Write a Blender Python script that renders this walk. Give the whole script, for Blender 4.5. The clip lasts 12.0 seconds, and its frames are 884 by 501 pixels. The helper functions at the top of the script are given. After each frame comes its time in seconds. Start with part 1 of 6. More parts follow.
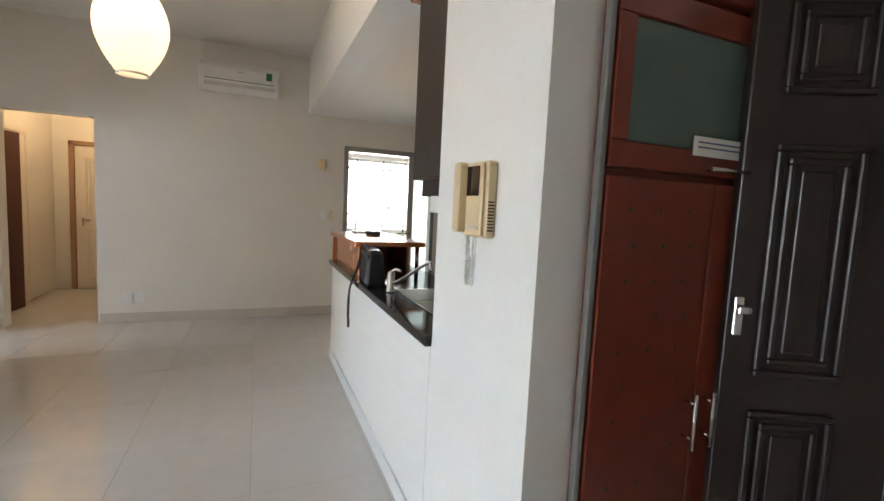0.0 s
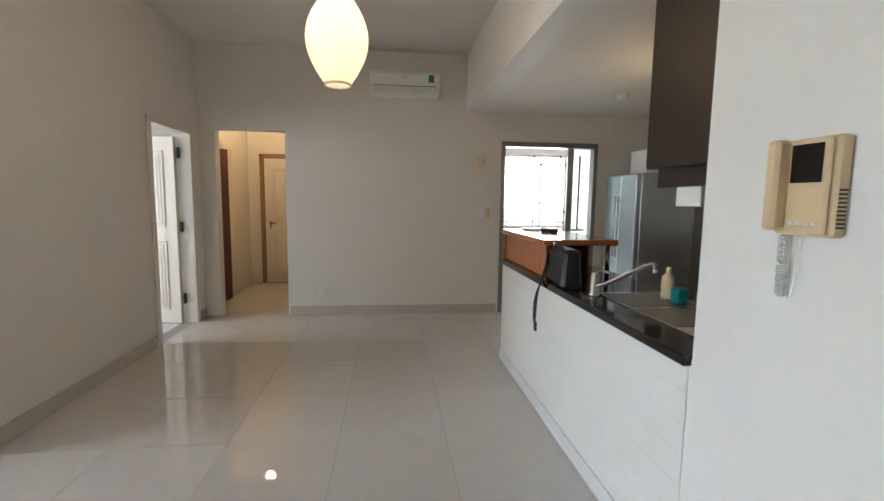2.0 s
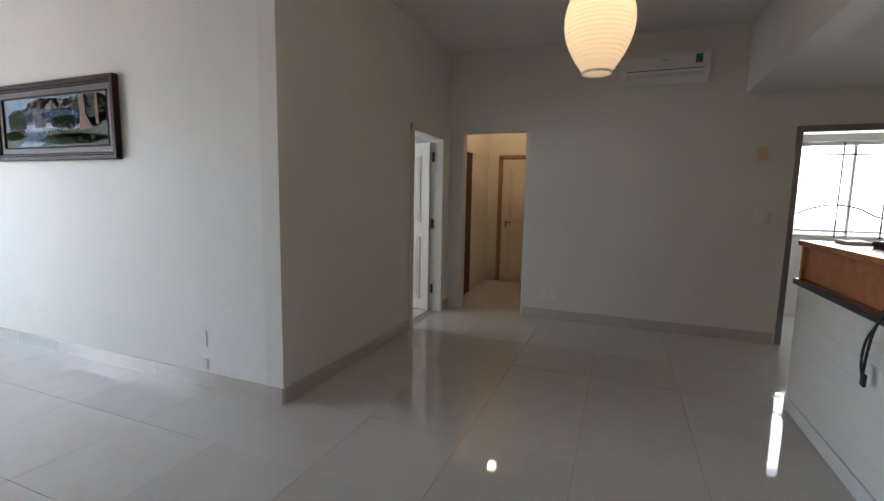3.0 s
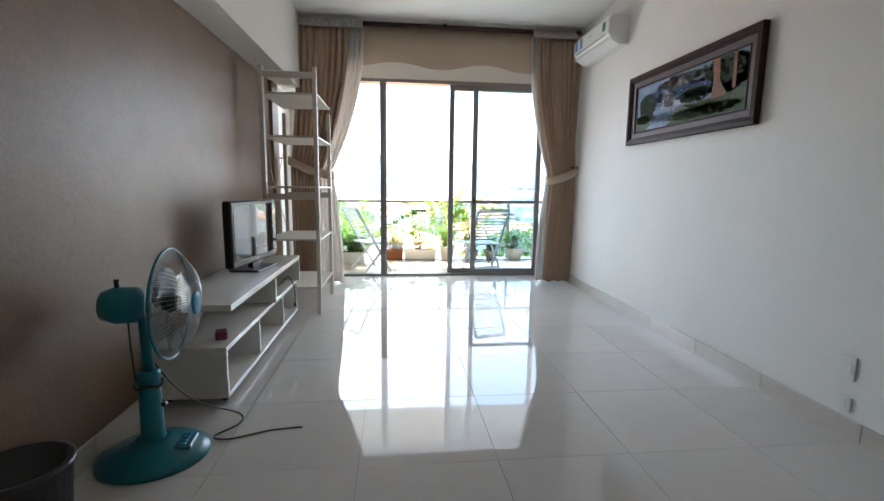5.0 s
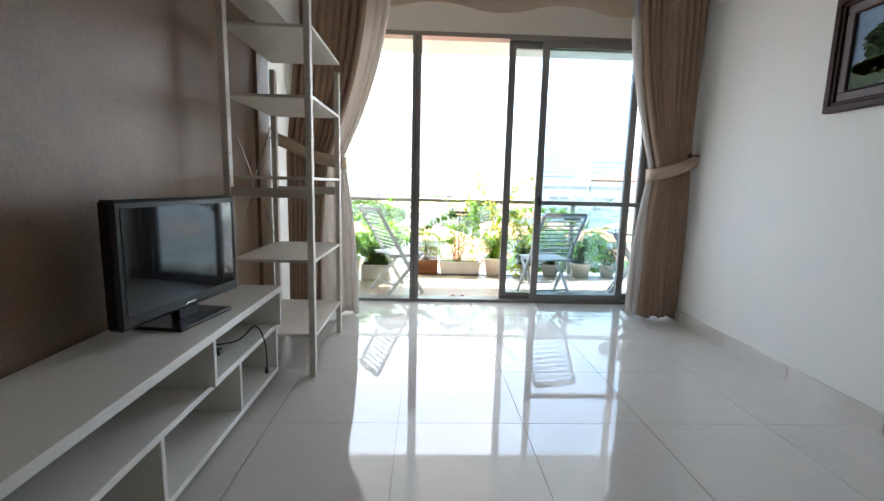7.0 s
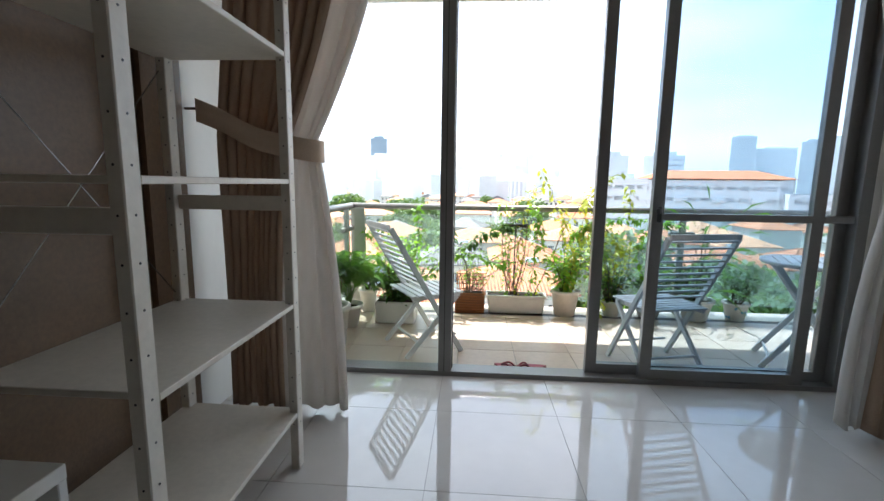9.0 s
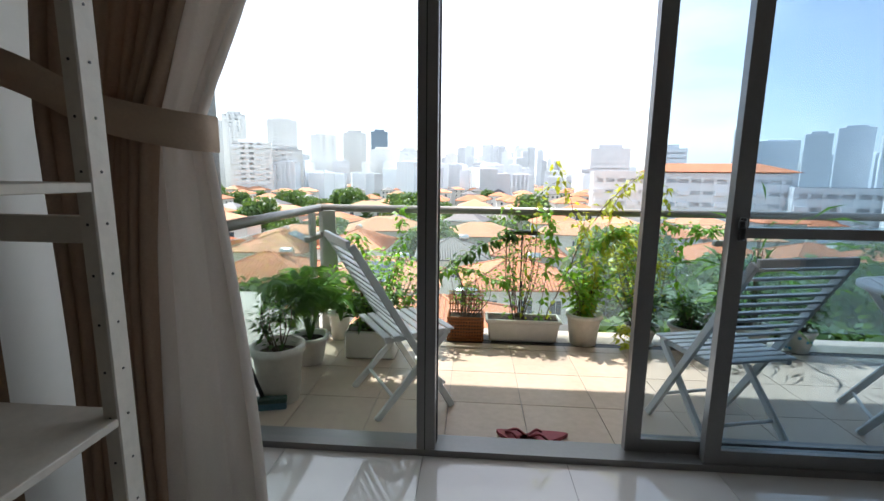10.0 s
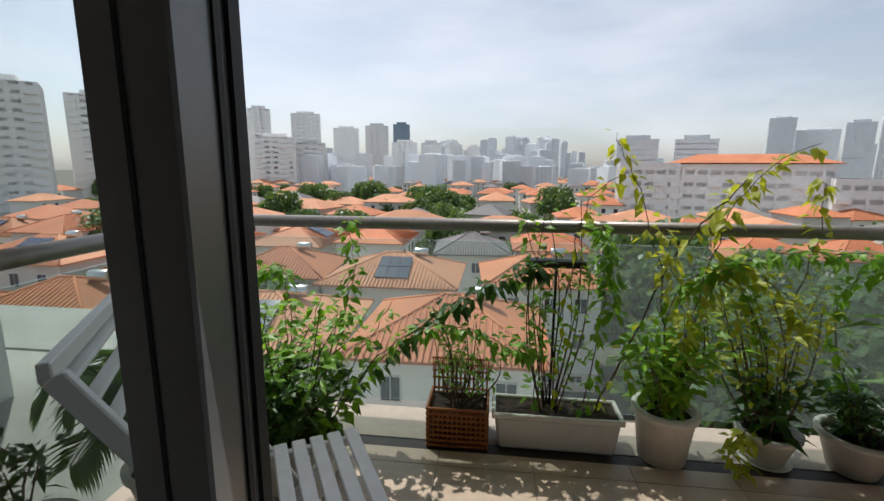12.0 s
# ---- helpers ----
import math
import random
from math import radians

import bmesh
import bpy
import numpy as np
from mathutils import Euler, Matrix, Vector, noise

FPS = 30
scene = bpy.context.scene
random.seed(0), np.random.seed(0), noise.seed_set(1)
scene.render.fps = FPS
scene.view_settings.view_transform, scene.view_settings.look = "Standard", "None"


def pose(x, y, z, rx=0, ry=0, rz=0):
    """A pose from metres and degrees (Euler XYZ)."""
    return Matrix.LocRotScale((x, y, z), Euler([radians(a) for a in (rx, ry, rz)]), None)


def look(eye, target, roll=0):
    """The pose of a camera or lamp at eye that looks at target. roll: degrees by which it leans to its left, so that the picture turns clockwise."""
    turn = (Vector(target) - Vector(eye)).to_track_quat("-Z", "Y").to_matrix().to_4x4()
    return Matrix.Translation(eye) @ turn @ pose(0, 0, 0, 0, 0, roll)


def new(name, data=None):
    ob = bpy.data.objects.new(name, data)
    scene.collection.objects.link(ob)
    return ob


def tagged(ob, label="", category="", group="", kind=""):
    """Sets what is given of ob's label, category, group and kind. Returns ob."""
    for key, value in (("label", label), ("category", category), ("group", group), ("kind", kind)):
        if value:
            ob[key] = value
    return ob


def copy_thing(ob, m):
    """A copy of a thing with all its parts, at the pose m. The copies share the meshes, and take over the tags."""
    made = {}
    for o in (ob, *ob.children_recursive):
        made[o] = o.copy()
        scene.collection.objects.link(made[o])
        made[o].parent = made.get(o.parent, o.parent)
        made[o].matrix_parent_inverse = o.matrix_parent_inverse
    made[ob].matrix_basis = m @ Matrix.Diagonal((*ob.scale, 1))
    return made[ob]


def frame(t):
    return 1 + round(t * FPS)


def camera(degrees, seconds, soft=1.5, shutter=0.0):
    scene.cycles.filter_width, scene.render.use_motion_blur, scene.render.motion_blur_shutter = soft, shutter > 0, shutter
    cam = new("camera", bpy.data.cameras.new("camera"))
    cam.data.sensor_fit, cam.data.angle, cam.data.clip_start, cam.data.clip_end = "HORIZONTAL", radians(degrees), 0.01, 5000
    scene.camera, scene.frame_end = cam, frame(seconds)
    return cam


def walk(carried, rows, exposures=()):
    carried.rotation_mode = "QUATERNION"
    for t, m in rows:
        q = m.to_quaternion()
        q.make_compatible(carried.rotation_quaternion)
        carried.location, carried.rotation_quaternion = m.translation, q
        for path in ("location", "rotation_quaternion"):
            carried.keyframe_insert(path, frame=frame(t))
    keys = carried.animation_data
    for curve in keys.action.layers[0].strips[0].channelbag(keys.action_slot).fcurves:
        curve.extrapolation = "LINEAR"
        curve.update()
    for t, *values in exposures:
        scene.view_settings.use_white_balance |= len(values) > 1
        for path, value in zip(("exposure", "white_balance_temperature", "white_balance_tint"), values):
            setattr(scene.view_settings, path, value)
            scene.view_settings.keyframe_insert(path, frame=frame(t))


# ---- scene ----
cam = camera(89.3, 12.0)
PATH = [
    (0, (0.095, -7.211, 1.377), (1.933, -7.978, 1.193), 2.8),
    (0.5, (0.003, -7.164, 1.4), (1.768, -8.088, 1.222), 2.6),
    (1, (0.067, -7.109, 1.394), (1.804, -8.086, 1.219), 2.3),
    (1.5, (0.218, -6.996, 1.377), (2.057, -7.761, 1.192), 1.5),
    (2, (0.365, -6.871, 1.368), (2.34, -7.101, 1.148), 0.8),
    (2.5, (0.493, -6.789, 1.382), (2.457, -6.492, 1.147), 1.0),
    (3, (0.548, -6.727, 1.367), (2.394, -5.994, 1.132), 1.1),
    (3.5, (0.533, -6.668, 1.353), (2.044, -5.384, 1.091), 0.9),
    (3.7, (0.518, -6.614, 1.368), (1.83, -5.131, 1.082), 0.5),
    (5.3, (0.563, -5.702, 1.184), (0.665, -3.725, 0.899), 1.4),
    (5.5, (0.551, -5.551, 1.19), (0.625, -3.573, 0.899), 1.6),
    (6, (0.558, -5.136, 1.198), (0.623, -3.161, 0.887), 1.4),
    (6.5, (0.523, -4.737, 1.169), (0.619, -2.761, 0.873), 1.6),
    (8.3, (0.509, -3.183, 1.159), (0.436, -1.207, 0.86), 0.7),
    (8.5, (0.528, -3.015, 1.158), (0.43, -1.039, 0.865), 0.7),
    (9, (0.562, -2.605, 1.173), (0.428, -0.632, 0.875), 0.8),
    (9.5, (0.572, -2.182, 1.185), (0.438, -0.211, 0.873), 0.8),
    (10, (0.595, -1.765, 1.199), (0.457, 0.204, 0.873), 0.7),
    (10.5, (0.608, -1.367, 1.21), (0.476, 0.601, 0.879), 0.8),
    (11, (0.643, -0.975, 1.202), (0.508, 0.991, 0.86), 0.8),
    (11.5, (0.681, -0.652, 1.201), (0.524, 1.311, 0.846), 0.6),
    (12, (0.696, -0.331, 1.194), (0.461, 1.623, 0.836), 0.4),
]
walk(cam, [(t, look(eye, target, roll)) for t, eye, target, roll in PATH],
     [(0.0, 4.8, 6350, 10), (0.6, 5.05, 6250, 10), (1.0, 5.05, 6300, 10), (1.5, 4.8, 6300, 10), (2.5, 4.25, 6250, 10), (3.0, 3.6, 6050, 10), (3.5, 3.0, 5850, 10), (4.2, 3.0, 5950, 10), (5.5, 3.2, 6200, 10), (6.5, 2.95, 6250, 10), (8.5, 2.05, 6100, 10), (9.5, 1.4, 6150, 10), (10.5, 0.75, 6250, 10), (11.0, 0.35, 6300, 10), (12.0, -0.15, 6350, 10)])

# ---- world and light ----
SUN_EL, SUN_AZ = radians(62), radians(-46)      # azimuth from +y, positive towards +x
world = bpy.data.worlds.new("world")
scene.world = world
world.use_nodes = True
wn = world.node_tree
sky = wn.nodes.new("ShaderNodeTexSky")
sky.sky_type, sky.sun_disc = "NISHITA", False
sky.sun_elevation, sky.sun_rotation = SUN_EL, SUN_AZ
sky.air_density, sky.dust_density, sky.ozone_density = 1.0, 1.6, 1.6
wn.nodes["Background"].inputs[1].default_value = 0.15
pale = wn.nodes.new("ShaderNodeHueSaturation")
pale.inputs["Saturation"].default_value = 0.55
wn.links.new(sky.outputs[0], pale.inputs["Color"])
place, noise_tex, ramp, cloud = (wn.nodes.new("ShaderNode" + k) for k in ("TexCoord", "TexNoise", "ValToRGB", "MixRGB"))
noise_tex.inputs["Scale"].default_value, noise_tex.inputs["Detail"].default_value = 2.2, 6
stretch = wn.nodes.new("ShaderNodeMapping")
stretch.inputs["Scale"].default_value = (1, 1, 3.5)
wn.links.new(place.outputs["Generated"], stretch.inputs[0])
wn.links.new(stretch.outputs[0], noise_tex.inputs["Vector"])
ramp.color_ramp.elements[0].position, ramp.color_ramp.elements[1].position = 0.40, 0.75
ramp.color_ramp.elements[1].color = (0.6, 0.6, 0.6, 1)
wn.links.new(noise_tex.outputs[0], ramp.inputs[0])
wn.links.new(ramp.outputs[0], cloud.inputs[0])
wn.links.new(pale.outputs[0], cloud.inputs[1])
cloud.inputs[2].default_value = (7.5, 7.6, 7.9, 1)
wn.links.new(cloud.outputs[0], wn.nodes["Background"].inputs[0])
sun = new("sun", bpy.data.lights.new("sun", "SUN"))
sun.data.energy, sun.data.angle, sun.data.color = 4.2, radians(0.6), (1.0, 0.95, 0.87)
sun_dir = Vector((math.sin(SUN_AZ) * math.cos(SUN_EL), math.cos(SUN_AZ) * math.cos(SUN_EL), math.sin(SUN_EL)))
sun.matrix_world = look(sun_dir * 50, (0, 0, 0))


def area(name, m, w, h, power, colour):
    lamp = new(name, bpy.data.lights.new(name, "AREA"))
    lamp.data.shape, lamp.data.size, lamp.data.size_y = "RECTANGLE", w, h
    lamp.data.energy, lamp.data.color = power, colour
    lamp.matrix_world = m
    return lamp


def bulb(name, place, power, colour, radius=0.04):
    lamp = new(name, bpy.data.lights.new(name, "POINT"))
    lamp.data.energy, lamp.data.color, lamp.data.shadow_soft_size = power, colour, radius
    lamp.location = place
    return lamp


# daylight in the openings, standing in for the sky beyond them
area("daylight_balcony", look((1.0, -0.02, 1.35), (1.0, -1, 1.25)), 3.0, 2.3, 4.5, (0.92, 0.96, 1.0))
area("daylight_laundry", look((7.12, -9.05, 1.55), (6, -9.05, 1.3)), 1.0, 1.0, 0.8, (0.95, 0.97, 1.0))
# Added fill inside the closed bedroom, where no window is built.
area("bedroom_fill", look((4.4, -2.2, 1.6), (5.0, -4.7, 1.2)), 1.6, 1.4, 3.5, (0.92, 0.96, 1.0))
bulb("paper_lantern_light", (3.17, -6.56, 2.38), 0.12, (1.0, 0.72, 0.44), 0.09)
# Added warm fill for the hall; it has no fitting.
bulb("hall_warm_fill", (6.9, -5.1, 2.75), 0.7, (1.0, 0.68, 0.36), 0.06)
# Added unseen bulb that brightens the corridor and the entry.
bulb("corridor_fill", (0.2, -10.6, 2.6), 0.40, (1.0, 0.93, 0.82), 0.1)
bulb("kitchen_pendant_light", (3.45, -8.95, 2.0), 0.08, (1.0, 0.75, 0.45), 0.04)


# ---- materials ----
def material(name, colour, rough=0.5, metal=0.0, grain=0.0, scale=20.0, bump=0.0, bump_scale=60.0, spots=0.0, spread=0.0, coat=0.0, spec=0.5):
    """A surface with two scales of variation: broad stains (spots) and fine grain; spread varies piece from piece."""
    m = bpy.data.materials.new(name)
    m.use_nodes = True
    t = m.node_tree
    b = t.nodes["Principled BSDF"]
    b.inputs["Roughness"].default_value, b.inputs["Metallic"].default_value = rough, metal
    b.inputs["Coat Weight"].default_value = coat
    b.inputs["Coat Roughness"].default_value = 0.08
    b.inputs["Specular IOR Level"].default_value = spec
    b.inputs["Base Color"].default_value = (*colour, 1)
    place = t.nodes.new("ShaderNodeNewGeometry")
    out = None
    if grain or spots or spread:
        rgb = t.nodes.new("ShaderNodeRGB")
        rgb.outputs[0].default_value = (*colour, 1)
        out = rgb.outputs[0]

        def vary(fac, low, high):
            nonlocal out
            ramp = t.nodes.new("ShaderNodeMapRange")
            ramp.inputs[1].default_value, ramp.inputs[2].default_value = 0.25, 0.75
            ramp.inputs[3].default_value, ramp.inputs[4].default_value = low, high
            t.links.new(fac, ramp.inputs[0])
            mul = t.nodes.new("ShaderNodeVectorMath")
            mul.operation = "SCALE"
            t.links.new(out, mul.inputs[0])
            t.links.new(ramp.outputs[0], mul.inputs["Scale"])
            out = mul.outputs[0]

        for amount, sc, det in ((grain, scale, 6), (spots, scale / 12, 3)):
            if amount:
                n = t.nodes.new("ShaderNodeTexNoise")
                n.inputs["Scale"].default_value, n.inputs["Detail"].default_value = sc, det
                t.links.new(place.outputs["Position"], n.inputs["Vector"])
                vary(n.outputs[0], 1 - amount, 1 + amount)
        if spread:
            info = t.nodes.new("ShaderNodeObjectInfo")
            vary(info.outputs["Random"], 1 - spread, 1 + spread)
        t.links.new(out, b.inputs["Base Color"])
    if bump:
        n = t.nodes.new("ShaderNodeTexNoise")
        n.inputs["Scale"].default_value, n.inputs["Detail"].default_value = bump_scale, 5
        t.links.new(place.outputs["Position"], n.inputs["Vector"])
        bp = t.nodes.new("ShaderNodeBump")
        bp.inputs["Strength"].default_value, bp.inputs["Distance"].default_value = bump, 0.01
        t.links.new(n.outputs[0], bp.inputs["Height"])
        t.links.new(bp.outputs[0], b.inputs["Normal"])
    return m


def glassy(name, tint, rough=0.0, haze=0.0):
    """A thin pane: clear with a mirror gloss that grows with the angle."""
    m = bpy.data.materials.new(name)
    m.use_nodes = True
    t = m.node_tree
    t.nodes.remove(t.nodes["Principled BSDF"])
    clear, gloss, mix, fres = (t.nodes.new("ShaderNode" + k) for k in ("BsdfTransparent", "BsdfGlossy", "MixShader", "LayerWeight"))
    clear.inputs[0].default_value = (*tint, 1)
    gloss.inputs["Roughness"].default_value = rough
    fres.inputs[0].default_value = 0.35
    power = t.nodes.new("ShaderNodeMath")
    power.operation, power.inputs[1].default_value = "POWER", 2.2
    t.links.new(fres.outputs["Facing"], power.inputs[0])
    t.links.new(power.outputs[0], mix.inputs[0])
    t.links.new(clear.outputs[0], mix.inputs[1])
    t.links.new(gloss.outputs[0], mix.inputs[2])
    last = mix
    if haze:
        dull, mix2 = t.nodes.new("ShaderNodeBsdfTranslucent"), t.nodes.new("ShaderNodeMixShader")
        dull.inputs[0].default_value = (0.8, 0.85, 0.85, 1)
        mix2.inputs[0].default_value = haze
        t.links.new(mix.outputs[0], mix2.inputs[1])
        t.links.new(dull.outputs[0], mix2.inputs[2])
        last = mix2
    t.links.new(last.outputs[0], t.nodes["Material Output"].inputs[0])
    return m


def glow(name, colour, strength):
    m = bpy.data.materials.new(name)
    m.use_nodes = True
    b = m.node_tree.nodes["Principled BSDF"]
    b.inputs["Base Color"].default_value = (*colour, 1)
    b.inputs["Emission Color"].default_value, b.inputs["Emission Strength"].default_value = (*colour, 1), strength
    return m


M_CREAM = material("cream_wall_paint", (0.76, 0.73, 0.68), 0.6, grain=0.015, scale=30, spots=0.02, bump=0.05, bump_scale=160)
M_WHITE = material("white_wall_paint", (0.80, 0.79, 0.76), 0.6, grain=0.015, scale=30, spots=0.02, bump=0.05, bump_scale=160)
M_CEIL = material("ceiling_paint", (0.80, 0.78, 0.74), 0.8, grain=0.01, scale=20, spots=0.02)
M_TILE = material("polished_cream_porcelain", (0.58, 0.555, 0.525), 0.035, grain=0.03, scale=9, spots=0.03, spread=0.02, spec=0.85)
M_GROUT = material("grey_grout", (0.30, 0.28, 0.26), 0.8, grain=0.1)
M_SKIRT = material("skirting_tile", (0.56, 0.52, 0.47), 0.15, grain=0.03, scale=12, spread=0.03)
M_ALU = material("grey_aluminium", (0.24, 0.235, 0.23), 0.34, 0.4, grain=0.04, scale=60)
M_GLASS = glassy("clear_glass", (0.96, 0.985, 0.98))
M_TINT = glassy("bluish_door_glass", (0.80, 0.865, 0.91))


# ---- mesh helpers ----
def finish(bm, bevel=0.0, segments=1):
    if bevel:
        bmesh.ops.bevel(bm, geom=list(bm.edges), offset=bevel, segments=segments, affect="EDGES", profile=0.5, clamp_overlap=True)
    return bm


def box(x0, x1, y0, y1, z0, z1, bevel=0.0, bm=None):
    b = bmesh.new()
    bmesh.ops.create_cube(b, size=1)
    bmesh.ops.scale(b, vec=(x1 - x0, y1 - y0, z1 - z0), verts=b.verts)
    bmesh.ops.translate(b, vec=((x0 + x1) / 2, (y0 + y1) / 2, (z0 + z1) / 2), verts=b.verts)
    finish(b, bevel)
    return join(bm, b)


def join(bm, other, m=None):
    """Adds the mesh of other (moved by m) to bm and returns bm."""
    if m is not None:
        bmesh.ops.transform(other, matrix=m, verts=other.verts)
    if bm is None:
        return other
    me = bpy.data.meshes.new("t")
    other.to_mesh(me)
    other.free()
    bm.from_mesh(me)
    bpy.data.meshes.remove(me)
    return bm


def bar(p, q, r, sides=10, r2=None, bm=None, flat=None):
    """A round bar from p to q; flat=(w, h) makes it a flat slat."""
    p, q = Vector(p), Vector(q)
    d = q - p
    b = bmesh.new()
    if flat:
        bmesh.ops.create_cube(b, size=1)
        bmesh.ops.scale(b, vec=(flat[0], flat[1], d.length), verts=b.verts)
        finish(b, min(flat) * 0.15)
    else:
        bmesh.ops.create_cone(b, cap_ends=True, segments=sides, radius1=r, radius2=r if r2 is None else r2, depth=d.length)
        for f in b.faces:
            f.smooth = len(f.verts) == 4
    m = Matrix.Translation((p + q) / 2) @ d.to_track_quat("Z", "Y").to_matrix().to_4x4()
    return join(bm, b, m)


def tube(points, r, sides=8, bm=None):
    """A smooth tube along points."""
    b = bmesh.new()
    pts = [Vector(p) for p in points]
    rings = []
    up = Vector((0, 0, 1))
    for i, p in enumerate(pts):
        d = (pts[min(i + 1, len(pts) - 1)] - pts[max(i - 1, 0)]).normalized()
        side = d.cross(up)
        if side.length < 0.05:
            side = d.cross(Vector((1, 0, 0)))
        side.normalize()
        other = side.cross(d)
        rad = r[i] if isinstance(r, (list, tuple)) else r
        rings.append([b.verts.new(p + rad * (math.cos(a) * side + math.sin(a) * other)) for a in (2 * math.pi * k / sides for k in range(sides))])
    for a, c in zip(rings, rings[1:]):
        for k in range(sides):
            b.faces.new((a[k], a[(k + 1) % sides], c[(k + 1) % sides], c[k])).smooth = True
    b.faces.new(rings[0][::-1])
    b.faces.new(rings[-1])
    return join(bm, b)


def lathe(profile, sides=24, bm=None, m=None, close=True):
    """A turned shape from (radius, height) pairs."""
    b = bmesh.new()
    rings = [[b.verts.new((r * math.cos(2 * math.pi * k / sides), r * math.sin(2 * math.pi * k / sides), z)) for k in range(sides)] for r, z in profile]
    for a, c in zip(rings, rings[1:]):
        for k in range(sides):
            b.faces.new((a[k], a[(k + 1) % sides], c[(k + 1) % sides], c[k])).smooth = True
    if close:
        b.faces.new(rings[0][::-1])
        b.faces.new(rings[-1])
    return join(bm, b, m)


def curve_points(ctrl, n=8):
    """A smooth line through the control points."""
    pts = [Vector(p) for p in ctrl]
    out = []
    for i in range(len(pts) - 1):
        a, b, c, d = pts[max(i - 1, 0)], pts[i], pts[i + 1], pts[min(i + 2, len(pts) - 1)]
        for k in range(n):
            t = k / n
            out.append(0.5 * ((2 * b) + (c - a) * t + (2 * a - 5 * b + 4 * c - d) * t * t + (3 * b - a - 3 * c + d) * t ** 3))
    return out + [pts[-1]]


def mesh_of(name, bm):
    me = bpy.data.meshes.new(name)
    bm.to_mesh(me)
    bm.free()
    return me


def part(name, bm, mat, parent=None, label="", kind="", m=None):
    """Links a bmesh as one mesh object under a thing or under a part."""
    ob = new(name, mesh_of(name, bm))
    ob.data.materials.append(mat)
    if parent is not None:
        ob.parent = parent
    if m is not None:
        ob.matrix_basis = m
    return tagged(ob, label=label, kind=kind)


def thing(name, label, category, group="", m=None):
    """An empty at the base of a thing, for its parts."""
    ob = new(name)
    ob.empty_display_size = 0.1
    if m is not None:
        ob.matrix_basis = m
    return tagged(ob, label=label, category=category, group=group)


def single(name, bm, mat, label, category, group="", m=None):
    """A thing that is one mesh."""
    ob = part(name, bm, mat, m=m)
    return tagged(ob, label=label, category=category, group=group)


def structure(name, bm, mat, label=""):
    return tagged(part(name, bm, mat), label=label, kind="structure")


# ---- the flat: walls, floor, ceilings ----
H = 3.06
XL, XR = -0.75, 2.77          # television wall, picture wall
YC, XA = -4.75, 5.73          # wall with the bedroom door, wall with the air conditioner
YK = -7.84                    # line of the kitchen counter
YE = -8.93                    # entrance wall

structure("wall_west", box(XL - 0.14, XL, -9.07, 0.14, 0, H), M_CREAM)
structure("wall_picture", box(XR, XR + 0.14, YC + 0.14, 0.14, 0, H), M_WHITE, "smooth white painted wall that carries the framed landscape")
b = box(XR, 4.69, YC, YC + 0.14, 0, H)
box(5.46, XA, YC, YC + 0.14, 0, H, bm=b)
box(4.69, 5.46, YC, YC + 0.14, 2.03, H, bm=b)
structure("wall_bedroom", b, M_CREAM)
b = box(XA, XA + 0.14, -5.68, -8.21, 0, H)
box(XA, XA + 0.14, -4.92, YC + 0.14, 0, H, bm=b)
box(XA, XA + 0.14, -5.68, -4.92, 2.135, H, bm=b)
box(XA, XA + 0.14, -9.40, -8.21, 2.07, H, bm=b)
box(XA, XA + 0.14, -10.7, -9.40, 0, H, bm=b)
structure("wall_east", b, M_CREAM)
b = box(-1.2, -0.56, 0, 0.14, 0, H)
box(2.73, XR, 0, 0.14, 0, H, bm=b)
box(-0.56, 2.73, 0, 0.14, 2.53, H, bm=b)
structure("wall_balcony", b, M_WHITE)
structure("beam_west", box(XL, -0.50, -8.93, 0, 2.27, H), M_CREAM)
structure("beam_kitchen", box(1.0, XA, YK - 0.14, YK + 0.07, 2.42, H), M_WHITE)
structure("ceiling", box(-1.2, 8.4, -9.6, 0.14, H, H + 0.15), M_CEIL)
structure("ceiling_kitchen", box(1.0, XA, -10.7, YK - 0.14, 2.42, 2.55), M_CEIL)
structure("column", box(1.0, 1.66, YK - 0.14, YK, 0, 2.42), M_WHITE)
b = box(1.52, 1.66, -10.7, YK - 0.14, 0, H)
box(1.0, 1.52, YK - 0.30, YK - 0.14, 0, H, bm=b)
structure("wall_kitchen_west", b, M_CREAM)
structure("wall_kitchen_south", box(1.52, XA + 0.14, -10.84, -10.7, 0, H), M_CREAM)
b = box(-0.89, -0.28, YE - 0.14, YE, 0, H)
box(0.74, 1.66, YE - 0.14, YE, 0, H, bm=b)
box(-0.28, 0.74, YE - 0.14, YE, 2.15, H, bm=b)
structure("wall_entrance", b, M_CREAM)
structure("counter_wall", box(1.66, 4.105, YK - 0.10, YK, 0, 0.87), M_WHITE, "low white boarded half wall under a black granite worktop")
floor = structure("floor", box(-1.2, 8.4, -10.8, 0.0, -0.15, -0.004), M_GROUT, "polished cream porcelain floor tiles")
structure("balcony_floor", box(-2.6, 5.6, 0.0, 1.79, -0.25, -0.034), M_GROUT)
structure("balcony_soffit", box(-2.6, 5.6, 0.14, 1.8, 2.82, 3.05), M_CEIL)

# hall behind the east wall
b = box(XA + 0.14, 7.9, -4.62, -4.5, 0, H)
box(7.9, 8.04, -5.9, -4.5, 0, H, bm=b)
box(XA + 0.14, 7.9, -5.94, -5.80, 0, H, bm=b)
structure("wall_hall", b, M_CREAM)
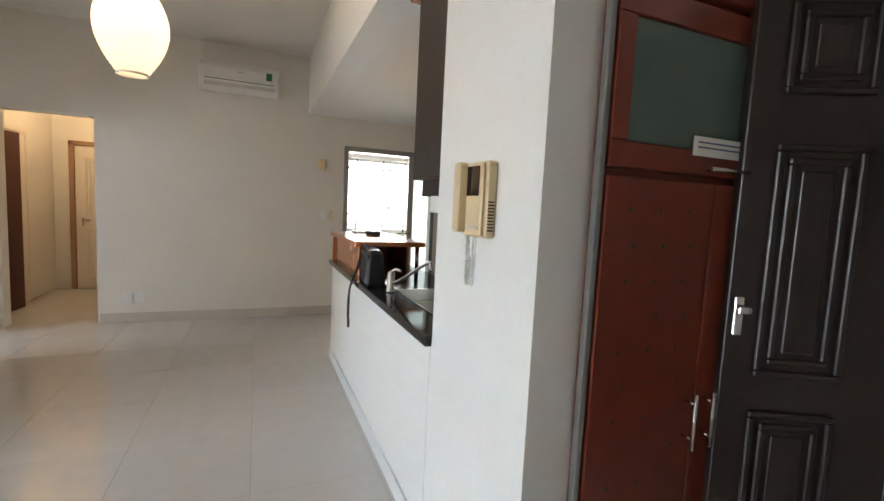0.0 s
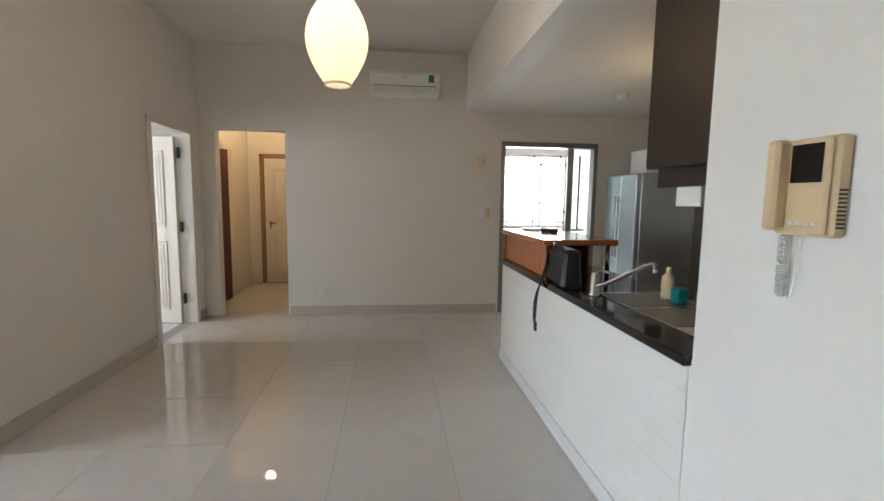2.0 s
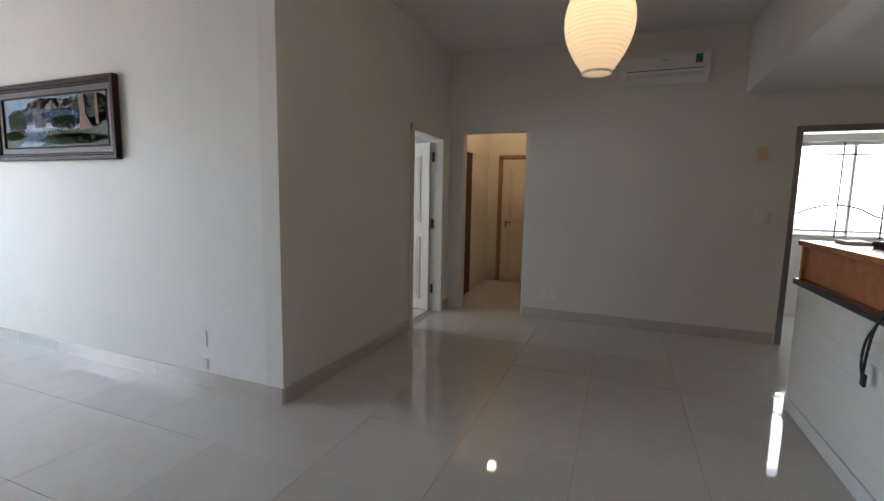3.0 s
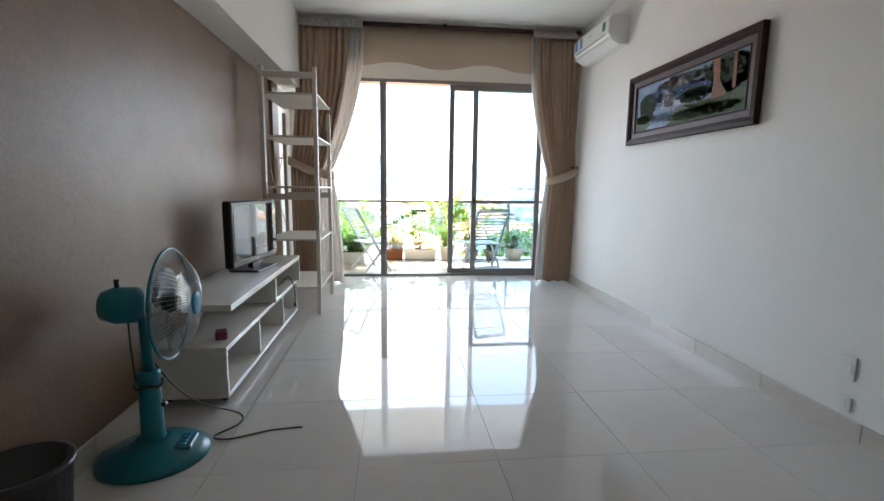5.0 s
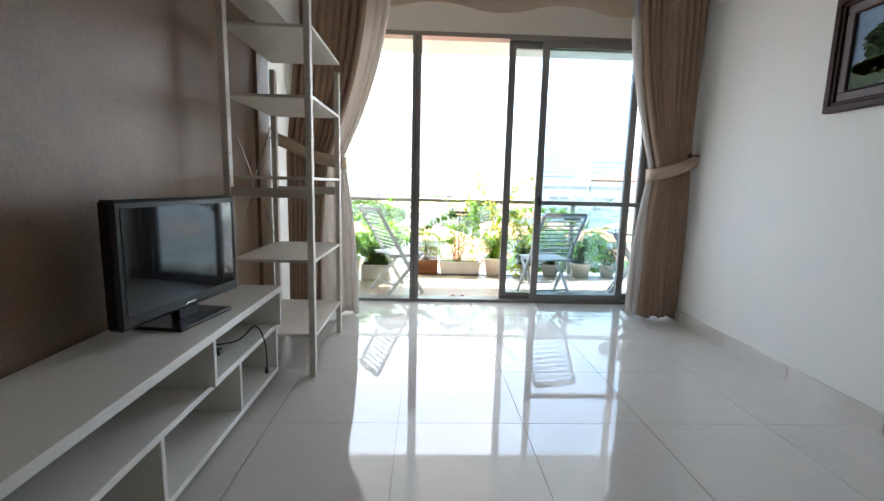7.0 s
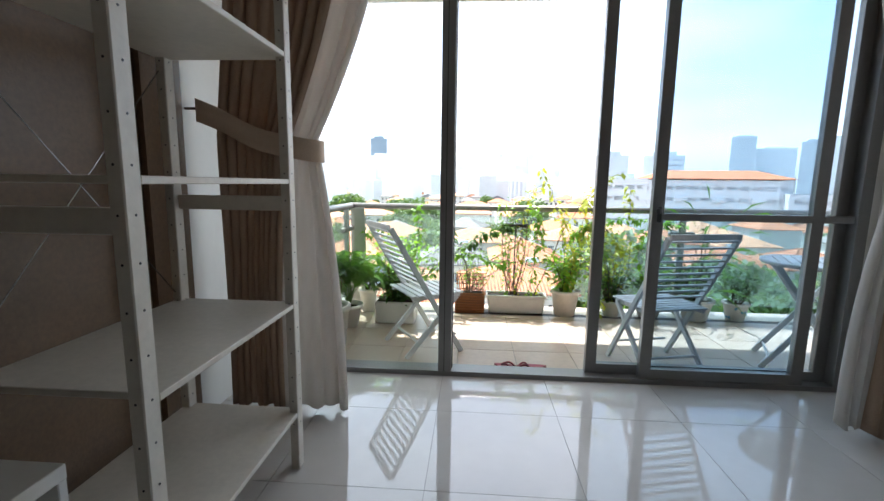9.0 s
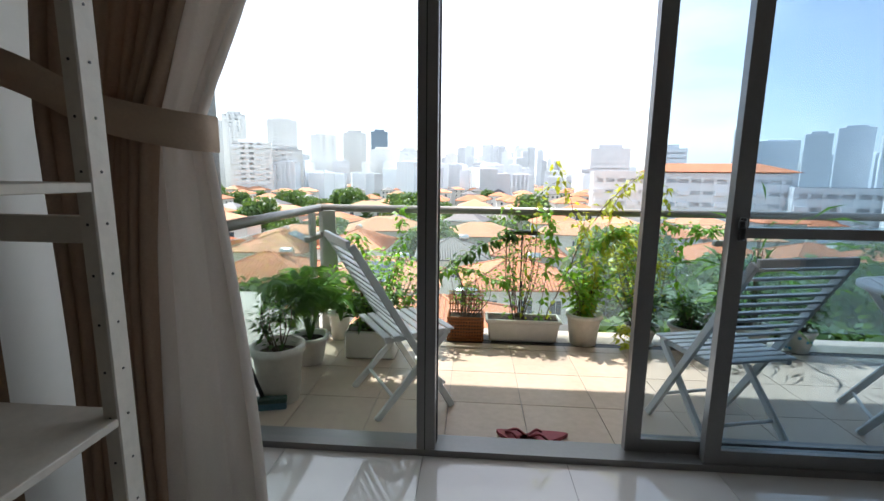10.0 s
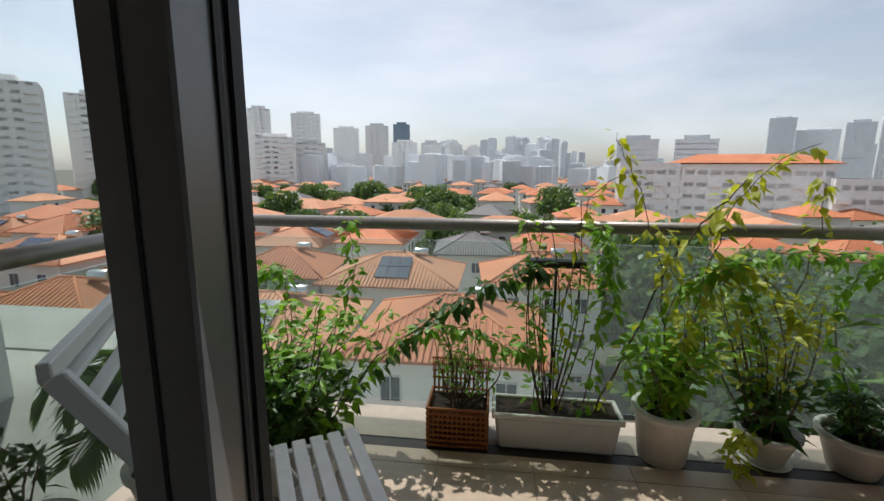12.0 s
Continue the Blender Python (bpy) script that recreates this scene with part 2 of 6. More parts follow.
# laundry behind the kitchen door
b = box(7.2, 7.34, -10.3, -9.62, 0, 2.6)
box(7.2, 7.34, -8.5, -7.9, 0, 2.6, bm=b)
box(7.2, 7.34, -9.62, -8.5, 0, 0.97, bm=b)
box(7.2, 7.34, -9.62, -8.5, 2.1, 2.6, bm=b)
box(XA + 0.14, 7.2, -10.3, -10.16, 0, 2.6, bm=b)
box(XA + 0.14, 7.2, -8.04, -7.9, 0, 2.6, bm=b)
structure("wall_laundry", b, M_CREAM)
structure("ceiling_laundry", box(XA + 0.14, 7.34, -10.3, -7.9, 2.6, 2.7), M_CEIL)

# ---- sliding door ----
slide = tagged(thing("sliding_door", "grey aluminium sliding balcony door with stacked glazed leaves", "sliding door"), kind="structure")
b = box(-0.56, 2.73, 0.0, 0.12, 0.0, 0.03)
box(-0.56, 2.73, 0.0, 0.12, 2.49, 2.53, bm=b)
box(-0.56, -0.50, 0.0, 0.12, 0.03, 2.49, bm=b)
box(2.67, 2.73, 0.0, 0.12, 0.03, 2.49, bm=b)
part("outer_frame", b, M_ALU, slide)
mullion = part("mullion", box(0.37, 0.45, 0.0, 0.095, 0.03, 2.49, 0.003), M_ALU, slide)
M_SEAL = material("black_rubber_seal", (0.02, 0.02, 0.02), 0.6)
part("seal", box(0.4502, 0.453, 0.052, 0.060, 0.03, 2.49), M_SEAL, mullion, "black rubber seal")
part("seal", box(0.4502, 0.455, 0.072, 0.090, 0.03, 2.49), M_SEAL, mullion, "black rubber seal")
part("groove", box(0.404, 0.408, -0.0015, -0.0002, 0.03, 2.49), M_SEAL, mullion)
for name, x0, x1, y in (("inner_leaf", 1.575, 2.505, 0.01), ("outer_leaf", 1.272, 2.67, 0.07)):
    b = box(x0, x0 + 0.065, y, y + 0.04, 0.03, 2.49)
    box(x1 - 0.065, x1, y, y + 0.04, 0.03, 2.49, bm=b)
    box(x0 + 0.065, x1 - 0.065, y, y + 0.04, 0.03, 0.09, bm=b)
    box(x0 + 0.065, x1 - 0.065, y, y + 0.04, 2.43, 2.49, bm=b)
    if name == "inner_leaf":
        box(x0 + 0.065, x1 - 0.065, y, y + 0.04, 0.98, 1.02, bm=b)
    leaf = part(name, b, M_ALU, slide)
    part("pane", box(x0 + 0.06, x1 - 0.06, y + 0.016, y + 0.022, 0.08, 2.44), M_TINT, leaf)
b = box(1.600, 1.625, -0.008, 0.008, 0.97, 1.06, 0.005)
box(1.590, 1.612, -0.022, -0.004, 1.02, 1.05, 0.004, bm=b)
part("side_bar", box(2.506, 2.668, 0.012, 0.05, 0.98, 1.02, 0.003), M_ALU, slide)
part("latch", b, material("black_latch_plastic", (0.02, 0.02, 0.02), 0.35), slide)
part("pane", box(-0.5, 0.37, 0.05, 0.056, 0.03, 2.49), M_GLASS, slide)

# ---- materials of the things ----
M_WALLPAPER = material("taupe_textured_wallpaper", (0.195, 0.122, 0.070), 0.42, grain=0.13, scale=60, spots=0.10, bump=0.10, bump_scale=90)
M_RED = material("red_stained_wood", (0.16, 0.022, 0.009), 0.28, grain=0.12, scale=14, spots=0.1, coat=0.3)
M_ORANGE = material("orange_stained_wood", (0.42, 0.13, 0.035), 0.25, grain=0.18, scale=16, spots=0.1, coat=0.4)
M_DOOR = material("black_brown_door_paint", (0.022, 0.014, 0.013), 0.33, grain=0.2, scale=30, bump=0.1, bump_scale=50)
M_DARKRED = material("dark_mahogany_wood", (0.075, 0.014, 0.010), 0.35, grain=0.2, scale=15)
M_FROST = material("frosted_green_glass", (0.11, 0.16, 0.14), 0.22, grain=0.03)
M_STEEL = material("brushed_steel", (0.62, 0.61, 0.59), 0.25, 1.0, grain=0.05, scale=80)
M_CHROME = material("chrome", (0.75, 0.75, 0.76), 0.09, 1.0)
M_GRANITE = material("black_granite", (0.018, 0.018, 0.020), 0.07, grain=0.5, scale=180, spec=0.6)
M_GLOSSW = material("white_lacquer", (0.76, 0.74, 0.69), 0.22, grain=0.02, scale=20, spots=0.02)
M_OFFW = material("worn_white_rack_paint", (0.66, 0.61, 0.53), 0.45, grain=0.06, scale=40, spots=0.06, bump=0.08)
M_IVORY = material("yellowed_ivory_plastic", (0.72, 0.56, 0.34), 0.4, grain=0.04, scale=20)
M_PLAST = material("white_plastic", (0.78, 0.78, 0.76), 0.32, grain=0.01)
M_BLACK = material("black_plastic", (0.012, 0.012, 0.013), 0.3, grain=0.1)
M_SCREEN = material("glossy_black_screen", (0.006, 0.006, 0.007), 0.04, spec=0.7)
M_TEAL = material("teal_plastic", (0.008, 0.16, 0.21), 0.3, grain=0.05, spots=0.05)
M_TEALB = material("bright_blue_badge", (0.012, 0.24, 0.40), 0.4)
M_BLADE = glassy("clear_grey_fan_blade", (0.62, 0.65, 0.66), 0.1, haze=0.12)
M_CURTAIN = material("beige_linen_curtain", (0.46, 0.33, 0.235), 0.85, grain=0.08, scale=120, spots=0.04, bump=0.15, bump_scale=300)
M_LINING = material("pale_curtain_lining", (0.74, 0.69, 0.65), 0.85, grain=0.05, scale=120, bump=0.1, bump_scale=300)
for cloth, share in ((M_LINING, 0.45), (M_CURTAIN, 0.18)):
    t = cloth.node_tree
    mix, through_ = t.nodes.new("ShaderNodeMixShader"), t.nodes.new("ShaderNodeBsdfTranslucent")
    through_.inputs[0].default_value = (0.75, 0.70, 0.65, 1) if cloth is M_LINING else (0.46, 0.31, 0.21, 1)
    mix.inputs[0].default_value = share
    t.links.new(t.nodes["Principled BSDF"].outputs[0], mix.inputs[1])
    t.links.new(through_.outputs[0], mix.inputs[2])
    t.links.new(mix.outputs[0], t.nodes["Material Output"].inputs[0])
M_VALANCE = material("beige_valance_cloth", (0.56, 0.43, 0.32), 0.85, grain=0.05, scale=120, bump=0.12, bump_scale=260)
M_ROD = material("dark_rod_wood", (0.045, 0.015, 0.012), 0.3, grain=0.2)
M_FRAME = material("dark_walnut_frame", (0.035, 0.014, 0.010), 0.5, grain=0.25, scale=40, spec=0.2)
M_MAT = material("silver_brown_slip", (0.15, 0.12, 0.125), 0.5, grain=0.15, scale=60, spec=0.25)
M_LEATHER = material("black_leather", (0.012, 0.014, 0.017), 0.42, grain=0.2, bump=0.3, bump_scale=220)
M_FRIDGE = material("silver_blue_fridge_enamel", (0.36, 0.42, 0.47), 0.28, 0.55, grain=0.02)
M_DOORW = material("ivory_door_paint", (0.76, 0.70, 0.62), 0.4, grain=0.02, scale=20)
M_SOFA = material("cream_upholstery", (0.62, 0.57, 0.46), 0.8, grain=0.06, scale=60, bump=0.3, bump_scale=90)
M_TEAK = material("teal_sponge", (0.0, 0.25, 0.28), 0.8)
M_PURPLE = material("purple_plastic", (0.16, 0.012, 0.06), 0.35)
M_BULB = glow("warm_bulb", (1.0, 0.72, 0.40), 0.6)


def paper_shade(name, colour, strength):
    """Thin paper: lets light from the inside through."""
    m = bpy.data.materials.new(name)
    m.use_nodes = True
    t = m.node_tree
    t.nodes.remove(t.nodes["Principled BSDF"])
    a, b, c, mix, add = (t.nodes.new("ShaderNode" + k) for k in ("BsdfDiffuse", "BsdfTranslucent", "Emission", "MixShader", "AddShader"))
    a.inputs[0].default_value = b.inputs[0].default_value = (*colour, 1)
    c.inputs[0].default_value, c.inputs[1].default_value = (1.0, 0.70, 0.42, 1), strength
    mix.inputs[0].default_value = 0.6
    for i, o in ((1, a), (2, b)):
        t.links.new(o.outputs[0], mix.inputs[i])
    t.links.new(mix.outputs[0], add.inputs[0])
    t.links.new(c.outputs[0], add.inputs[1])
    t.links.new(add.outputs[0], t.nodes["Material Output"].inputs[0])
    return m


M_PAPER = paper_shade("glowing_rice_paper", (0.84, 0.78, 0.66), 0.02)
M_CLOTHSHADE = paper_shade("glowing_cloth_shade", (0.85, 0.72, 0.45), 0.05)


# ---- walls' finish, skirting and trim ----
structure("wallpaper", box(XL, XL + 0.004, -4.45, -0.64, 0, 2.27), M_WALLPAPER, "taupe textured wallpaper on the television wall")
structure("pilaster", box(XL + 0.004, XL + 0.03, -0.90, -0.66, 0, 2.27), M_WALLPAPER, "shallow wallpapered pilaster beside the balcony")
structure("wall_west_white", box(XL, XL + 0.003, -0.64, 0, 0, 2.27), M_WHITE)
skirt = structure("baseboard", box(XR - 0.012, XR, -4.75, 0, 0.0, 0.012), M_SKIRT, "cream stone skirting tiles")


def skirting(p, q, inward):
    """Skirting tiles from p to q along a wall; inward is the way into the room."""
    p, q, n = Vector((*p, 0)), Vector((*q, 0)), Vector((*inward, 0))
    count = max(1, round((q - p).length / 0.615))
    for i in range(count):
        a, c = p.lerp(q, i / count), p.lerp(q, (i + 1) / count)
        d = (c - a).normalized() * 0.0015
        a, c = a + d, c - d
        lo, hi = [min(v) for v in zip(a, c, a + n * 0.011, c + n * 0.011)], [max(v) for v in zip(a, c, a + n * 0.011, c + n * 0.011)]
        part("skirting_tile", box(lo[0], hi[0], lo[1], hi[1], 0.001, 0.105, 0.002), M_SKIRT, skirt)


skirting((XR, -4.75), (XR, 0), (-1, 0))
skirting((XR, YC), (4.66, YC), (0, -1))
skirting((5.50, YC), (XA, YC), (0, -1))
skirting((XA, -5.70), (XA, -8.18), (-1, 0))
skirting((XL + 0.004, -8.9), (XL + 0.004, -0.88), (1, 0))
skirting((XA + 0.15, -4.62), (6.25, -4.62), (0, -1))
skirting((XA + 0.15, -5.80), (7.9, -5.80), (0, 1))
part("skirting_strip", box(1.66, 4.105, YK + 0.001, YK + 0.012, 0.001, 0.09), material("white_boarding_paint", (0.74, 0.74, 0.74), 0.4, grain=0.02), skirt)

# shallow boarding on the low counter wall
cw = bpy.data.objects["counter_wall"]
for i in range(7):
    part("board", box(1.67, 4.10, YK + 0.0005, YK + 0.004, 0.095 + i * 0.11, 0.095 + i * 0.11 + 0.1092, 0.0004), M_WHITE, cw)


# ---- doors ----
def casing(name, x0, x1, y, z, mat, face=-1, w=0.06):
    """Door casing round an opening in a wall that runs along x."""
    b = box(x0, x0 + w, y, y + face * 0.02, 0, z, 0.003)
    box(x1 - w, x1, y, y + face * 0.02, 0, z, 0.003, bm=b)
    box(x0, x1, y, y + face * 0.022, z - w, z, 0.003, bm=b)
    return structure(name, b, mat)


def panel_leaf(parent_name, w, h, panels, mat, label, category, m, thick=0.04, bead=0.012, handle=None, arched=False):
    """A door leaf with raised panels. panels: (x0, x1, z0, z1)."""
    leaf = thing(parent_name, label, category, m=m)
    part("leaf", box(0, w, -thick / 2, thick / 2, 0.005, h, 0.003), mat, leaf)
    for x0, x1, z0, z1 in panels:
        for side in (-1, 1):
            y = side * thick / 2
            b = bmesh.new()
            for k, (ins, out) in enumerate(((0.0, bead), (0.035, bead * 0.7))):
                a0, a1, c0, c1 = x0 + ins, x1 - ins, z0 + ins, z1 - ins
                for q in ((a0, a1, c0, c0 + 0.018), (a0, a1, c1 - 0.018, c1), (a0, a0 + 0.018, c0 + 0.018, c1 - 0.018), (a1 - 0.018, a1, c0 + 0.018, c1 - 0.018)):
                    box(q[0], q[1], min(y, y + side * out), max(y, y + side * out), q[2], q[3], 0.004, bm=b)
            part("panel_moulding", b, mat, leaf)
            part("raised_panel", box(x0 + 0.07, x1 - 0.07, min(y, y + side * 0.006), max(y, y + side * 0.006), z0 + 0.07, z1 - 0.07, 0.004), mat, leaf)
    if handle:
        b = bar((handle[0], -0.07, handle[1]), (handle[0], 0.07, handle[1]), 0.009)
        for s in (-1, 1):
            box(min(handle[0], handle[0] + handle[2]), max(handle[0], handle[0] + handle[2]), s * 0.07 - 0.008, s * 0.07 + 0.008, handle[1] - 0.01, handle[1] + 0.01, 0.004, bm=b)
            box(handle[0] - 0.013, handle[0] + 0.013, s * 0.022 - 0.004, s * 0.022 + 0.004, handle[1] - 0.08, handle[1] + 0.03, 0.003, bm=b)
        part("handle", b, M_STEEL, leaf, "brushed steel lever handle")
    return leaf


# entrance door, standing open
panels6 = [(0.10, 0.36, 1.62, 1.92), (0.50, 0.76, 1.62, 1.92), (0.10, 0.36, 0.90, 1.52), (0.50, 0.76, 0.90, 1.52), (0.10, 0.36, 0.12, 0.80), (0.50, 0.76, 0.12, 0.80)]
one_col = [(0.16, 0.385, 1.72, 1.97), (0.16, 0.385, 0.95, 1.59), (0.16, 0.385, 0.14, 0.85)]
panel_leaf("entrance_door", 0.465, 2.12, one_col, M_DOOR, "open black-brown panelled front door with a steel handle", "door",
           pose(0.725, -8.85, 0.005, 0, 0, 62), thick=0.045, bead=0.014, handle=(0.435, 1.14, 0.03))
b = box(0.74, 0.80, YE, YE + 0.03, 0, 2.2, 0.004)
box(-0.34, -0.28, YE, YE + 0.03, 0, 2.2, 0.004, bm=b)
box(-0.34, 0.80, YE, YE + 0.03, 2.15, 2.22, 0.004, bm=b)
box(0.71, 0.74, YE - 0.14, YE, 0, 2.15, 0.004, bm=b)
structure("entrance_door_frame", b, M_DOOR)

# corridor beyond the entrance
b = box(-2.4, 1.20, -11.9, -11.76, 0, 2.8)
box(1.20, 1.34, -10.62, YE - 0.14, 0, 2.8, bm=b)
box(1.20, 3.2, -10.76, -10.62, 0, 2.8, bm=b)
box(-2.4, -2.26, -11.76, YE - 0.14, 0, 2.8, bm=b)
box(-2.26, -0.89, YE - 0.14, YE, 0, 2.8, bm=b)
structure("wall_corridor", b, M_CREAM)
structure("floor_corridor", box(-2.4, 3.3, -12.9, YE - 0.07, -0.15, 0.001), material("grey_corridor_tile", (0.22, 0.20, 0.18), 0.25, grain=0.08, spots=0.1))
structure("ceiling_corridor", box(-2.4, 3.3, -12.9, YE - 0.14, 2.8, 2.9), M_CEIL)
structure("wall_corridor_end", join(box(3.2, 3.34, -12.9, -10.6, 0, 2.8), box(-2.4, 3.3, -13.0, -12.86, 0, 2.8)), M_CREAM)
hatch = thing("service_hatch", "closed cream painted service hatch with steel hinges in the corridor wall", "hatch")
b = box(1.185, 1.199, -10.46, -10.06, 0.62, 2.2, 0.003)
part("door", b, M_DOORW, hatch)
b = box(1.178, 1.199, -10.50, -10.465, 0.58, 2.24, 0.003)
box(1.178, 1.199, -10.055, -10.02, 0.58, 2.24, 0.003, bm=b)
box(1.178, 1.199, -10.465, -10.055, 2.205, 2.24, 0.003, bm=b)
box(1.178, 1.199, -10.465, -10.055, 0.58, 0.615, 0.003, bm=b)
part("frame", b, M_DOORW, hatch)
for z in (0.85, 1.9):
    part("hinge", box(1.165, 1.18, -10.475, -10.445, z, z + 0.12, 0.003), M_STEEL, hatch, "steel hinge")
sofa = thing("armchair", "cream upholstered armchair with rounded arms in the corridor", "armchair")
b = bmesh.new()
bmesh.ops.create_cube(b, size=1)
bmesh.ops.subdivide_edges(b, edges=b.edges, cuts=4, use_grid_fill=True)
for v in b.verts:
    p = v.co.copy()
    v.co = (p * 0.72 + p.normalized() * 0.5 * 0.40)
    v.co = Vector((v.co.x * 0.8, v.co.y * 0.9, v.co.z * 0.75))
for f in b.faces:
    f.smooth = True
part("body", b, M_SOFA, sofa, m=pose(1.62, -11.35, 0.36))
b = tube([(1.30, -11.75, 0.62), (1.30, -10.98, 0.62)], 0.13, 14)
part("arm", b, M_SOFA, sofa)
part("leg", box(1.32, 1.40, -11.02, -10.94, 0, 0.1), M_DARKRED, sofa)

# bedroom door: casing and open leaf; the bedroom behind it
casing("door_casing_bedroom", 4.63, 5.52, YC, 2.09, M_DOORW)
wp = [(0.12, 0.66, 1.05, 1.85), (0.12, 0.66, 0.15, 0.90)]
panel_leaf("bedroom_door", 0.76, 2.0, wp, M_DOORW, "open ivory panelled bedroom door with dark hinges", "door", pose(5.44, -4.62, 0.0, 0, 0, 80), handle=(0.70, 1.0, -0.1))
for i, z in enumerate((0.22, 1.0, 1.78)):
    part("door_hinge", box(5.425, 5.455, -4.665, -4.64, z, z + 0.11, 0.003), M_BLACK, bpy.data.objects["door_casing_bedroom"], "dark steel butt hinge")
b = box(2.91, 7.9, -1.0, -0.86, 0, H)
box(7.76, 7.9, -4.5, -1.0, 0, H, bm=b)
structure("wall_bedroom_far", b, M_CREAM)
structure("floor_bedroom", box(2.91, 7.9, -4.61, -0.9, -0.05, 0.0), M_TILE)
structure("ceiling_bedroom", box(2.91, 7.9, -4.61, -0.86, H, H + 0.1), M_CEIL)

# hall: dark door standing open on the left, ivory door at the end
casing("door_casing_hall", 6.28, 7.12, -4.62, 2.09, M_DOORW)
single("hall_door_opening", box(6.34, 7.06, -4.635, -4.622, 0.0, 2.03), M_DOORW, "ivory painted door lining in the hall", "door lining")
panel_leaf("hall_dark_door", 0.34, 2.0, [], M_DARKRED, "half-open dark mahogany door in the hall", "door", pose(6.36, -4.66, 0, 0, 0, -8))
end_leaf = panel_leaf("hall_end_door", 0.74, 2.0, [(0.12, 0.62, 1.0, 1.85), (0.12, 0.62, 0.15, 0.85)], M_DOORW, "closed ivory panelled door at the end of the hall", "door", pose(7.86, -5.62, 0, 0, 0, 90), handle=(0.66, 0.98, -0.1))
b = box(7.84, 7.9, -5.69, -5.63, 0, 2.07, 0.003)
box(7.84, 7.9, -4.87, -4.81, 0, 2.07, 0.003, bm=b)
box(7.84, 7.9, -5.69, -4.81, 2.01, 2.07, 0.003, bm=b)
structure("door_casing_hall_end", b, material("tan_door_casing", (0.33, 0.19, 0.11), 0.4, grain=0.1))

# ---- shoe cabinet beside the entrance ----
cab = thing("shoe_cabinet", "tall red-stained shoe cabinet with frosted glass and a perforated door", "cabinet")
part("body", box(0.975, 1.515, -8.90, -7.985, 0.0, 2.66), M_RED, cab)
part("side_trim", box(0.955, 0.975, -7.985, -7.965, 0, 2.9, 0.003), M_ALU, cab, "grey metal edge trim")
b = box(0.95, 0.974, -8.363, -7.99, 0.06, 1.48, 0.003)
low = part("door", b, M_RED, cab)
for i in range(9):
    for j in range(3):
        if (i + j) % 4 == 3 and j == 0:
            continue
        part("vent_hole", lathe([(0.0055, 0.0), (0.0055, 0.0025)], 8, m=pose(0.951, -8.07 - 0.10 * j - 0.02 * (i % 2), 1.40 - 0.092 * i, 0, -90, 0)), M_BLACK, low)
part("door", box(0.95, 0.974, -8.89, -8.368, 0.06, 1.48, 0.003), M_RED, cab)
for y0, y1 in ((-8.89, -7.99),):
    b = box(0.95, 0.974, y0, y1, 1.50, 1.565, 0.003)
    box(0.95, 0.974, y0, y1, 1.86, 1.93, 0.003, bm=b)
    box(0.95, 0.974, y1 - 0.055, y1, 1.565, 1.86, 0.003, bm=b)
    box(0.95, 0.974, y0, y0 + 0.055, 1.565, 1.86, 0.003, bm=b)
    up = part("glazed_flap", b, M_RED, cab)
    part("frosted_pane", box(0.960, 0.966, y0 + 0.05, y1 - 0.05, 1.56, 1.865), M_FROST, up, "frosted green-grey glass")
part("upper_door", box(0.95, 0.974, -8.45, -7.99, 1.95, 2.6, 0.003), M_RED, cab)
part("upper_door", box(0.95, 0.974, -8.89, -8.46, 1.95, 2.6, 0.003), M_RED, cab)
for y in (-8.33, -8.40):
    b = bar((0.915, y, 0.745), (0.915, y, 0.905), 0.006)
    for z in (0.775, 0.875):
        bar((0.915, y, z), (0.952, y, z), 0.004, bm=b)
    part("bar_handle", b, M_STEEL, cab, "brushed steel bar handle")
b = bar((0.918, -8.30, 1.515), (0.918, -8.46, 1.515), 0.006)
for y in (-8.33, -8.43):
    bar((0.918, y, 1.515), (0.952, y, 1.515), 0.004, bm=b)
part("bar_handle", b, M_STEEL, cab, "brushed steel bar handle")
tag = thing("paper_notice", "small white notice with blue-grey lines on the cabinet glass", "notice")
part("card", box(0.946, 0.9495, -8.46, -8.265, 1.55, 1.60), M_PLAST, tag)
b = bmesh.new()
for z in (1.583, 1.570):
    box(0.9445, 0.9460, -8.445, -8.28, z, z + 0.004, bm=b)
part("text_line", b, material("grey_blue_ink", (0.12, 0.14, 0.3), 0.6), tag)

# ---- video intercom on the column ----
ic = thing("intercom", "yellowed ivory video intercom with a corded handset on the white column", "intercom", m=pose(0.09, 0, 0))
y = YK
part("body", box(1.125, 1.275, y, y + 0.035, 1.30, 1.52, 0.006), M_IVORY, ic)
part("front_plate", box(1.135, 1.235, y + 0.035, y + 0.046, 1.305, 1.515, 0.004), M_IVORY, ic)
part("screen", box(1.150, 1.225, y + 0.046, y + 0.049, 1.42, 1.505), M_SCREEN, ic, "dark grey screen")
b = box(1.236, 1.272, y + 0.035, y + 0.075, 1.31, 1.52, 0.008)
part("handset", b, M_IVORY, ic)
b = bmesh.new()
for i in range(10):
    box(1.123, 1.126, y + 0.008, y + 0.028, 1.32 + i * 0.009, 1.324 + i * 0.009, bm=b)
part("speaker_slots", b, M_BLACK, ic, kind="stuff")
b = bmesh.new()
for i in range(4):
    box(1.150 + i * 0.019, 1.164 + i * 0.019, y + 0.046, y + 0.049, 1.325, 1.332, 0.001, bm=b)
part("buttons", b, M_PLAST, ic)
cord = [(1.262 + 0.007 * math.cos(i * 1.9), y + 0.02 + 0.007 * math.sin(i * 1.9), 1.30 - i * 0.0022) for i in range(70)]
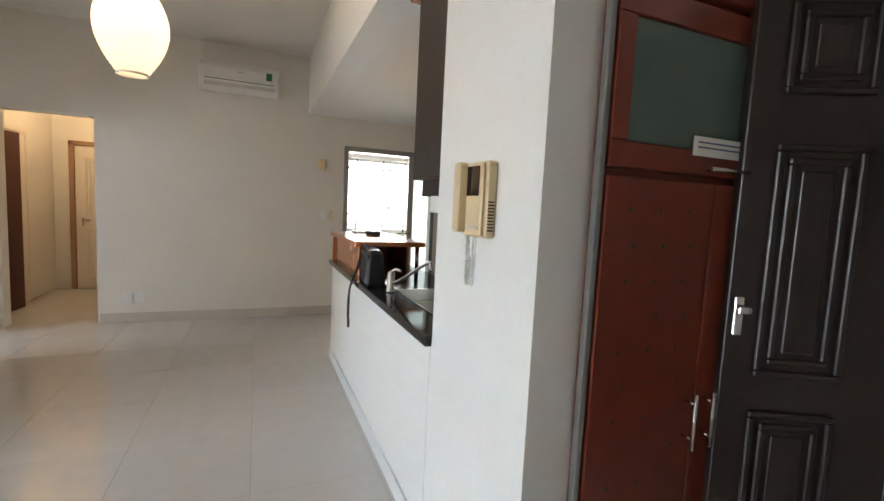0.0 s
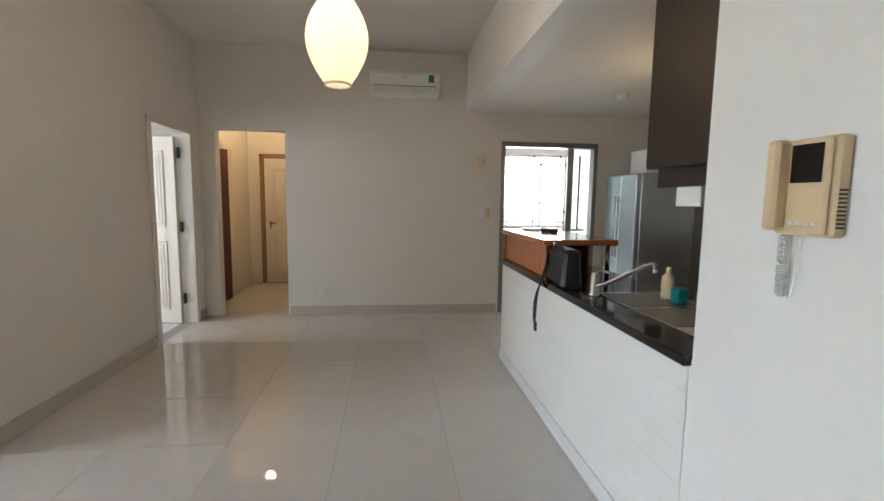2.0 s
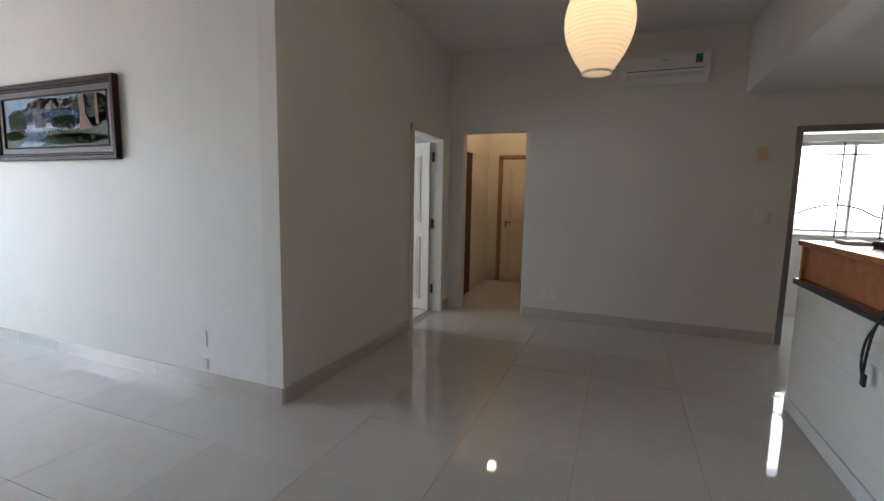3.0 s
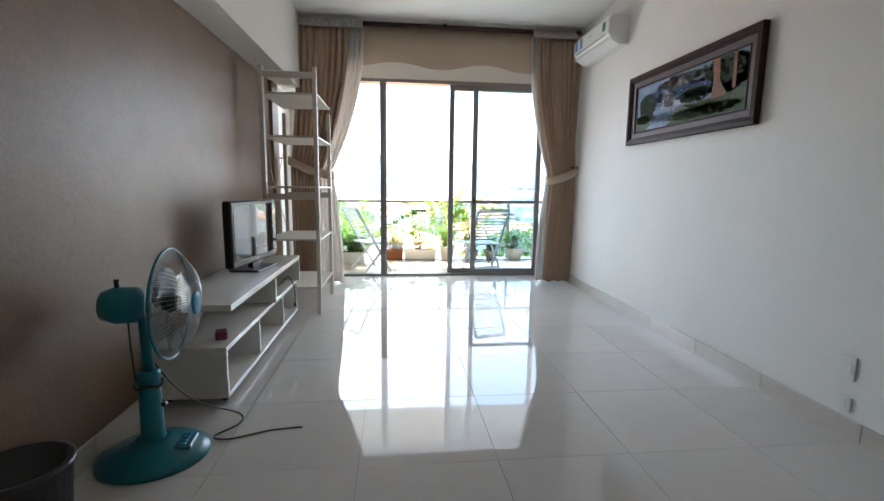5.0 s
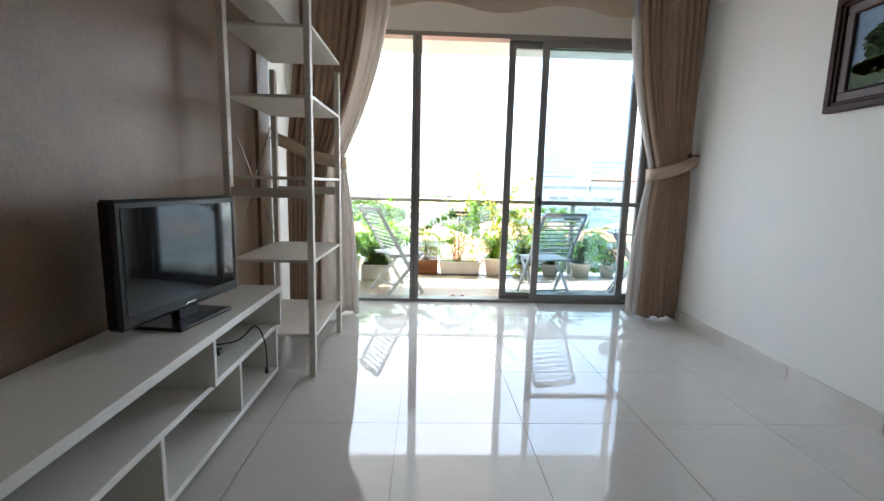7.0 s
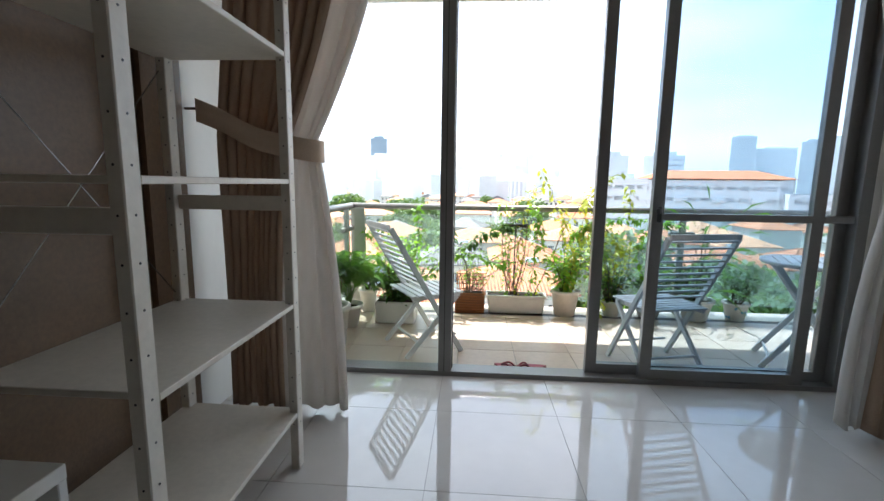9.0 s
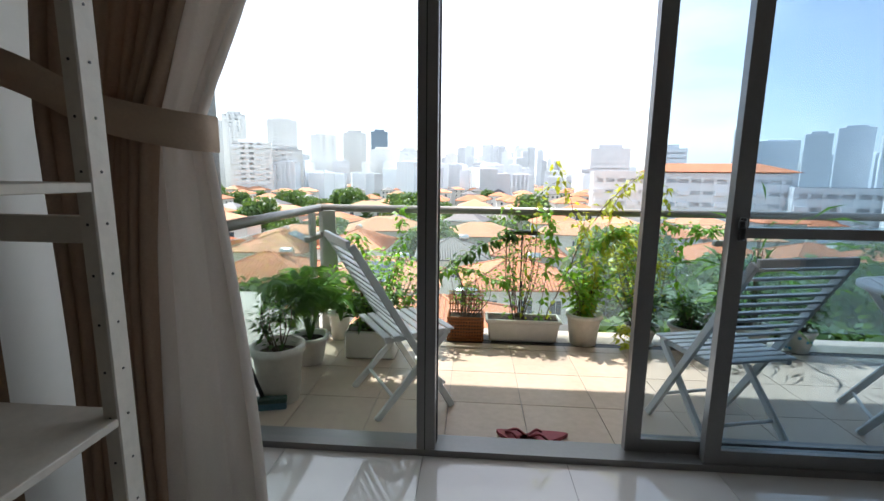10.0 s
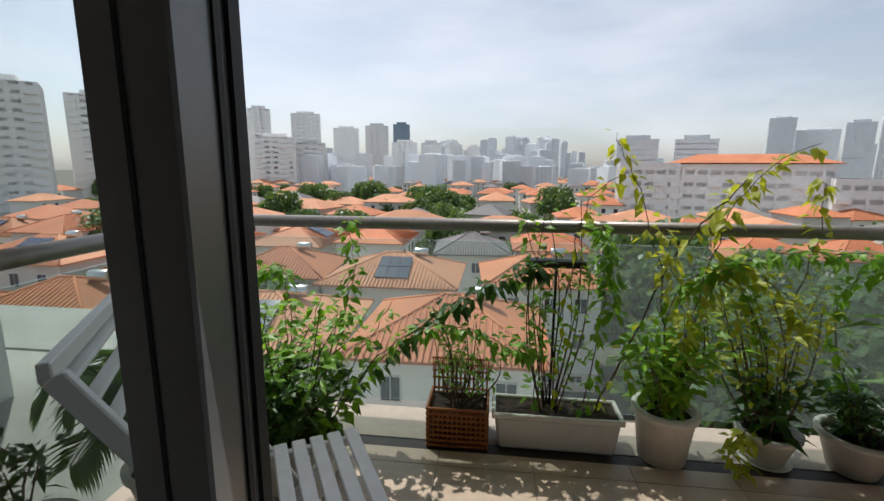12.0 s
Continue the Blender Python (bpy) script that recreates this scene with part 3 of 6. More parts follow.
cord += [(1.262 - 0.012 + 0.007 * math.cos(i * 1.9), y + 0.02 + 0.007 * math.sin(i * 1.9), 1.146 + i * 0.0022) for i in range(40)]
part("coiled_cord", tube(cord, 0.0022, 5), M_PLAST, ic, "white coiled cord")
part("cord", tube(curve_points([(1.225, y + 0.01, 1.30), (1.222, y + 0.012, 1.22), (1.236, y + 0.012, 1.145), (1.245, y + 0.012, 1.20), (1.242, y + 0.012, 1.30)]), 0.0022, 5), M_PLAST, ic)


# ---- wall plates ----
def plate(label, m, w, h, kind_of, grp=""):
    """A socket or switch plate on a wall; its face looks along local -y."""
    t = thing("socket" if "socket" in kind_of else "switch", label, kind_of, grp, m)
    part("plate", box(-w / 2, w / 2, -0.009, 0.0, -h / 2, h / 2, 0.002), M_PLAST, t)
    part("insert", box(-w / 4, w / 4, -0.012, -0.009, -h / 4, h / 4, 0.001), M_PLAST, t)
    return t


east = lambda y, z: pose(XA, y, z, 0, 0, -90)
west = lambda x, y, z: pose(x, y, z, 0, 0, -90)
plate("white double wall socket above the skirting", east(-5.95, 0.27), 0.08, 0.115, "socket", "wall sockets")
plate("white double wall socket above the skirting", east(-6.05, 0.27), 0.08, 0.115, "socket", "wall sockets")
plate("white switch plate beside the kitchen door", east(-7.97, 1.23), 0.08, 0.115, "switch")
single("air_conditioner_remote", box(-0.02, 0.02, -0.02, 0, -0.07, 0.05, 0.005), M_IVORY, "ivory air conditioner remote in a wall holder", "remote control", m=east(-8.05, 1.24))
single("door_chime", box(-0.045, 0.045, -0.05, 0, -0.06, 0.06, 0.01), M_IVORY, "ivory door chime box on the wall", "door chime", m=east(-7.93, 1.84))
plate("white wall socket above the skirting", pose(XR, -4.05, 0.35, 0, 0, -90), 0.075, 0.12, "socket", "wall sockets")
plate("white telephone socket near the skirting", pose(XR, -4.05, 0.17, 0, 0, -90), 0.075, 0.075, "socket", "wall sockets")


# ---- air conditioners ----
def air_conditioner(label, m, wide, stickers):
    t = thing("air_conditioner", label, "air conditioner", "air conditioners", m)
    prof = [(0.0, 0.0), (-0.09, -0.005), (-0.165, 0.035), (-0.205, 0.10), (-0.205, 0.22), (-0.18, 0.27), (0.0, 0.27)]
    b = bmesh.new()
    n = 2
    rows = [[b.verts.new((x, y, z)) for y, z in prof] for x in (-wide / 2, wide / 2)]
    for i in range(len(prof)):
        j = (i + 1) % len(prof)
        b.faces.new((rows[0][i], rows[0][j], rows[1][j], rows[1][i]))
    b.faces.new(rows[0][::-1])
    b.faces.new(rows[1])
    bmesh.ops.recalc_face_normals(b, faces=b.faces)
    finish(b, 0.008, 2)
    part("body", b, M_PLAST, t)
    part("outlet_slot", box(-wide / 2 + 0.05, wide / 2 - 0.05, -0.2085, -0.2055, 0.092, 0.098), M_BLACK, t)
    part("flap", box(-wide / 2 + 0.05, wide / 2 - 0.05, -0.003, 0.003, -0.045, 0.045, 0.002, ), M_PLAST, t, m=pose(0, -0.190, 0.062, -32, 0, 0))
    part("energy_label", box(wide / 2 - 0.13, wide / 2 - 0.07, -0.2078, -0.2055, 0.14, 0.22), material("green_sticker", (0.02, 0.18, 0.08), 0.4), t, "green energy sticker")
    part("lettering_bar", box(-0.03, 0.03, -0.2078, -0.2055, 0.185, 0.192), M_STEEL, t)
    for i in range(stickers):
        part("sticker", box(-wide / 2 + 0.03 + i * 0.12, -wide / 2 + 0.10 + i * 0.12, -0.2078, -0.2055, 0.13, 0.23), material("blue_white_sticker", (0.15, 0.3, 0.5), 0.4, grain=0.4, scale=90), t, "blue and white sticker")
    return t


air_conditioner("white split air conditioner mounted high on the cream wall", pose(XA, -7.03, 2.54, 0, 0, -90), 0.79, 0)
air_conditioner("white split air conditioner beside the balcony curtain", pose(XR, -1.22, 2.56, 0, 0, -90), 0.82, 2)

# ---- paper lantern ----
lan = thing("paper_lantern", "egg-shaped ribbed white paper lantern hanging lit from the ceiling", "ceiling lamp", m=pose(3.17, -6.56, 0))
prof = []
for i in range(97):
    t = i / 96
    a = math.pi * (0.13 + 0.74 * t)
    r = 0.178 * math.sin(a) ** 0.9 * (1 + 0.16 * (t - 0.45)) + (0.0018 if i % 4 < 2 else -0.0014)
    prof.append((r, 2.045 + 0.49 * t))
shade = part("shade", lathe(prof, 40, close=False), M_PAPER, lan)
shade.visible_shadow = False
part("bottom_ring", lathe([(0.074, 2.040), (0.079, 2.040), (0.079, 2.050), (0.074, 2.050)], 24, close=False), M_PLAST, lan)
part("bulb", lathe([(0.005, 2.27), (0.022, 2.28), (0.032, 2.31), (0.026, 2.345), (0.014, 2.37)], 16), M_BULB, lan).visible_shadow = False
part("cord", bar((0, 0, 2.37), (0, 0, 3.03), 0.004), M_PLAST, lan)
part("ceiling_rose", lathe([(0.05, 3.03), (0.05, 3.045), (0.03, 3.06)], 20), M_PLAST, lan)

# ---- framed landscape on the picture wall ----
pic = thing("framed_painting", "wide painted landscape with a waterfall in a dark walnut frame", "painting", m=pose(XR, -2.565, 1.90, 0, 0, -90))
W2, H2 = 0.765, 0.30


def ring_frame(w, h, wd, y0, y1, bev=0.004):
    b = box(-w, w, y0, y1, h - wd, h, bev)
    box(-w, w, y0, y1, -h, -h + wd, bev, bm=b)
    box(-w, -w + wd, y0, y1, -h + wd, h - wd, bev, bm=b)
    box(w - wd, w, y0, y1, -h + wd, h - wd, bev, bm=b)
    return b


part("outer_frame", ring_frame(W2, H2, 0.035, -0.05, -0.004), M_FRAME, pic)
part("inner_frame", ring_frame(W2 - 0.035, H2 - 0.035, 0.018, -0.040, -0.004), M_FRAME, pic)
part("slip", ring_frame(W2 - 0.053, H2 - 0.053, 0.045, -0.028, -0.004), M_MAT, pic, "silver-brown inner slip")
part("bead", ring_frame(W2 - 0.098, H2 - 0.098, 0.010, -0.032, -0.004), M_FRAME, pic)
cw2, ch2 = W2 - 0.108, H2 - 0.108


def paint(name, colour, g=0.25, s=25):
    return material(name, tuple(c * 0.8 for c in colour), 0.6, grain=g, scale=s, spots=0.15)


canvas = part("canvas", box(-cw2, cw2, -0.018, -0.006, -ch2, ch2), paint("painted_sky", (0.20, 0.31, 0.46), 0.2, 14), pic, "oil painting of a waterfall, river and tall trees")
layer = [0.018]


def brush(name, pts, mat):
    """A flat layer of paint on the canvas; pts in fractions of the canvas."""
    layer[0] += 0.0004
    b = bmesh.new()
    vs = [b.verts.new((x * cw2, -layer[0], z * ch2)) for x, z in pts]
    b.faces.new(vs)
    part(name, b, mat, canvas)


def dabs(name, n, fx, fz, rx, rz, size, mat):
    """Scattered dabs of paint."""
    layer[0] += 0.0004
    b = bmesh.new()
    rnd = random.Random(len(name) + n)
    for _ in range(n):
        a, r = rnd.random() * 2 * math.pi, math.sqrt(rnd.random())
        cx, cz = (fx + rx * r * math.cos(a)) * cw2, (fz + rz * r * math.sin(a)) * ch2
        s = size * (0.5 + rnd.random())
        cx, cz = max(-cw2 + s, min(cw2 - s, cx)), max(-ch2 + s, min(ch2 - s, cz))
        k = rnd.random() * 3
        b.faces.new([b.verts.new((cx + s * math.cos(k + q), -layer[0], cz + s * 0.7 * math.sin(k + q))) for q in (0, 1.3, 2.6, 3.9, 5.1)])
    part(name, b, mat, canvas, kind="stuff")


P_DARK, P_GREEN, P_LIGHT = paint("painted_dark_green", (0.018, 0.035, 0.022)), paint("painted_green", (0.05, 0.10, 0.035)), paint("painted_light_green", (0.10, 0.15, 0.035))
brush("painted_cloud", [(-0.55, 0.15), (-0.35, 0.75), (0.0, 0.98), (0.25, 0.6), (0.1, 0.1)], paint("painted_white", (0.44, 0.45, 0.50), 0.1))
brush("painted_mountain", [(-0.75, -0.1), (-0.5, 0.35), (-0.3, 0.25), (-0.05, 0.62), (0.15, 0.4), (0.35, 0.5), (0.6, -0.1)], paint("painted_blue_rock", (0.08, 0.13, 0.27)))
brush("painted_waterfall", [(-0.42, -0.25), (-0.28, 0.28), (-0.18, 0.32), (-0.10, 0.1), (0.02, -0.25)], paint("painted_foam", (0.50, 0.53, 0.60), 0.1))
brush("painted_river", [(-0.9, -0.98), (-0.45, -0.35), (0.1, -0.25), (0.05, -0.45), (-0.35, -0.98)], paint("painted_water", (0.25, 0.34, 0.46), 0.3))
brush("painted_bank", [(-0.99, -0.98), (-0.99, -0.5), (-0.6, -0.35), (-0.45, -0.5), (-0.75, -0.98)], P_GREEN)
brush("painted_bank", [(-0.30, -0.98), (0.1, -0.5), (0.7, -0.2), (0.99, -0.1), (0.99, -0.98)], P_GREEN)
dabs("painted_tree", 260, -0.72, 0.0, 0.18, 0.45, 0.012, P_DARK)
dabs("painted_tree", 160, -0.70, 0.1, 0.16, 0.35, 0.010, P_LIGHT)
dabs("painted_bush", 240, 0.22, -0.1, 0.26, 0.2, 0.012, P_GREEN)
dabs("painted_grass", 200, 0.25, -0.5, 0.6, 0.16, 0.012, P_LIGHT)
dabs("painted_wood", 700, 0.70, 0.35, 0.34, 0.62, 0.020, P_DARK)
dabs("painted_leaves", 260, 0.55, 0.5, 0.42, 0.45, 0.012, P_GREEN)
dabs("painted_mist", 420, -0.15, 0.35, 0.55, 0.35, 0.016, paint("painted_pale_blue", (0.30, 0.40, 0.58), 0.2))
dabs("painted_cloud_light", 240, -0.05, 0.72, 0.45, 0.22, 0.016, paint("painted_cloud_white", (0.62, 0.60, 0.60), 0.1))
dabs("painted_rock_shade", 260, 0.10, 0.18, 0.40, 0.22, 0.011, paint("painted_deep_blue", (0.05, 0.11, 0.28), 0.3))
dabs("painted_fall_light", 150, -0.25, 0.0, 0.11, 0.26, 0.009, paint("painted_spray", (0.66, 0.70, 0.75), 0.1))
dabs("painted_ripple", 200, -0.35, -0.6, 0.34, 0.22, 0.009, paint("painted_ripple_blue", (0.16, 0.28, 0.46), 0.3))
dabs("painted_shore", 420, -0.78, -0.5, 0.2, 0.2, 0.010, paint("painted_moss", (0.13, 0.20, 0.03), 0.3))
dabs("painted_shore", 700, 0.35, -0.72, 0.6, 0.22, 0.012, paint("painted_meadow", (0.07, 0.15, 0.025), 0.3))
dabs("painted_tree_crown", 420, -0.72, 0.12, 0.19, 0.42, 0.009, paint("painted_leaf_green", (0.05, 0.13, 0.03), 0.3))
dabs("painted_tree_crown", 420, 0.22, 0.02, 0.24, 0.2, 0.009, paint("painted_fir_green", (0.03, 0.10, 0.035), 0.3))
P_BARK = paint("painted_bark", (0.26, 0.10, 0.04))
brush("painted_trunk", [(0.50, 0.98), (0.60, 0.98), (0.62, 0.2), (0.74, -0.35), (0.50, -0.40), (0.53, 0.2)], P_BARK)
brush("painted_trunk", [(0.80, 0.98), (0.84, 0.98), (0.85, -0.2), (0.80, -0.2)], P_BARK)


# ---- curtains, valance and rod ----
def drape(name, top, tie, foot, y, z_top, z_tie, z_foot, folds, mat, parent, depth=0.045):
    """Pleated cloth between two x ranges at the top, at the tie and at the foot."""
    b = bmesh.new()
    rows, cols = 44, folds * 8
    grid = []
    for i in range(rows + 1):
        v = i / rows
        z = z_top + (z_foot - z_top) * v
        vt = (z_top - z_tie) / (z_top - z_foot)
        if v < vt:
            s = v / vt
            s = s ** 2.0
            x0, x1 = top[0] + (tie[0] - top[0]) * s, top[1] + (tie[1] - top[1]) * s
        else:
            s = (v - vt) / (1 - vt)
            s = 1 - (1 - s) ** 2.2
            x0, x1 = tie[0] + (foot[0] - tie[0]) * s, tie[1] + (foot[1] - tie[1]) * s
        line = []
        for k in range(cols + 1):
            u = k / cols
            ph = u * folds * 2 * math.pi + 0.7 * math.sin(3.1 * u + 2.0 * v)
            amp = depth * (0.55 + 0.45 * math.sin(7.0 * u + 1.3)) * (1.0 if v > 0.04 else 0.6)
            yy = y + amp * math.sin(ph) + 0.012 * math.sin(9 * v + 5 * u)
            hem = 0.012 * math.sin(u * 17 + 1) if i == rows else 0
            line.append(b.verts.new((x0 + (x1 - x0) * u + 0.25 * amp * math.cos(ph), yy, z + hem)))
        grid.append(line)
    for i in range(rows):
        for k in range(cols):
            b.faces.new((grid[i][k], grid[i][k + 1], grid[i + 1][k + 1], grid[i + 1][k])).smooth = True
    ob = part(name, b, mat, parent)
    mod = ob.modifiers.new("thick", "SOLIDIFY")
    mod.thickness = 0.004
    return ob


def band(parent, pts, half, mat):
    b = bmesh.new()
    pts = curve_points(pts, 8)
    a = [b.verts.new(p + Vector((0, 0, half))) for p in pts]
    c = [b.verts.new(p - Vector((0, 0, half))) for p in pts]
    for i in range(len(pts) - 1):
        b.faces.new((a[i], a[i + 1], c[i + 1], c[i])).smooth = True
    ob = part("tie_band", b, mat, parent)
    ob.modifiers.new("thick", "SOLIDIFY").thickness = 0.008
    return ob


def hook(label, p, toward):
    t = thing("curtain_hook", label, "curtain hook", "curtain hooks", m=Matrix.Translation(p))
    d = Vector(toward)
    part("stem", bar((0, 0, 0), d * 0.07, 0.006), M_ROD, t)
    part("knob", lathe([(0.004, -0.02), (0.016, -0.012), (0.02, 0), (0.016, 0.012), (0.004, 0.02)], 14, m=Matrix.Translation(d * 0.08)), M_ROD, t)
    return t


cl = thing("curtain", "beige linen curtain with pale lining tied back beside the balcony", "curtain", "balcony curtains")
drape("cloth", (-0.55, 0.03), (-0.63, -0.29), (-0.63, -0.37), -0.53, 2.965, 1.36, 0.05, 9, M_CURTAIN, cl)
drape("lining", (-0.08, 0.21), (-0.36, -0.175), (-0.43, -0.06), -0.49, 2.95, 1.36, 0.03, 5, M_LINING, cl, 0.03)
band(cl, [(-0.68, -0.62, 1.48), (-0.58, -0.61, 1.44), (-0.42, -0.59, 1.36), (-0.24, -0.58, 1.32), (-0.165, -0.54, 1.31), (-0.155, -0.48, 1.31)], 0.05, M_VALANCE)
cr = thing("curtain", "beige linen curtain tied back beside the picture wall", "curtain", "balcony curtains")
drape("cloth", (2.22, 2.755), (2.48, 2.745), (2.43, 2.765), -0.50, 2.965, 1.33, 0.03, 10, M_CURTAIN, cr)
drape("lining", (2.165, 2.34), (2.44, 2.52), (2.335, 2.47), -0.47, 2.95, 1.33, 0.04, 4, M_LINING, cr, 0.025)
for cur, x0, x1, yy in ((cl, -0.55, 0.21, -0.53), (cr, 2.165, 2.755, -0.50)):
    b = bmesh.new()
    cols = 140
    up = [b.verts.new((x0 + (x1 - x0) * k / cols, yy - 0.052 + 0.014 * math.sin(k * 1.15), 3.01 + 0.006 * math.sin(k * 0.8))) for k in range(cols + 1)]
    dn = [b.verts.new((v.co.x, v.co.y - 0.004, 2.925 + 0.006 * math.sin(k * 0.9))) for k, v in enumerate(up)]
    for k in range(cols):
        b.faces.new((up[k], up[k + 1], dn[k + 1], dn[k])).smooth = True
    part("header_tape", b, M_LINING, cur, "pale gathered heading tape").modifiers.new("thick", "SOLIDIFY").thickness = 0.003
band(cr, [(2.765, -0.62, 1.42), (2.72, -0.60, 1.38), (2.62, -0.58, 1.33), (2.48, -0.56, 1.29), (2.42, -0.52, 1.28), (2.415, -0.45, 1.28)], 0.05, M_VALANCE)
hook("dark wooden curtain hook on the white wall beside the rack", (XL + 0.004, -0.60, 1.49), (1, 0, 0))
hook("dark wooden curtain hook on the picture wall", (XR - 0.003, -0.63, 1.44), (-1, 0, 0))

val = thing("valance", "beige cloth valance with a scalloped lower edge", "valance")
b = bmesh.new()
tops, lows = [], []
n = 150
for i in range(n + 1):
    u = i / n
    x = -0.49 + 3.23 * u
    dip = 0.5 - 0.5 * math.cos(2 * math.pi * (u * 3.0 + 0.08))
    yy = -0.44 + 0.004 * math.sin(u * 60)
    tops.append(b.verts.new((x, yy, 3.0)))
    lows.append(b.verts.new((x, yy - 0.004, 2.61 - 0.055 * dip + 0.012 * math.sin(u * 21))))
for i in range(n):
    b.faces.new((tops[i], tops[i + 1], lows[i + 1], lows[i])).smooth = True
cloth = part("cloth", b, M_VALANCE, val)
cloth.modifiers.new("thick", "SOLIDIFY").thickness = 0.004
rod = thing("curtain_rod", "dark wooden curtain rod with brackets across the balcony wall", "curtain rod")
part("rod", bar((-0.49, -0.52, 2.995), (2.75, -0.52, 2.995), 0.024, 14), M_ROD, rod)
part("back_rail", box(-0.49, 2.76, -0.43, -0.39, 2.985, 3.055, 0.006), M_ROD, rod)
for x in (-0.46, 1.13, 2.71):
    b = bar((x, -0.52, 2.995), (x, -0.40, 3.02), 0.014)
    lathe([(0.004, -0.03), (0.026, -0.02), (0.034, 0), (0.026, 0.02), (0.004, 0.03)], 14, bm=b, m=pose(x, -0.55, 2.995, 90, 0, 0))
    part("bracket", b, M_ROD, rod)

# ---- open rack ----
rack = thing("open_rack", "tall off-white wooden rack with empty shelves and a wire cross brace", "shelf rack")
RX0, RX1, RY0, RY1, RH = -0.61, -0.122, -1.765, -0.92, 2.21
for x in (RX0, RX1 - 0.035):
    for y in (RY0, RY1 - 0.045):
        post = part("post", box(x, x + 0.035, y, y + 0.05, 0, RH if y == RY0 else RH - 0.28, 0.003), M_OFFW, rack)
        b = bmesh.new()
        for i in range(18):
            lathe([(0.003, 0), (0.003, 0.001)], 6, bm=b, m=pose(x + 0.0175, y - 0.0003, 0.2 + i * 0.1, 90, 0, 0))
            lathe([(0.003, 0), (0.003, 0.001)], 6, bm=b, m=pose(x + 0.0355, y + 0.025, 0.2 + i * 0.1, 0, 90, 0))
        part("peg_hole_row", b, M_BLACK, post, kind="stuff")
for z in (0.25, 0.70, 1.18, 1.63, 2.00):
    part("shelf", box(RX0, RX1 - 0.002, RY0 + 0.052, RY1 - 0.002, z - 0.018, z, 0.002), M_OFFW, rack)
for z0, z1 in ((RH - 0.10, RH - 0.045),):
    part("rail", box(RX0 + 0.036, RX1 - 0.036, RY0 + 0.006, RY0 + 0.024, z0, z1, 0.002), M_OFFW, rack)
for y in (RY0 + 0.006, RY1 - 0.024):
    part("rail", box(RX0 + 0.036, RX1 - 0.036, y, y + 0.018, 1.06, 1.115, 0.002), M_OFFW, rack)
for p, q in (((RX0 + 0.01, RY0 + 0.03, 0.72), (RX0 + 0.01, RY1 - 0.03, 1.58)), ((RX0 + 0.01, RY0 + 0.03, 1.58), (RX0 + 0.01, RY1 - 0.03, 0.72))):
    part("brace_wire", bar(p, q, 0.0025, 6), M_STEEL, rack, "thin steel cross brace")

# ---- television stand ----
st = thing("television_stand", "white lacquered low television stand with open compartments on castors", "television stand")
SX0, SX1, SY0, SY1 = -0.73, -0.338, -3.52, -1.77
part("base_panel", box(SX0, SX1, SY0, SY1, 0.045, 0.07, 0.002), M_GLOSSW, st)
part("middle_panel", box(SX0, SX1, SY0, SY1, 0.305, 0.332, 0.002), M_GLOSSW, st)
part("top_panel", box(SX0, SX1 + 0.03, SY0 + 0.02, SY1, 0.525, 0.56, 0.002), M_GLOSSW, st)
part("back_panel", box(SX0, SX0 + 0.012, SY0 + 0.02, SY1 - 0.02, 0.07, 0.305), M_GLOSSW, st)
part("back_panel", box(SX0, SX0 + 0.012, SY0 + 0.5, SY1 - 0.02, 0.332, 0.525), M_GLOSSW, st)
for y in (SY0, -2.93, -2.30, SY1 - 0.022):
    part("divider", box(SX0, SX1 - 0.001, y, y + 0.022, 0.07, 0.305, 0.002), M_GLOSSW, st)
for y in (-2.60, SY1 - 0.022):
    part("divider", box(SX0, SX1 + 0.028, y, y + 0.022, 0.332, 0.525, 0.002), M_GLOSSW, st)
for x in (SX0 + 0.05, SX1 - 0.05):
    for y in (SY0 + 0.08, SY1 - 0.08):
        part("castor", lathe([(0.012, -0.02), (0.022, -0.016), (0.022, 0.016), (0.012, 0.02)], 14, m=pose(x, y, 0.0225, 90, 0, 30)), M_BLACK, st)
        part("castor_fork", box(x - 0.014, x + 0.014, y - 0.014, y + 0.014, 0.038, 0.046), M_STEEL, st)

# ---- television ----
tv = thing("television", "small black glossy flat television on a swivel foot", "television", m=pose(-0.50, -2.42, 0.56, 0, 0, 81))
part("cabinet", box(-0.36, 0.36, -0.02, 0.045, 0.055, 0.52, 0.012), M_BLACK, tv)
part("screen", box(-0.33, 0.33, -0.0225, -0.019, 0.105, 0.49), M_SCREEN, tv, "glossy dark screen")
part("neck", box(-0.06, 0.06, -0.01, 0.03, 0.012, 0.07, 0.004), M_BLACK, tv)
part("foot", box(-0.17, 0.17, -0.10, 0.12, 0.0, 0.014, 0.005), M_BLACK, tv)
part("logo_bar", box(-0.03, 0.03, -0.0235, -0.0225, 0.075, 0.083), M_STEEL, tv)

# ---- pedestal fan ----
fan = thing("pedestal_fan", "teal pedestal fan with a wire guard and grey translucent blades", "fan", m=pose(-0.50, -3.96, 0, 0, 0, 96))
b = bmesh.new()
prof = [(0.20, 0.0), (0.20, 0.018), (0.17, 0.04), (0.09, 0.062), (0.06, 0.09)]
lathe(prof, 32, bm=b)
bmesh.ops.scale(b, vec=(1.0, 1.12, 1.0), verts=b.verts)
part("base", b, M_TEAL, fan)
part("control_panel", box(-0.06, 0.06, -0.165, -0.09, 0.045, 0.062, 0.006), M_TEAL, fan)
for i in range(4):
    part("button", box(-0.05 + i * 0.027, -0.03 + i * 0.027, -0.14, -0.115, 0.062, 0.070, 0.002), M_TEALB, fan)
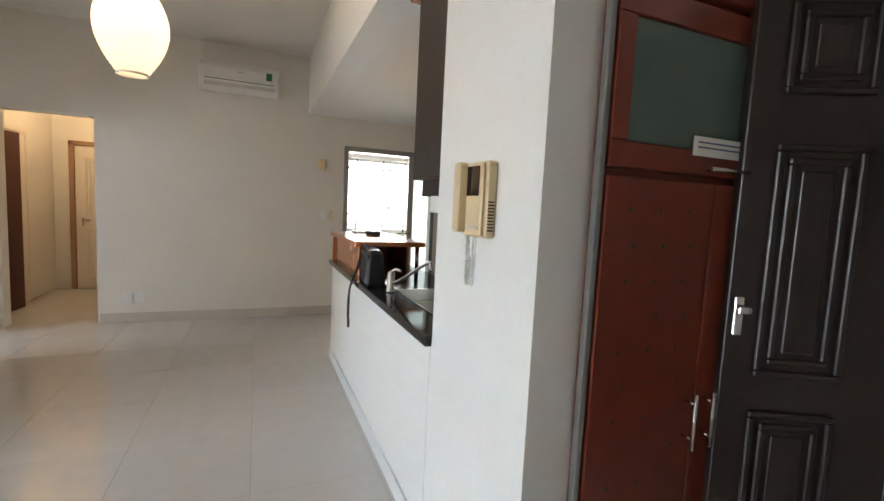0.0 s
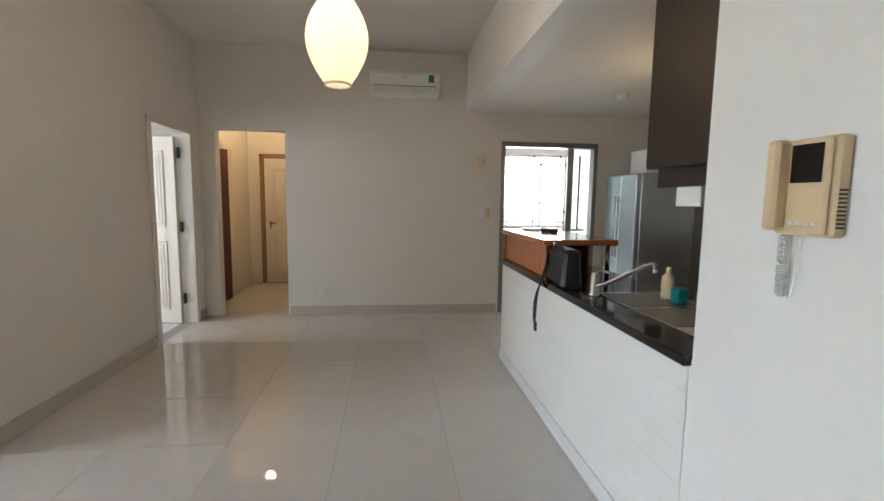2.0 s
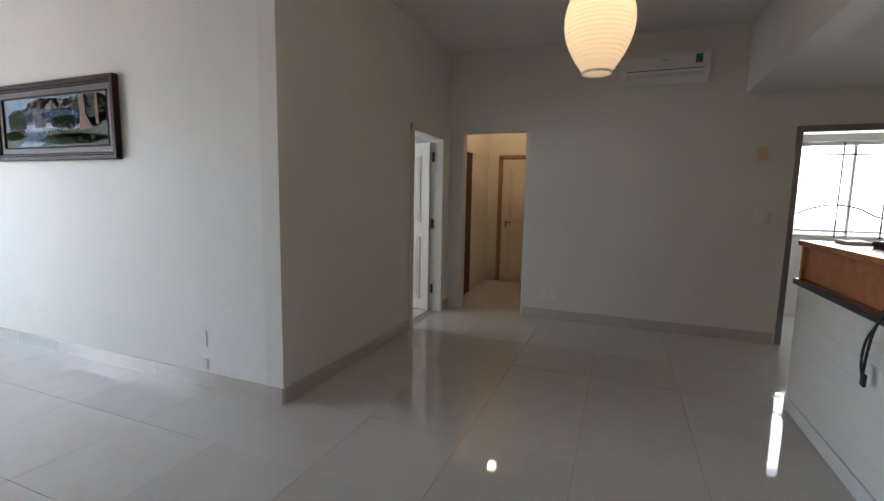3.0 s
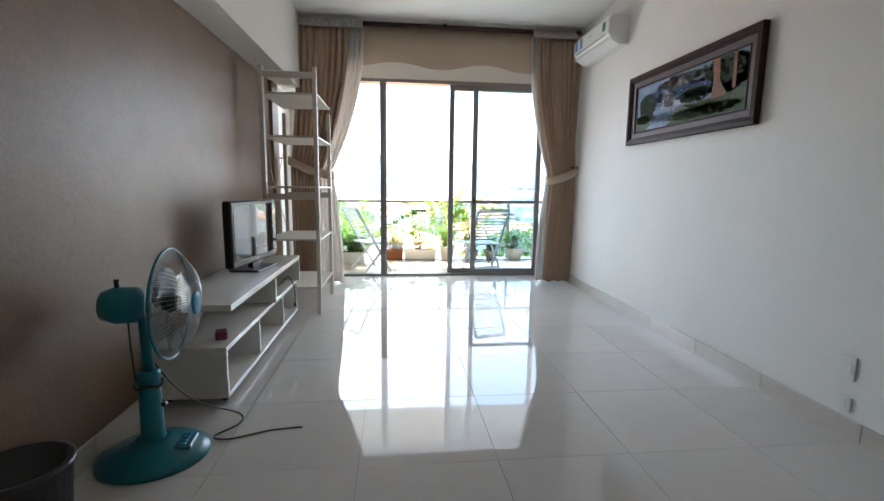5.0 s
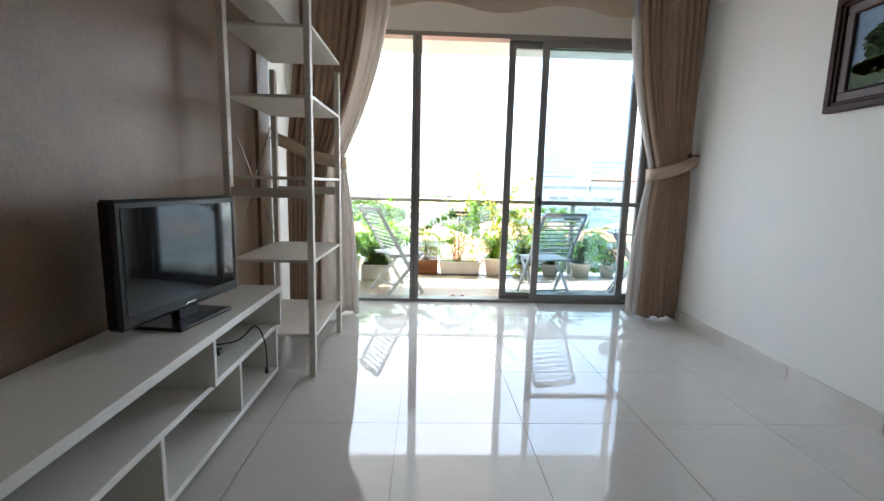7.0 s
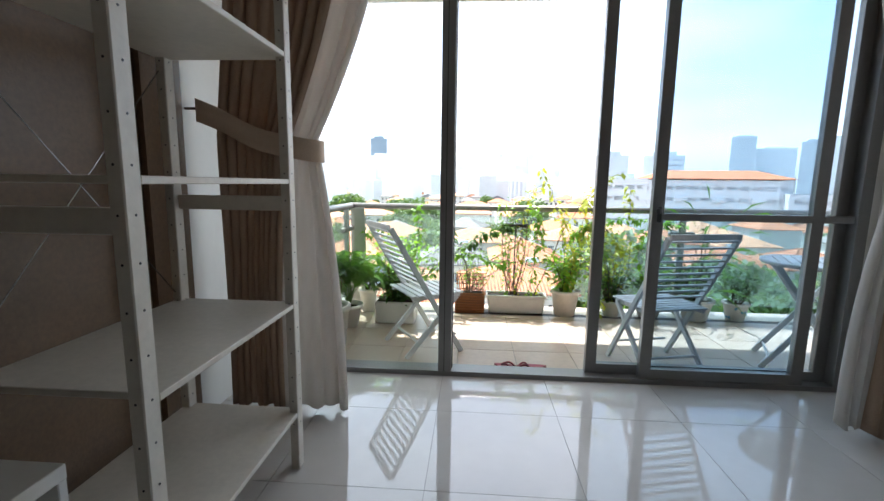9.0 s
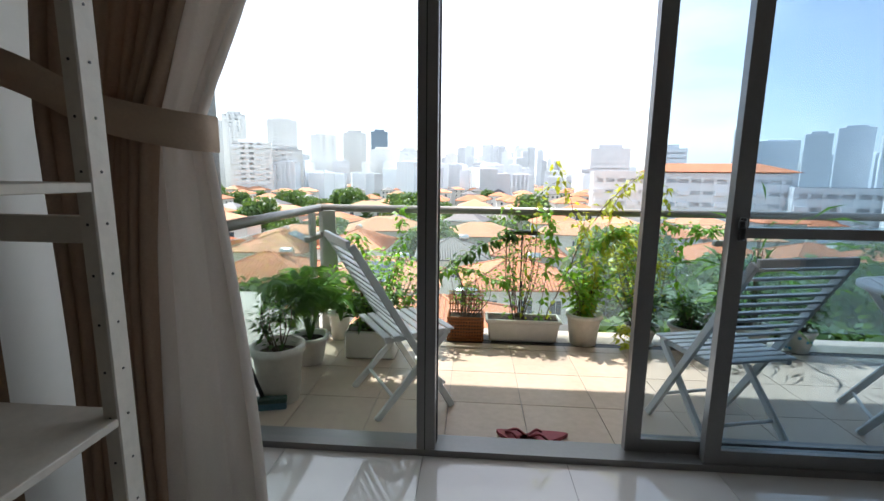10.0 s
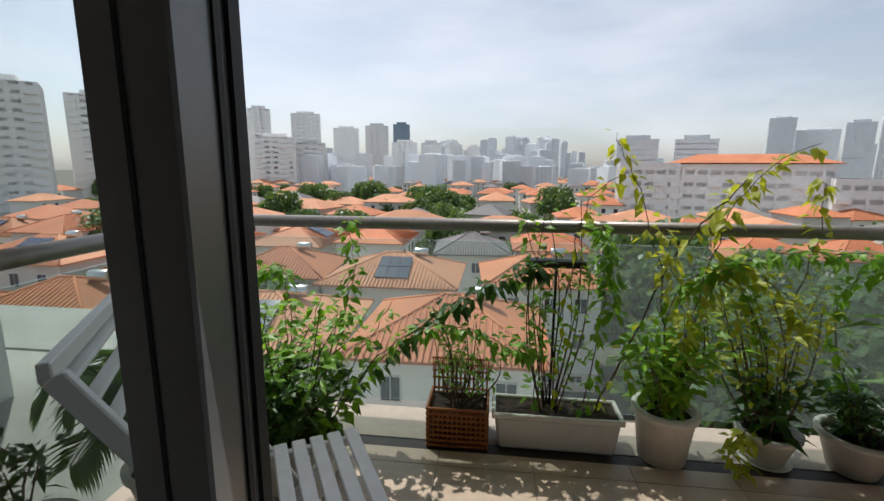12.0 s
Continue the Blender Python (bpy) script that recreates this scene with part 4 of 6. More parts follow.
part("lower_pole", lathe([(0.055, 0.06), (0.046, 0.12), (0.043, 0.36), (0.046, 0.39), (0.03, 0.40)], 20), M_TEAL, fan)
part("upper_pole", bar((0, 0, 0.39), (0, 0, 0.65), 0.022, 14), M_TEAL, fan)
head = part("motor_housing", lathe([(0.02, 0.15), (0.06, 0.145), (0.078, 0.10), (0.075, 0.02), (0.05, -0.01), (0.02, -0.02)], 20, m=pose(0, 0.0, 0.69, -90, 0, 0)), M_TEAL, fan)
part("oscillation_knob", bar((0, 0.09, 0.76), (0, 0.09, 0.80), 0.01), M_BLACK, head)
fy = -0.11
part("blade_hub", lathe([(0.03, -0.03), (0.038, 0.0), (0.03, 0.03)], 18, m=pose(0, fy, 0.69, 90, 0, 0)), M_BLACK, fan)
for k in range(3):
    b = bmesh.new()
    g = []
    for i in range(9):
        r = 0.03 + 0.17 * i / 8
        wdt = 0.35 + 0.75 * math.sin(math.pi * min(1, (i + 1) / 8.5))
        line = []
        for j in range(7):
            a = 2 * math.pi * k / 3 + wdt * (j / 6 - 0.5) * 1.5 + 0.25 * i / 8
            line.append(b.verts.new((r * math.cos(a), fy + 0.03 * (j / 6 - 0.5), 0.69 + r * math.sin(a))))
        g.append(line)
    for i in range(8):
        for j in range(6):
            b.faces.new((g[i][j], g[i][j + 1], g[i + 1][j + 1], g[i + 1][j])).smooth = True
    part("blade", b, M_BLADE, fan).modifiers.new("thick", "SOLIDIFY").thickness = 0.003
M_WIRE = material("grey_guard_wire", (0.45, 0.47, 0.48), 0.3, 0.6)
for side, name in ((-1, "front_guard"), (1, "rear_guard")):
    b = bmesh.new()
    for i in range(64):
        a = 2 * math.pi * i / 64
        pts = []
        for s in (0.0, 0.3, 0.6, 0.85, 1.0):
            r = 0.035 + 0.195 * s
            dep = (0.095 if side < 0 else 0.055) * (1 - s ** 3)
            pts.append((r * math.cos(a + 0.25 * s), fy + side * dep, 0.69 + r * math.sin(a + 0.25 * s)))
        tube(pts, 0.0011, 3, bm=b)
    for r in (0.09, 0.16, 0.225):
        s = (r - 0.035) / 0.195
        tube([(r * math.cos(q / 36 * 2 * math.pi), fy + side * (0.095 if side < 0 else 0.055) * (1 - s ** 3), 0.69 + r * math.sin(q / 36 * 2 * math.pi)) for q in range(37)], 0.0013, 3, bm=b)
    part(name, b, M_WIRE, fan, "fine wire guard", kind="stuff")
part("guard_rim", tube([(0.233 * math.cos(q / 48 * 2 * math.pi), fy, 0.69 + 0.233 * math.sin(q / 48 * 2 * math.pi)) for q in range(49)], 0.007, 8), M_TEAL, fan)
part("badge", lathe([(0.001, 0.0), (0.044, 0.001), (0.05, 0.004), (0.05, 0.009), (0.044, 0.013), (0.001, 0.014)], 32, m=pose(0, fy - 0.090, 0.69, 90, 0, 0)), M_TEALB, fan, "bright blue round badge")

part("cord_loop", tube([(0.056 * math.cos(q / 20 * 2 * math.pi), 0.056 * math.sin(q / 20 * 2 * math.pi), 0.34 + 0.006 * math.sin(q * 1.3)) for q in range(21)], 0.007, 6), M_BLACK, fan, "black cord looped round the pole")
part("hanging_cord", tube(curve_points([(0.0, 0.06, 0.64), (0.03, 0.07, 0.45), (0.04, 0.055, 0.30), (0.0, -0.06, 0.25), (-0.03, -0.065, 0.255)], 7), 0.004, 6), M_BLACK, fan)
part("plug", box(-0.045, -0.02, -0.075, -0.055, 0.245, 0.265, 0.004), M_BLACK, fan)

bin_ = thing("waste_bin", "round black plastic bin against the wallpapered wall", "bin", m=pose(-0.60, -4.52, 0))
part("bucket", lathe([(0.10, 0.0), (0.11, 0.005), (0.135, 0.31), (0.145, 0.315), (0.145, 0.33), (0.125, 0.33), (0.10, 0.02)], 28), M_BLACK, bin_)

# cables, remote and small things near the stand
single("fan_cable", tube(curve_points([(-0.48, -3.94, 0.42), (-0.43, -3.90, 0.30), (-0.36, -3.80, 0.16), (-0.24, -3.66, 0.03), (-0.22, -3.72, 0.006), (-0.30, -3.83, 0.006), (-0.22, -3.86, 0.006), (-0.05, -3.80, 0.006), (0.10, -3.78, 0.006)], 8), 0.004, 6), M_BLACK, "black power cable trailing from the fan over the tiles", "cable")
single("television_cable", tube(curve_points([(-0.62, -2.2, 0.345), (-0.42, -2.15, 0.36), (-0.33, -2.12, 0.43), (-0.29, -2.10, 0.33), (-0.292, -2.08, 0.20)], 8), 0.004, 6), M_BLACK, "black cable hanging from the television stand", "cable")
single("power_plug", box(-0.30, -0.28, -2.095, -2.065, 0.165, 0.20, 0.004), M_BLACK, "black plug at the end of a hanging cable", "plug")
single("power_adapter", box(-0.56, -0.44, -2.28, -2.23, 0.333, 0.36, 0.005), M_BLACK, "small black power adapter on the stand", "adapter")
rem = thing("camera_case", "small purple pocket camera case on the stand", "camera case", m=pose(-0.42, -3.36, 0.332, 0, 0, 20))
part("case", box(-0.03, 0.03, -0.045, 0.045, 0.0, 0.042, 0.006), M_PURPLE, rem)
part("face", box(0.030, 0.033, -0.032, 0.032, 0.010, 0.034, 0.002), M_STEEL, rem)

# ---- kitchen ----
cn = thing("kitchen_counter", "sink counter with a black granite worktop behind the low wall", "counter")
part("worktop", box(1.662, 4.13, -8.44, YK + 0.03, 0.845, 0.885, 0.006), M_GRANITE, cn, "polished black granite")
part("cabinet_front", box(1.68, 4.08, -8.40, -7.95, 0.0, 0.84), M_ORANGE, cn)
sink = thing("sink", "double-bowl stainless steel sink set into black granite", "sink")
b = box(1.72, 2.62, -8.36, -7.97, 0.885, 0.892, 0.002)
part("rim", b, M_STEEL, sink)
# Thin plates; their darker steel puts the bowls' inner shade into colour.
for x0, x1 in ((1.95, 2.24), (2.28, 2.58)):
    part("bowl", box(x0, x1, -8.32, -7.98, 0.888, 0.8945, 0.003), material("shaded_bowl_steel", (0.20, 0.19, 0.18), 0.3, 0.9), sink)
fau = thing("faucet", "chrome swivel kitchen faucet with a long spout", "faucet", m=pose(2.56, -7.93, 0.885))
part("body", lathe([(0.03, 0), (0.03, 0.01), (0.022, 0.02), (0.022, 0.11), (0.012, 0.125)], 18), M_CHROME, fau)
part("spout", tube(curve_points([(0, 0, 0.05), (-0.10, -0.03, 0.09), (-0.30, -0.09, 0.20), (-0.36, -0.10, 0.215), (-0.365, -0.10, 0.18)], 6), 0.010, 10), M_CHROME, fau)
part("lever", tube(curve_points([(0, 0, 0.12), (-0.05, -0.01, 0.14), (-0.12, -0.02, 0.14)], 4), 0.007, 8), M_CHROME, fau)
single("sponge", box(2.30, 2.36, -8.28, -8.22, 0.895, 0.97, 0.008), M_TEAK, "teal sponge standing by the sink", "sponge")
single("soap_bottle", lathe([(0.03, 0), (0.032, 0.02), (0.03, 0.11), (0.012, 0.13), (0.012, 0.16)], 16), M_IVORY, "yellow soap bottle beside the sink", "bottle", m=pose(2.44, -8.26, 0.893))

barc = thing("bar_counter", "raised orange-stained wooden bar shelf on the end of the counter", "bar counter")
part("top", box(3.06, 4.14, -8.32, YK + 0.02, 1.10, 1.135, 0.004), M_ORANGE, barc)
part("end_panel", box(4.10, 4.13, -8.36, YK - 0.0, 0.885, 1.10, 0.003), M_ORANGE, barc)
part("back_panel", box(3.55, 4.10, -8.36, -8.34, 0.885, 1.10, 0.003), M_ORANGE, barc)
part("front_panel", box(3.12, 4.10, YK - 0.04, YK - 0.02, 0.885, 1.10, 0.003), M_ORANGE, barc)
part("bracket", bar((3.12, -8.28, 0.885), (3.12, -8.28, 1.10), 0.015), M_STEEL, barc)
keys = thing("tray_of_keys", "small white tray with dark keys on the bar shelf", "tray", m=pose(4.0, -8.05, 1.135))
part("tray", box(-0.09, 0.09, -0.06, 0.06, 0, 0.018, 0.004), M_PLAST, keys)
single("dark_cloth_pouch", box(-0.07, 0.07, -0.04, 0.04, 0, 0.035, 0.012), M_BLACK, "small black pouch lying on the bar shelf", "pouch", m=pose(3.72, -8.10, 1.135, 0, 0, 20))
stand = thing("wire_cup_stand", "curved dark wire stand on the bar shelf", "wire stand", m=pose(4.02, -8.45, 1.135))
part("post", bar((0, 0, 0), (0, 0, 0.62), 0.007), M_BLACK, stand)
part("foot", lathe([(0.06, 0), (0.06, 0.008), (0.01, 0.012)], 18), M_BLACK, stand)

bag = thing("handbag", "black leather handbag with loose straps on the granite worktop", "handbag", m=pose(2.90, -7.90, 0.885, 0, 0, -6))
b = box(-0.17, 0.17, -0.055, 0.055, 0, 0.22, 0.018)
for v in b.verts:
    v.co.y *= 1.15 - v.co.z * 1.6
part("body", b, M_LEATHER, bag)
part("flap_edge", box(-0.172, 0.172, 0.045, 0.055, 0.17, 0.19, 0.003), M_LEATHER, bag)
part("handle", tube(curve_points([(-0.08, 0.03, 0.21), (-0.06, 0.05, 0.24), (0.0, 0.06, 0.235), (0.06, 0.05, 0.24), (0.08, 0.03, 0.21)], 6), 0.008, 8), M_LEATHER, bag)
part("strap", tube(curve_points([(0.15, 0.06, 0.15), (0.12, 0.10, 0.02), (0.10, 0.128, -0.06), (0.14, 0.128, -0.16), (0.16, 0.128, -0.27)], 8), 0.006, 6), M_LEATHER, bag)
part("strap", tube(curve_points([(0.10, 0.06, 0.12), (0.08, 0.12, -0.01), (0.17, 0.128, -0.12), (0.19, 0.13, -0.22), (0.16, 0.13, -0.29)], 8), 0.006, 6), M_LEATHER, bag)
part("strap_buckle", box(0.13, 0.17, 0.120, 0.134, -0.33, -0.27, 0.003), M_LEATHER, bag)

uc = thing("wall_cabinet", "black wall cabinets with an orange wood cornice in the kitchen", "kitchen cabinet")
part("body", box(1.662, 2.03, -9.5, -7.86, 1.50, 2.28, 0.003), M_DOOR, uc)
part("under_rail", box(1.70, 2.01, -9.5, -7.90, 1.43, 1.50), M_DOOR, uc)
part("cornice", box(1.662, 2.09, -9.5, -7.83, 2.28, 2.33, 0.008), M_ORANGE, uc, "orange-stained cornice")
for i in range(3):
    part("door", box(2.031, 2.05, -8.39 - 0.54 * i, -7.87 - 0.54 * i, 1.51, 2.27, 0.003), M_DOOR, uc)
hood = thing("cooker_hood", "white cooker hood box under the black wall cabinets", "cooker hood")
part("body", box(1.70, 2.22, -9.45, -8.75, 1.32, 1.43, 0.008), M_PLAST, hood)
part("underside", box(1.72, 2.20, -9.43, -8.77, 1.28, 1.32), M_BLACK, hood)
single("small_box", box(1.75, 1.88, -8.02, -7.89, 1.36, 1.43, 0.004), M_PLAST, "small white box fixed under the wall cabinet", "box")
kc = thing("kitchen_base_unit", "orange-stained kitchen base units with a black granite top", "kitchen cabinet")
part("body", box(2.3, 4.2, -10.69, -10.15, 0.1, 0.84, 0.003), M_ORANGE, kc)
part("worktop", box(2.3, 4.22, -10.69, -10.10, 0.84, 0.88, 0.005), M_GRANITE, kc, "polished black granite")
for i in range(4):
    part("door", box(2.32 + i * 0.47, 2.77 + i * 0.47, -10.149, -10.13, 0.12, 0.83, 0.003), M_ORANGE, kc)
wok = thing("wok", "black wok resting on the hob", "pan", m=pose(3.3, -10.35, 0.93))
part("pan", lathe([(0.06, 0), (0.15, 0.04), (0.19, 0.09), (0.185, 0.09), (0.14, 0.045)], 28), M_BLACK, wok)
part("handle", bar((0.18, 0, 0.08), (0.34, 0, 0.12), 0.012), M_BLACK, wok)
single("hob", box(2.95, 3.65, -10.58, -10.14, 0.88, 0.93, 0.006), M_BLACK, "black gas hob on the granite worktop", "hob")

fr = thing("refrigerator", "silver-blue two-door refrigerator with long handles", "refrigerator")
part("body", box(4.95, 5.62, -10.2, -9.56, 0.03, 1.70, 0.01), M_FRIDGE, fr)
part("door", box(4.955, 5.28, -9.558, -9.50, 0.08, 1.69, 0.012), M_FRIDGE, fr)
part("door", box(5.29, 5.615, -9.558, -9.50, 0.08, 1.69, 0.012), M_FRIDGE, fr)
for x in (5.25, 5.32):
    b = bar((x, -9.46, 0.75), (x, -9.46, 1.45), 0.010)
    for z in (0.8, 1.4):
        bar((x, -9.46, z), (x, -9.505, z), 0.006, bm=b)
    part("handle", b, M_STEEL, fr, "long steel handle")
part("foot", box(5.0, 5.58, -10.15, -9.6, 0.0, 0.03), M_BLACK, fr)
mw = thing("microwave", "white microwave oven on top of the refrigerator", "microwave", m=pose(5.2, -9.86, 1.70))
part("body", box(-0.23, 0.23, -0.18, 0.18, 0, 0.27, 0.008), M_PLAST, mw)
part("window", box(-0.234, -0.230, -0.05, 0.15, 0.05, 0.22), M_BLACK, mw)
part("handle", box(-0.25, -0.231, -0.09, -0.075, 0.05, 0.22, 0.003), M_PLAST, mw)
sh = thing("pendant_lamp", "lit cream conical cloth pendant lamp in the kitchen", "ceiling lamp", m=pose(3.45, -8.95, 0))
s = part("shade", lathe([(0.15, 1.90), (0.045, 2.07)], 32, close=False), M_CLOTHSHADE, sh)
s.visible_shadow = False
part("bulb", lathe([(0.005, 1.95), (0.03, 1.97), (0.028, 2.0), (0.012, 2.04)], 14), M_BULB, sh).visible_shadow = False
part("cord", bar((0, 0, 2.06), (0, 0, 2.42), 0.004), M_PLAST, sh)
single("smoke_detector", lathe([(0.045, 0.0), (0.055, 0.02), (0.055, 0.05), (0.065, 0.06)], 24), M_PLAST, "white round smoke detector on the kitchen ceiling", "smoke detector", m=pose(4.59, -9.1, 2.36))

# kitchen door frame, laundry window with bars
b = box(XA - 0.015, XA + 0.155, -8.25, -8.20, 0, 2.09, 0.003)
box(XA - 0.015, XA + 0.155, -9.41, -9.36, 0, 2.09, 0.003, bm=b)
box(XA - 0.015, XA + 0.155, -9.36, -8.25, 2.03, 2.09, 0.003, bm=b)
structure("kitchen_door_frame", b, M_ALU)
M_LGREY = material("dull_grey_aluminium", (0.34, 0.33, 0.31), 0.4, 0.3, grain=0.04)
side = thing("side_light", "narrow frosted glass side light in a dull grey aluminium frame", "side light")
part("stile", box(5.80, 5.85, -9.14, -9.065, 0.0, 2.03, 0.003), M_LGREY, side)
part("rail", box(5.80, 5.85, -9.36, -9.14, 0.0, 0.07, 0.003), M_LGREY, side)
part("frosted_pane", box(5.822, 5.828, -9.36, -9.14, 0.07, 2.03), glassy("pale_frosted_glass", (0.85, 0.88, 0.86), 0.3, 0.75), side, "pale frosted glass")
pelmet = thing("blind_box", "dull cream roller blind box above the laundry window", "blind")
part("box", box(7.08, 7.19, -9.75, -8.3, 2.10, 2.24, 0.005), M_CREAM, pelmet)
win = tagged(thing("laundry_window", "white laundry window behind steel security bars", "window"), kind="structure")
b = box(7.2, 7.25, -9.62, -9.58, 0.97, 2.1, 0.003)
box(7.2, 7.25, -8.54, -8.50, 0.97, 2.1, 0.003, bm=b)
box(7.2, 7.25, -9.58, -8.54, 2.06, 2.1, 0.003, bm=b)
box(7.2, 7.25, -9.58, -8.54, 0.97, 1.01, 0.003, bm=b)
box(7.21, 7.24, -9.22, -9.19, 1.01, 2.06, 0.003, bm=b)
part("window_frame", b, M_PLAST, win)
part("pane", box(7.225, 7.229, -9.58, -8.54, 1.01, 2.06), M_GLASS, win)
gr = thing("security_grille", "dark wrought iron window grille with an arched bar", "window grille")
for i in range(3):
    part("bar", bar((7.17, -9.5 + i * 0.42, 0.99), (7.17, -9.5 + i * 0.42, 2.09), 0.009, 6), M_BLACK, gr)
part("bar", bar((7.17, -9.6, 1.95), (7.17, -8.52, 1.95), 0.009, 6), M_BLACK, gr)
part("bar", bar((7.17, -9.6, 1.06), (7.17, -8.52, 1.06), 0.009, 6), M_BLACK, gr)
part("arched_bar", tube(curve_points([(7.17, -8.52, 1.24), (7.17, -8.66, 1.25), (7.17, -8.85, 1.33), (7.17, -9.05, 1.37), (7.17, -9.28, 1.33), (7.17, -9.45, 1.24), (7.17, -9.6, 1.22)], 6), 0.011, 6), M_BLACK, gr)
structure("neighbour_wall", box(9.2, 9.4, -12.5, -6.5, -3, 4.2), material("sunlit_cream_render", (0.55, 0.54, 0.50), 0.8, grain=0.05, spots=0.08))

# ---- balcony ----
M_BTILE = material("beige_balcony_tile", (0.47, 0.37, 0.285), 0.4, grain=0.08, scale=25, spots=0.08, spread=0.05)
M_RAIL = material("weathered_steel_rail", (0.27, 0.25, 0.23), 0.42, 0.6, grain=0.12, scale=40)
M_POST = material("pale_steel_post", (0.50, 0.50, 0.46), 0.42, 0.5, grain=0.08)
M_RGLASS = glassy("greenish_rail_glass", (0.86, 0.92, 0.90), haze=0.05)
M_WPOT = material("white_clay_pot", (0.66, 0.62, 0.55), 0.6, grain=0.08, scale=30, spots=0.12, bump=0.2, bump_scale=40)
M_TROUGH = material("white_plastic_trough", (0.72, 0.69, 0.63), 0.4, grain=0.05, spots=0.08)
M_SOIL = material("dark_potting_soil", (0.045, 0.028, 0.018), 0.95, grain=0.4, scale=80, bump=1.0, bump_scale=60)
M_CHAIR = material("chipped_white_garden_paint", (0.70, 0.71, 0.70), 0.42, grain=0.05, scale=30, spots=0.08, bump=0.1)
M_STEM = material("brown_green_stem", (0.10, 0.065, 0.035), 0.8, grain=0.3)
M_DARKSTRIP = material("dark_brown_matt", (0.035, 0.028, 0.024), 0.6, grain=0.3)
M_BASKET = material("orange_woven_rattan", (0.33, 0.11, 0.03), 0.6, grain=0.25, scale=60)


def leaf_material(name, colour):
    m = material(name, colour, 0.45, grain=0.35, scale=9, spots=0.2, spread=0.1)
    t = m.node_tree
    b = t.nodes["Principled BSDF"]
    add, tr = t.nodes.new("ShaderNodeMixShader"), t.nodes.new("ShaderNodeBsdfTranslucent")
    tr.inputs[0].default_value = (colour[0] * 2.2, colour[1] * 2.0, colour[2] * 0.8, 1)
    add.inputs[0].default_value = 0.4
    t.links.new(b.outputs[0], add.inputs[1])
    t.links.new(tr.outputs[0], add.inputs[2])
    t.links.new(add.outputs[0], t.nodes["Material Output"].inputs[0])
    return m


L_FRESH = leaf_material("fresh_green_leaf", (0.15, 0.31, 0.03))
L_DEEP = leaf_material("deep_green_leaf", (0.045, 0.105, 0.028))
L_YELLOW = leaf_material("yellow_green_leaf", (0.33, 0.38, 0.04))
L_PALM = leaf_material("palm_green_leaf", (0.10, 0.21, 0.06))

bfloor = bpy.data.objects["balcony_floor"]
structure("wall_balcony_side", box(-2.06, -1.87, 0.14, 1.62, -0.6, 2.82), M_WHITE, "smooth white side wall beyond the balcony rail")
# Ledge and terrace colours are darkened to stand in for their shaded side.
structure("ledge", box(-5.0, -0.64, 0.14, 2.3, -0.35, -0.10), material("pale_concrete_ledge", (0.36, 0.34, 0.31), 0.8, grain=0.1, spots=0.15))
structure("terrace_wall", box(-7.5, -2.0, 3.0, 4.1, -3.2, -0.42), material("shade_darkened_render", (0.34, 0.33, 0.30), 0.8, grain=0.1, spots=0.15), "low pale parapet of the neighbouring terrace")
structure("wall_outside", join(box(-6.0, -1.2, 0.0, 0.14, -3, 4), box(2.9, 8.5, 0.0, 0.14, -3, 4)), M_WHITE)
# Dark brown strips mark the line in front of the kerb.
structure("kerb_riser", box(-0.72, 5.6, 1.515, 1.52, -0.034, -0.0305), M_DARKSTRIP)
structure("kerb", box(-0.74, 5.6, 1.521, 1.79, -0.034, -0.0305), material("pale_kerb_stone", (0.36, 0.31, 0.25), 0.6, grain=0.1), "pale stone kerb under the balcony rail")
structure("gutter", box(-0.72, 5.6, 1.45, 1.514, -0.034, -0.0325), M_DARKSTRIP, "dark drainage gutter along the balcony edge")

rail = thing("balcony_railing", "weathered steel handrail with clamped greenish glass panels", "railing")
part("handrail", bar((-0.62, 1.70, 0.945), (5.6, 1.70, 0.945), 0.029, 16), M_RAIL, rail)
part("handrail", bar((-0.62, 0.145, 0.945), (-0.62, 1.70, 0.945), 0.029, 16), M_RAIL, rail)
posts = [(-0.595, 1.70, 0), (2.51, 1.70, 0), (4.25, 1.70, 0), (-0.62, 1.52, 90)]
for x, y, a in posts:
    p = part("post", box(-0.030, 0.030, -0.02, 0.02, -0.03, 0.92, 0.004), M_POST, rail, m=pose(x, y, 0, 0, 0, a))
    for z in (0.16, 0.73):
        part("clamp", box(-0.115, 0.115, -0.028, 0.028, z - 0.022, z + 0.022, 0.008), M_RAIL, p, "dark steel glass clamp")
for x0, x1 in ((-0.56, 0.93), (0.95, 2.47), (2.55, 4.21), (4.29, 5.6)):
    part("glass_panel", box(x0, x1, 1.695, 1.705, 0.06, 0.87), M_RGLASS, rail, "greenish safety glass")
part("glass_panel", box(-0.625, -0.615, 0.16, 1.49, 0.06, 0.87), M_RGLASS, rail, "greenish safety glass")
b = bmesh.new()
for z, w in ((-0.03, 0.075), (0.93, 0.045)):
    for x, y in ((-w, -0.012), (w, -0.012), (w, 0.012), (-w, 0.012)):
        b.verts.new((x, y, z))
v = list(b.verts)
for q in ((3, 2, 1, 0), (4, 5, 6, 7), (0, 1, 5, 4), (1, 2, 6, 5), (2, 3, 7, 6), (3, 0, 4, 7)):
    b.faces.new([v[i] for i in q])
part("corner_fin", b, M_POST, rail, "broad pale tapered corner plate", m=pose(-0.52, 1.62, 0, 0, 0, 8))


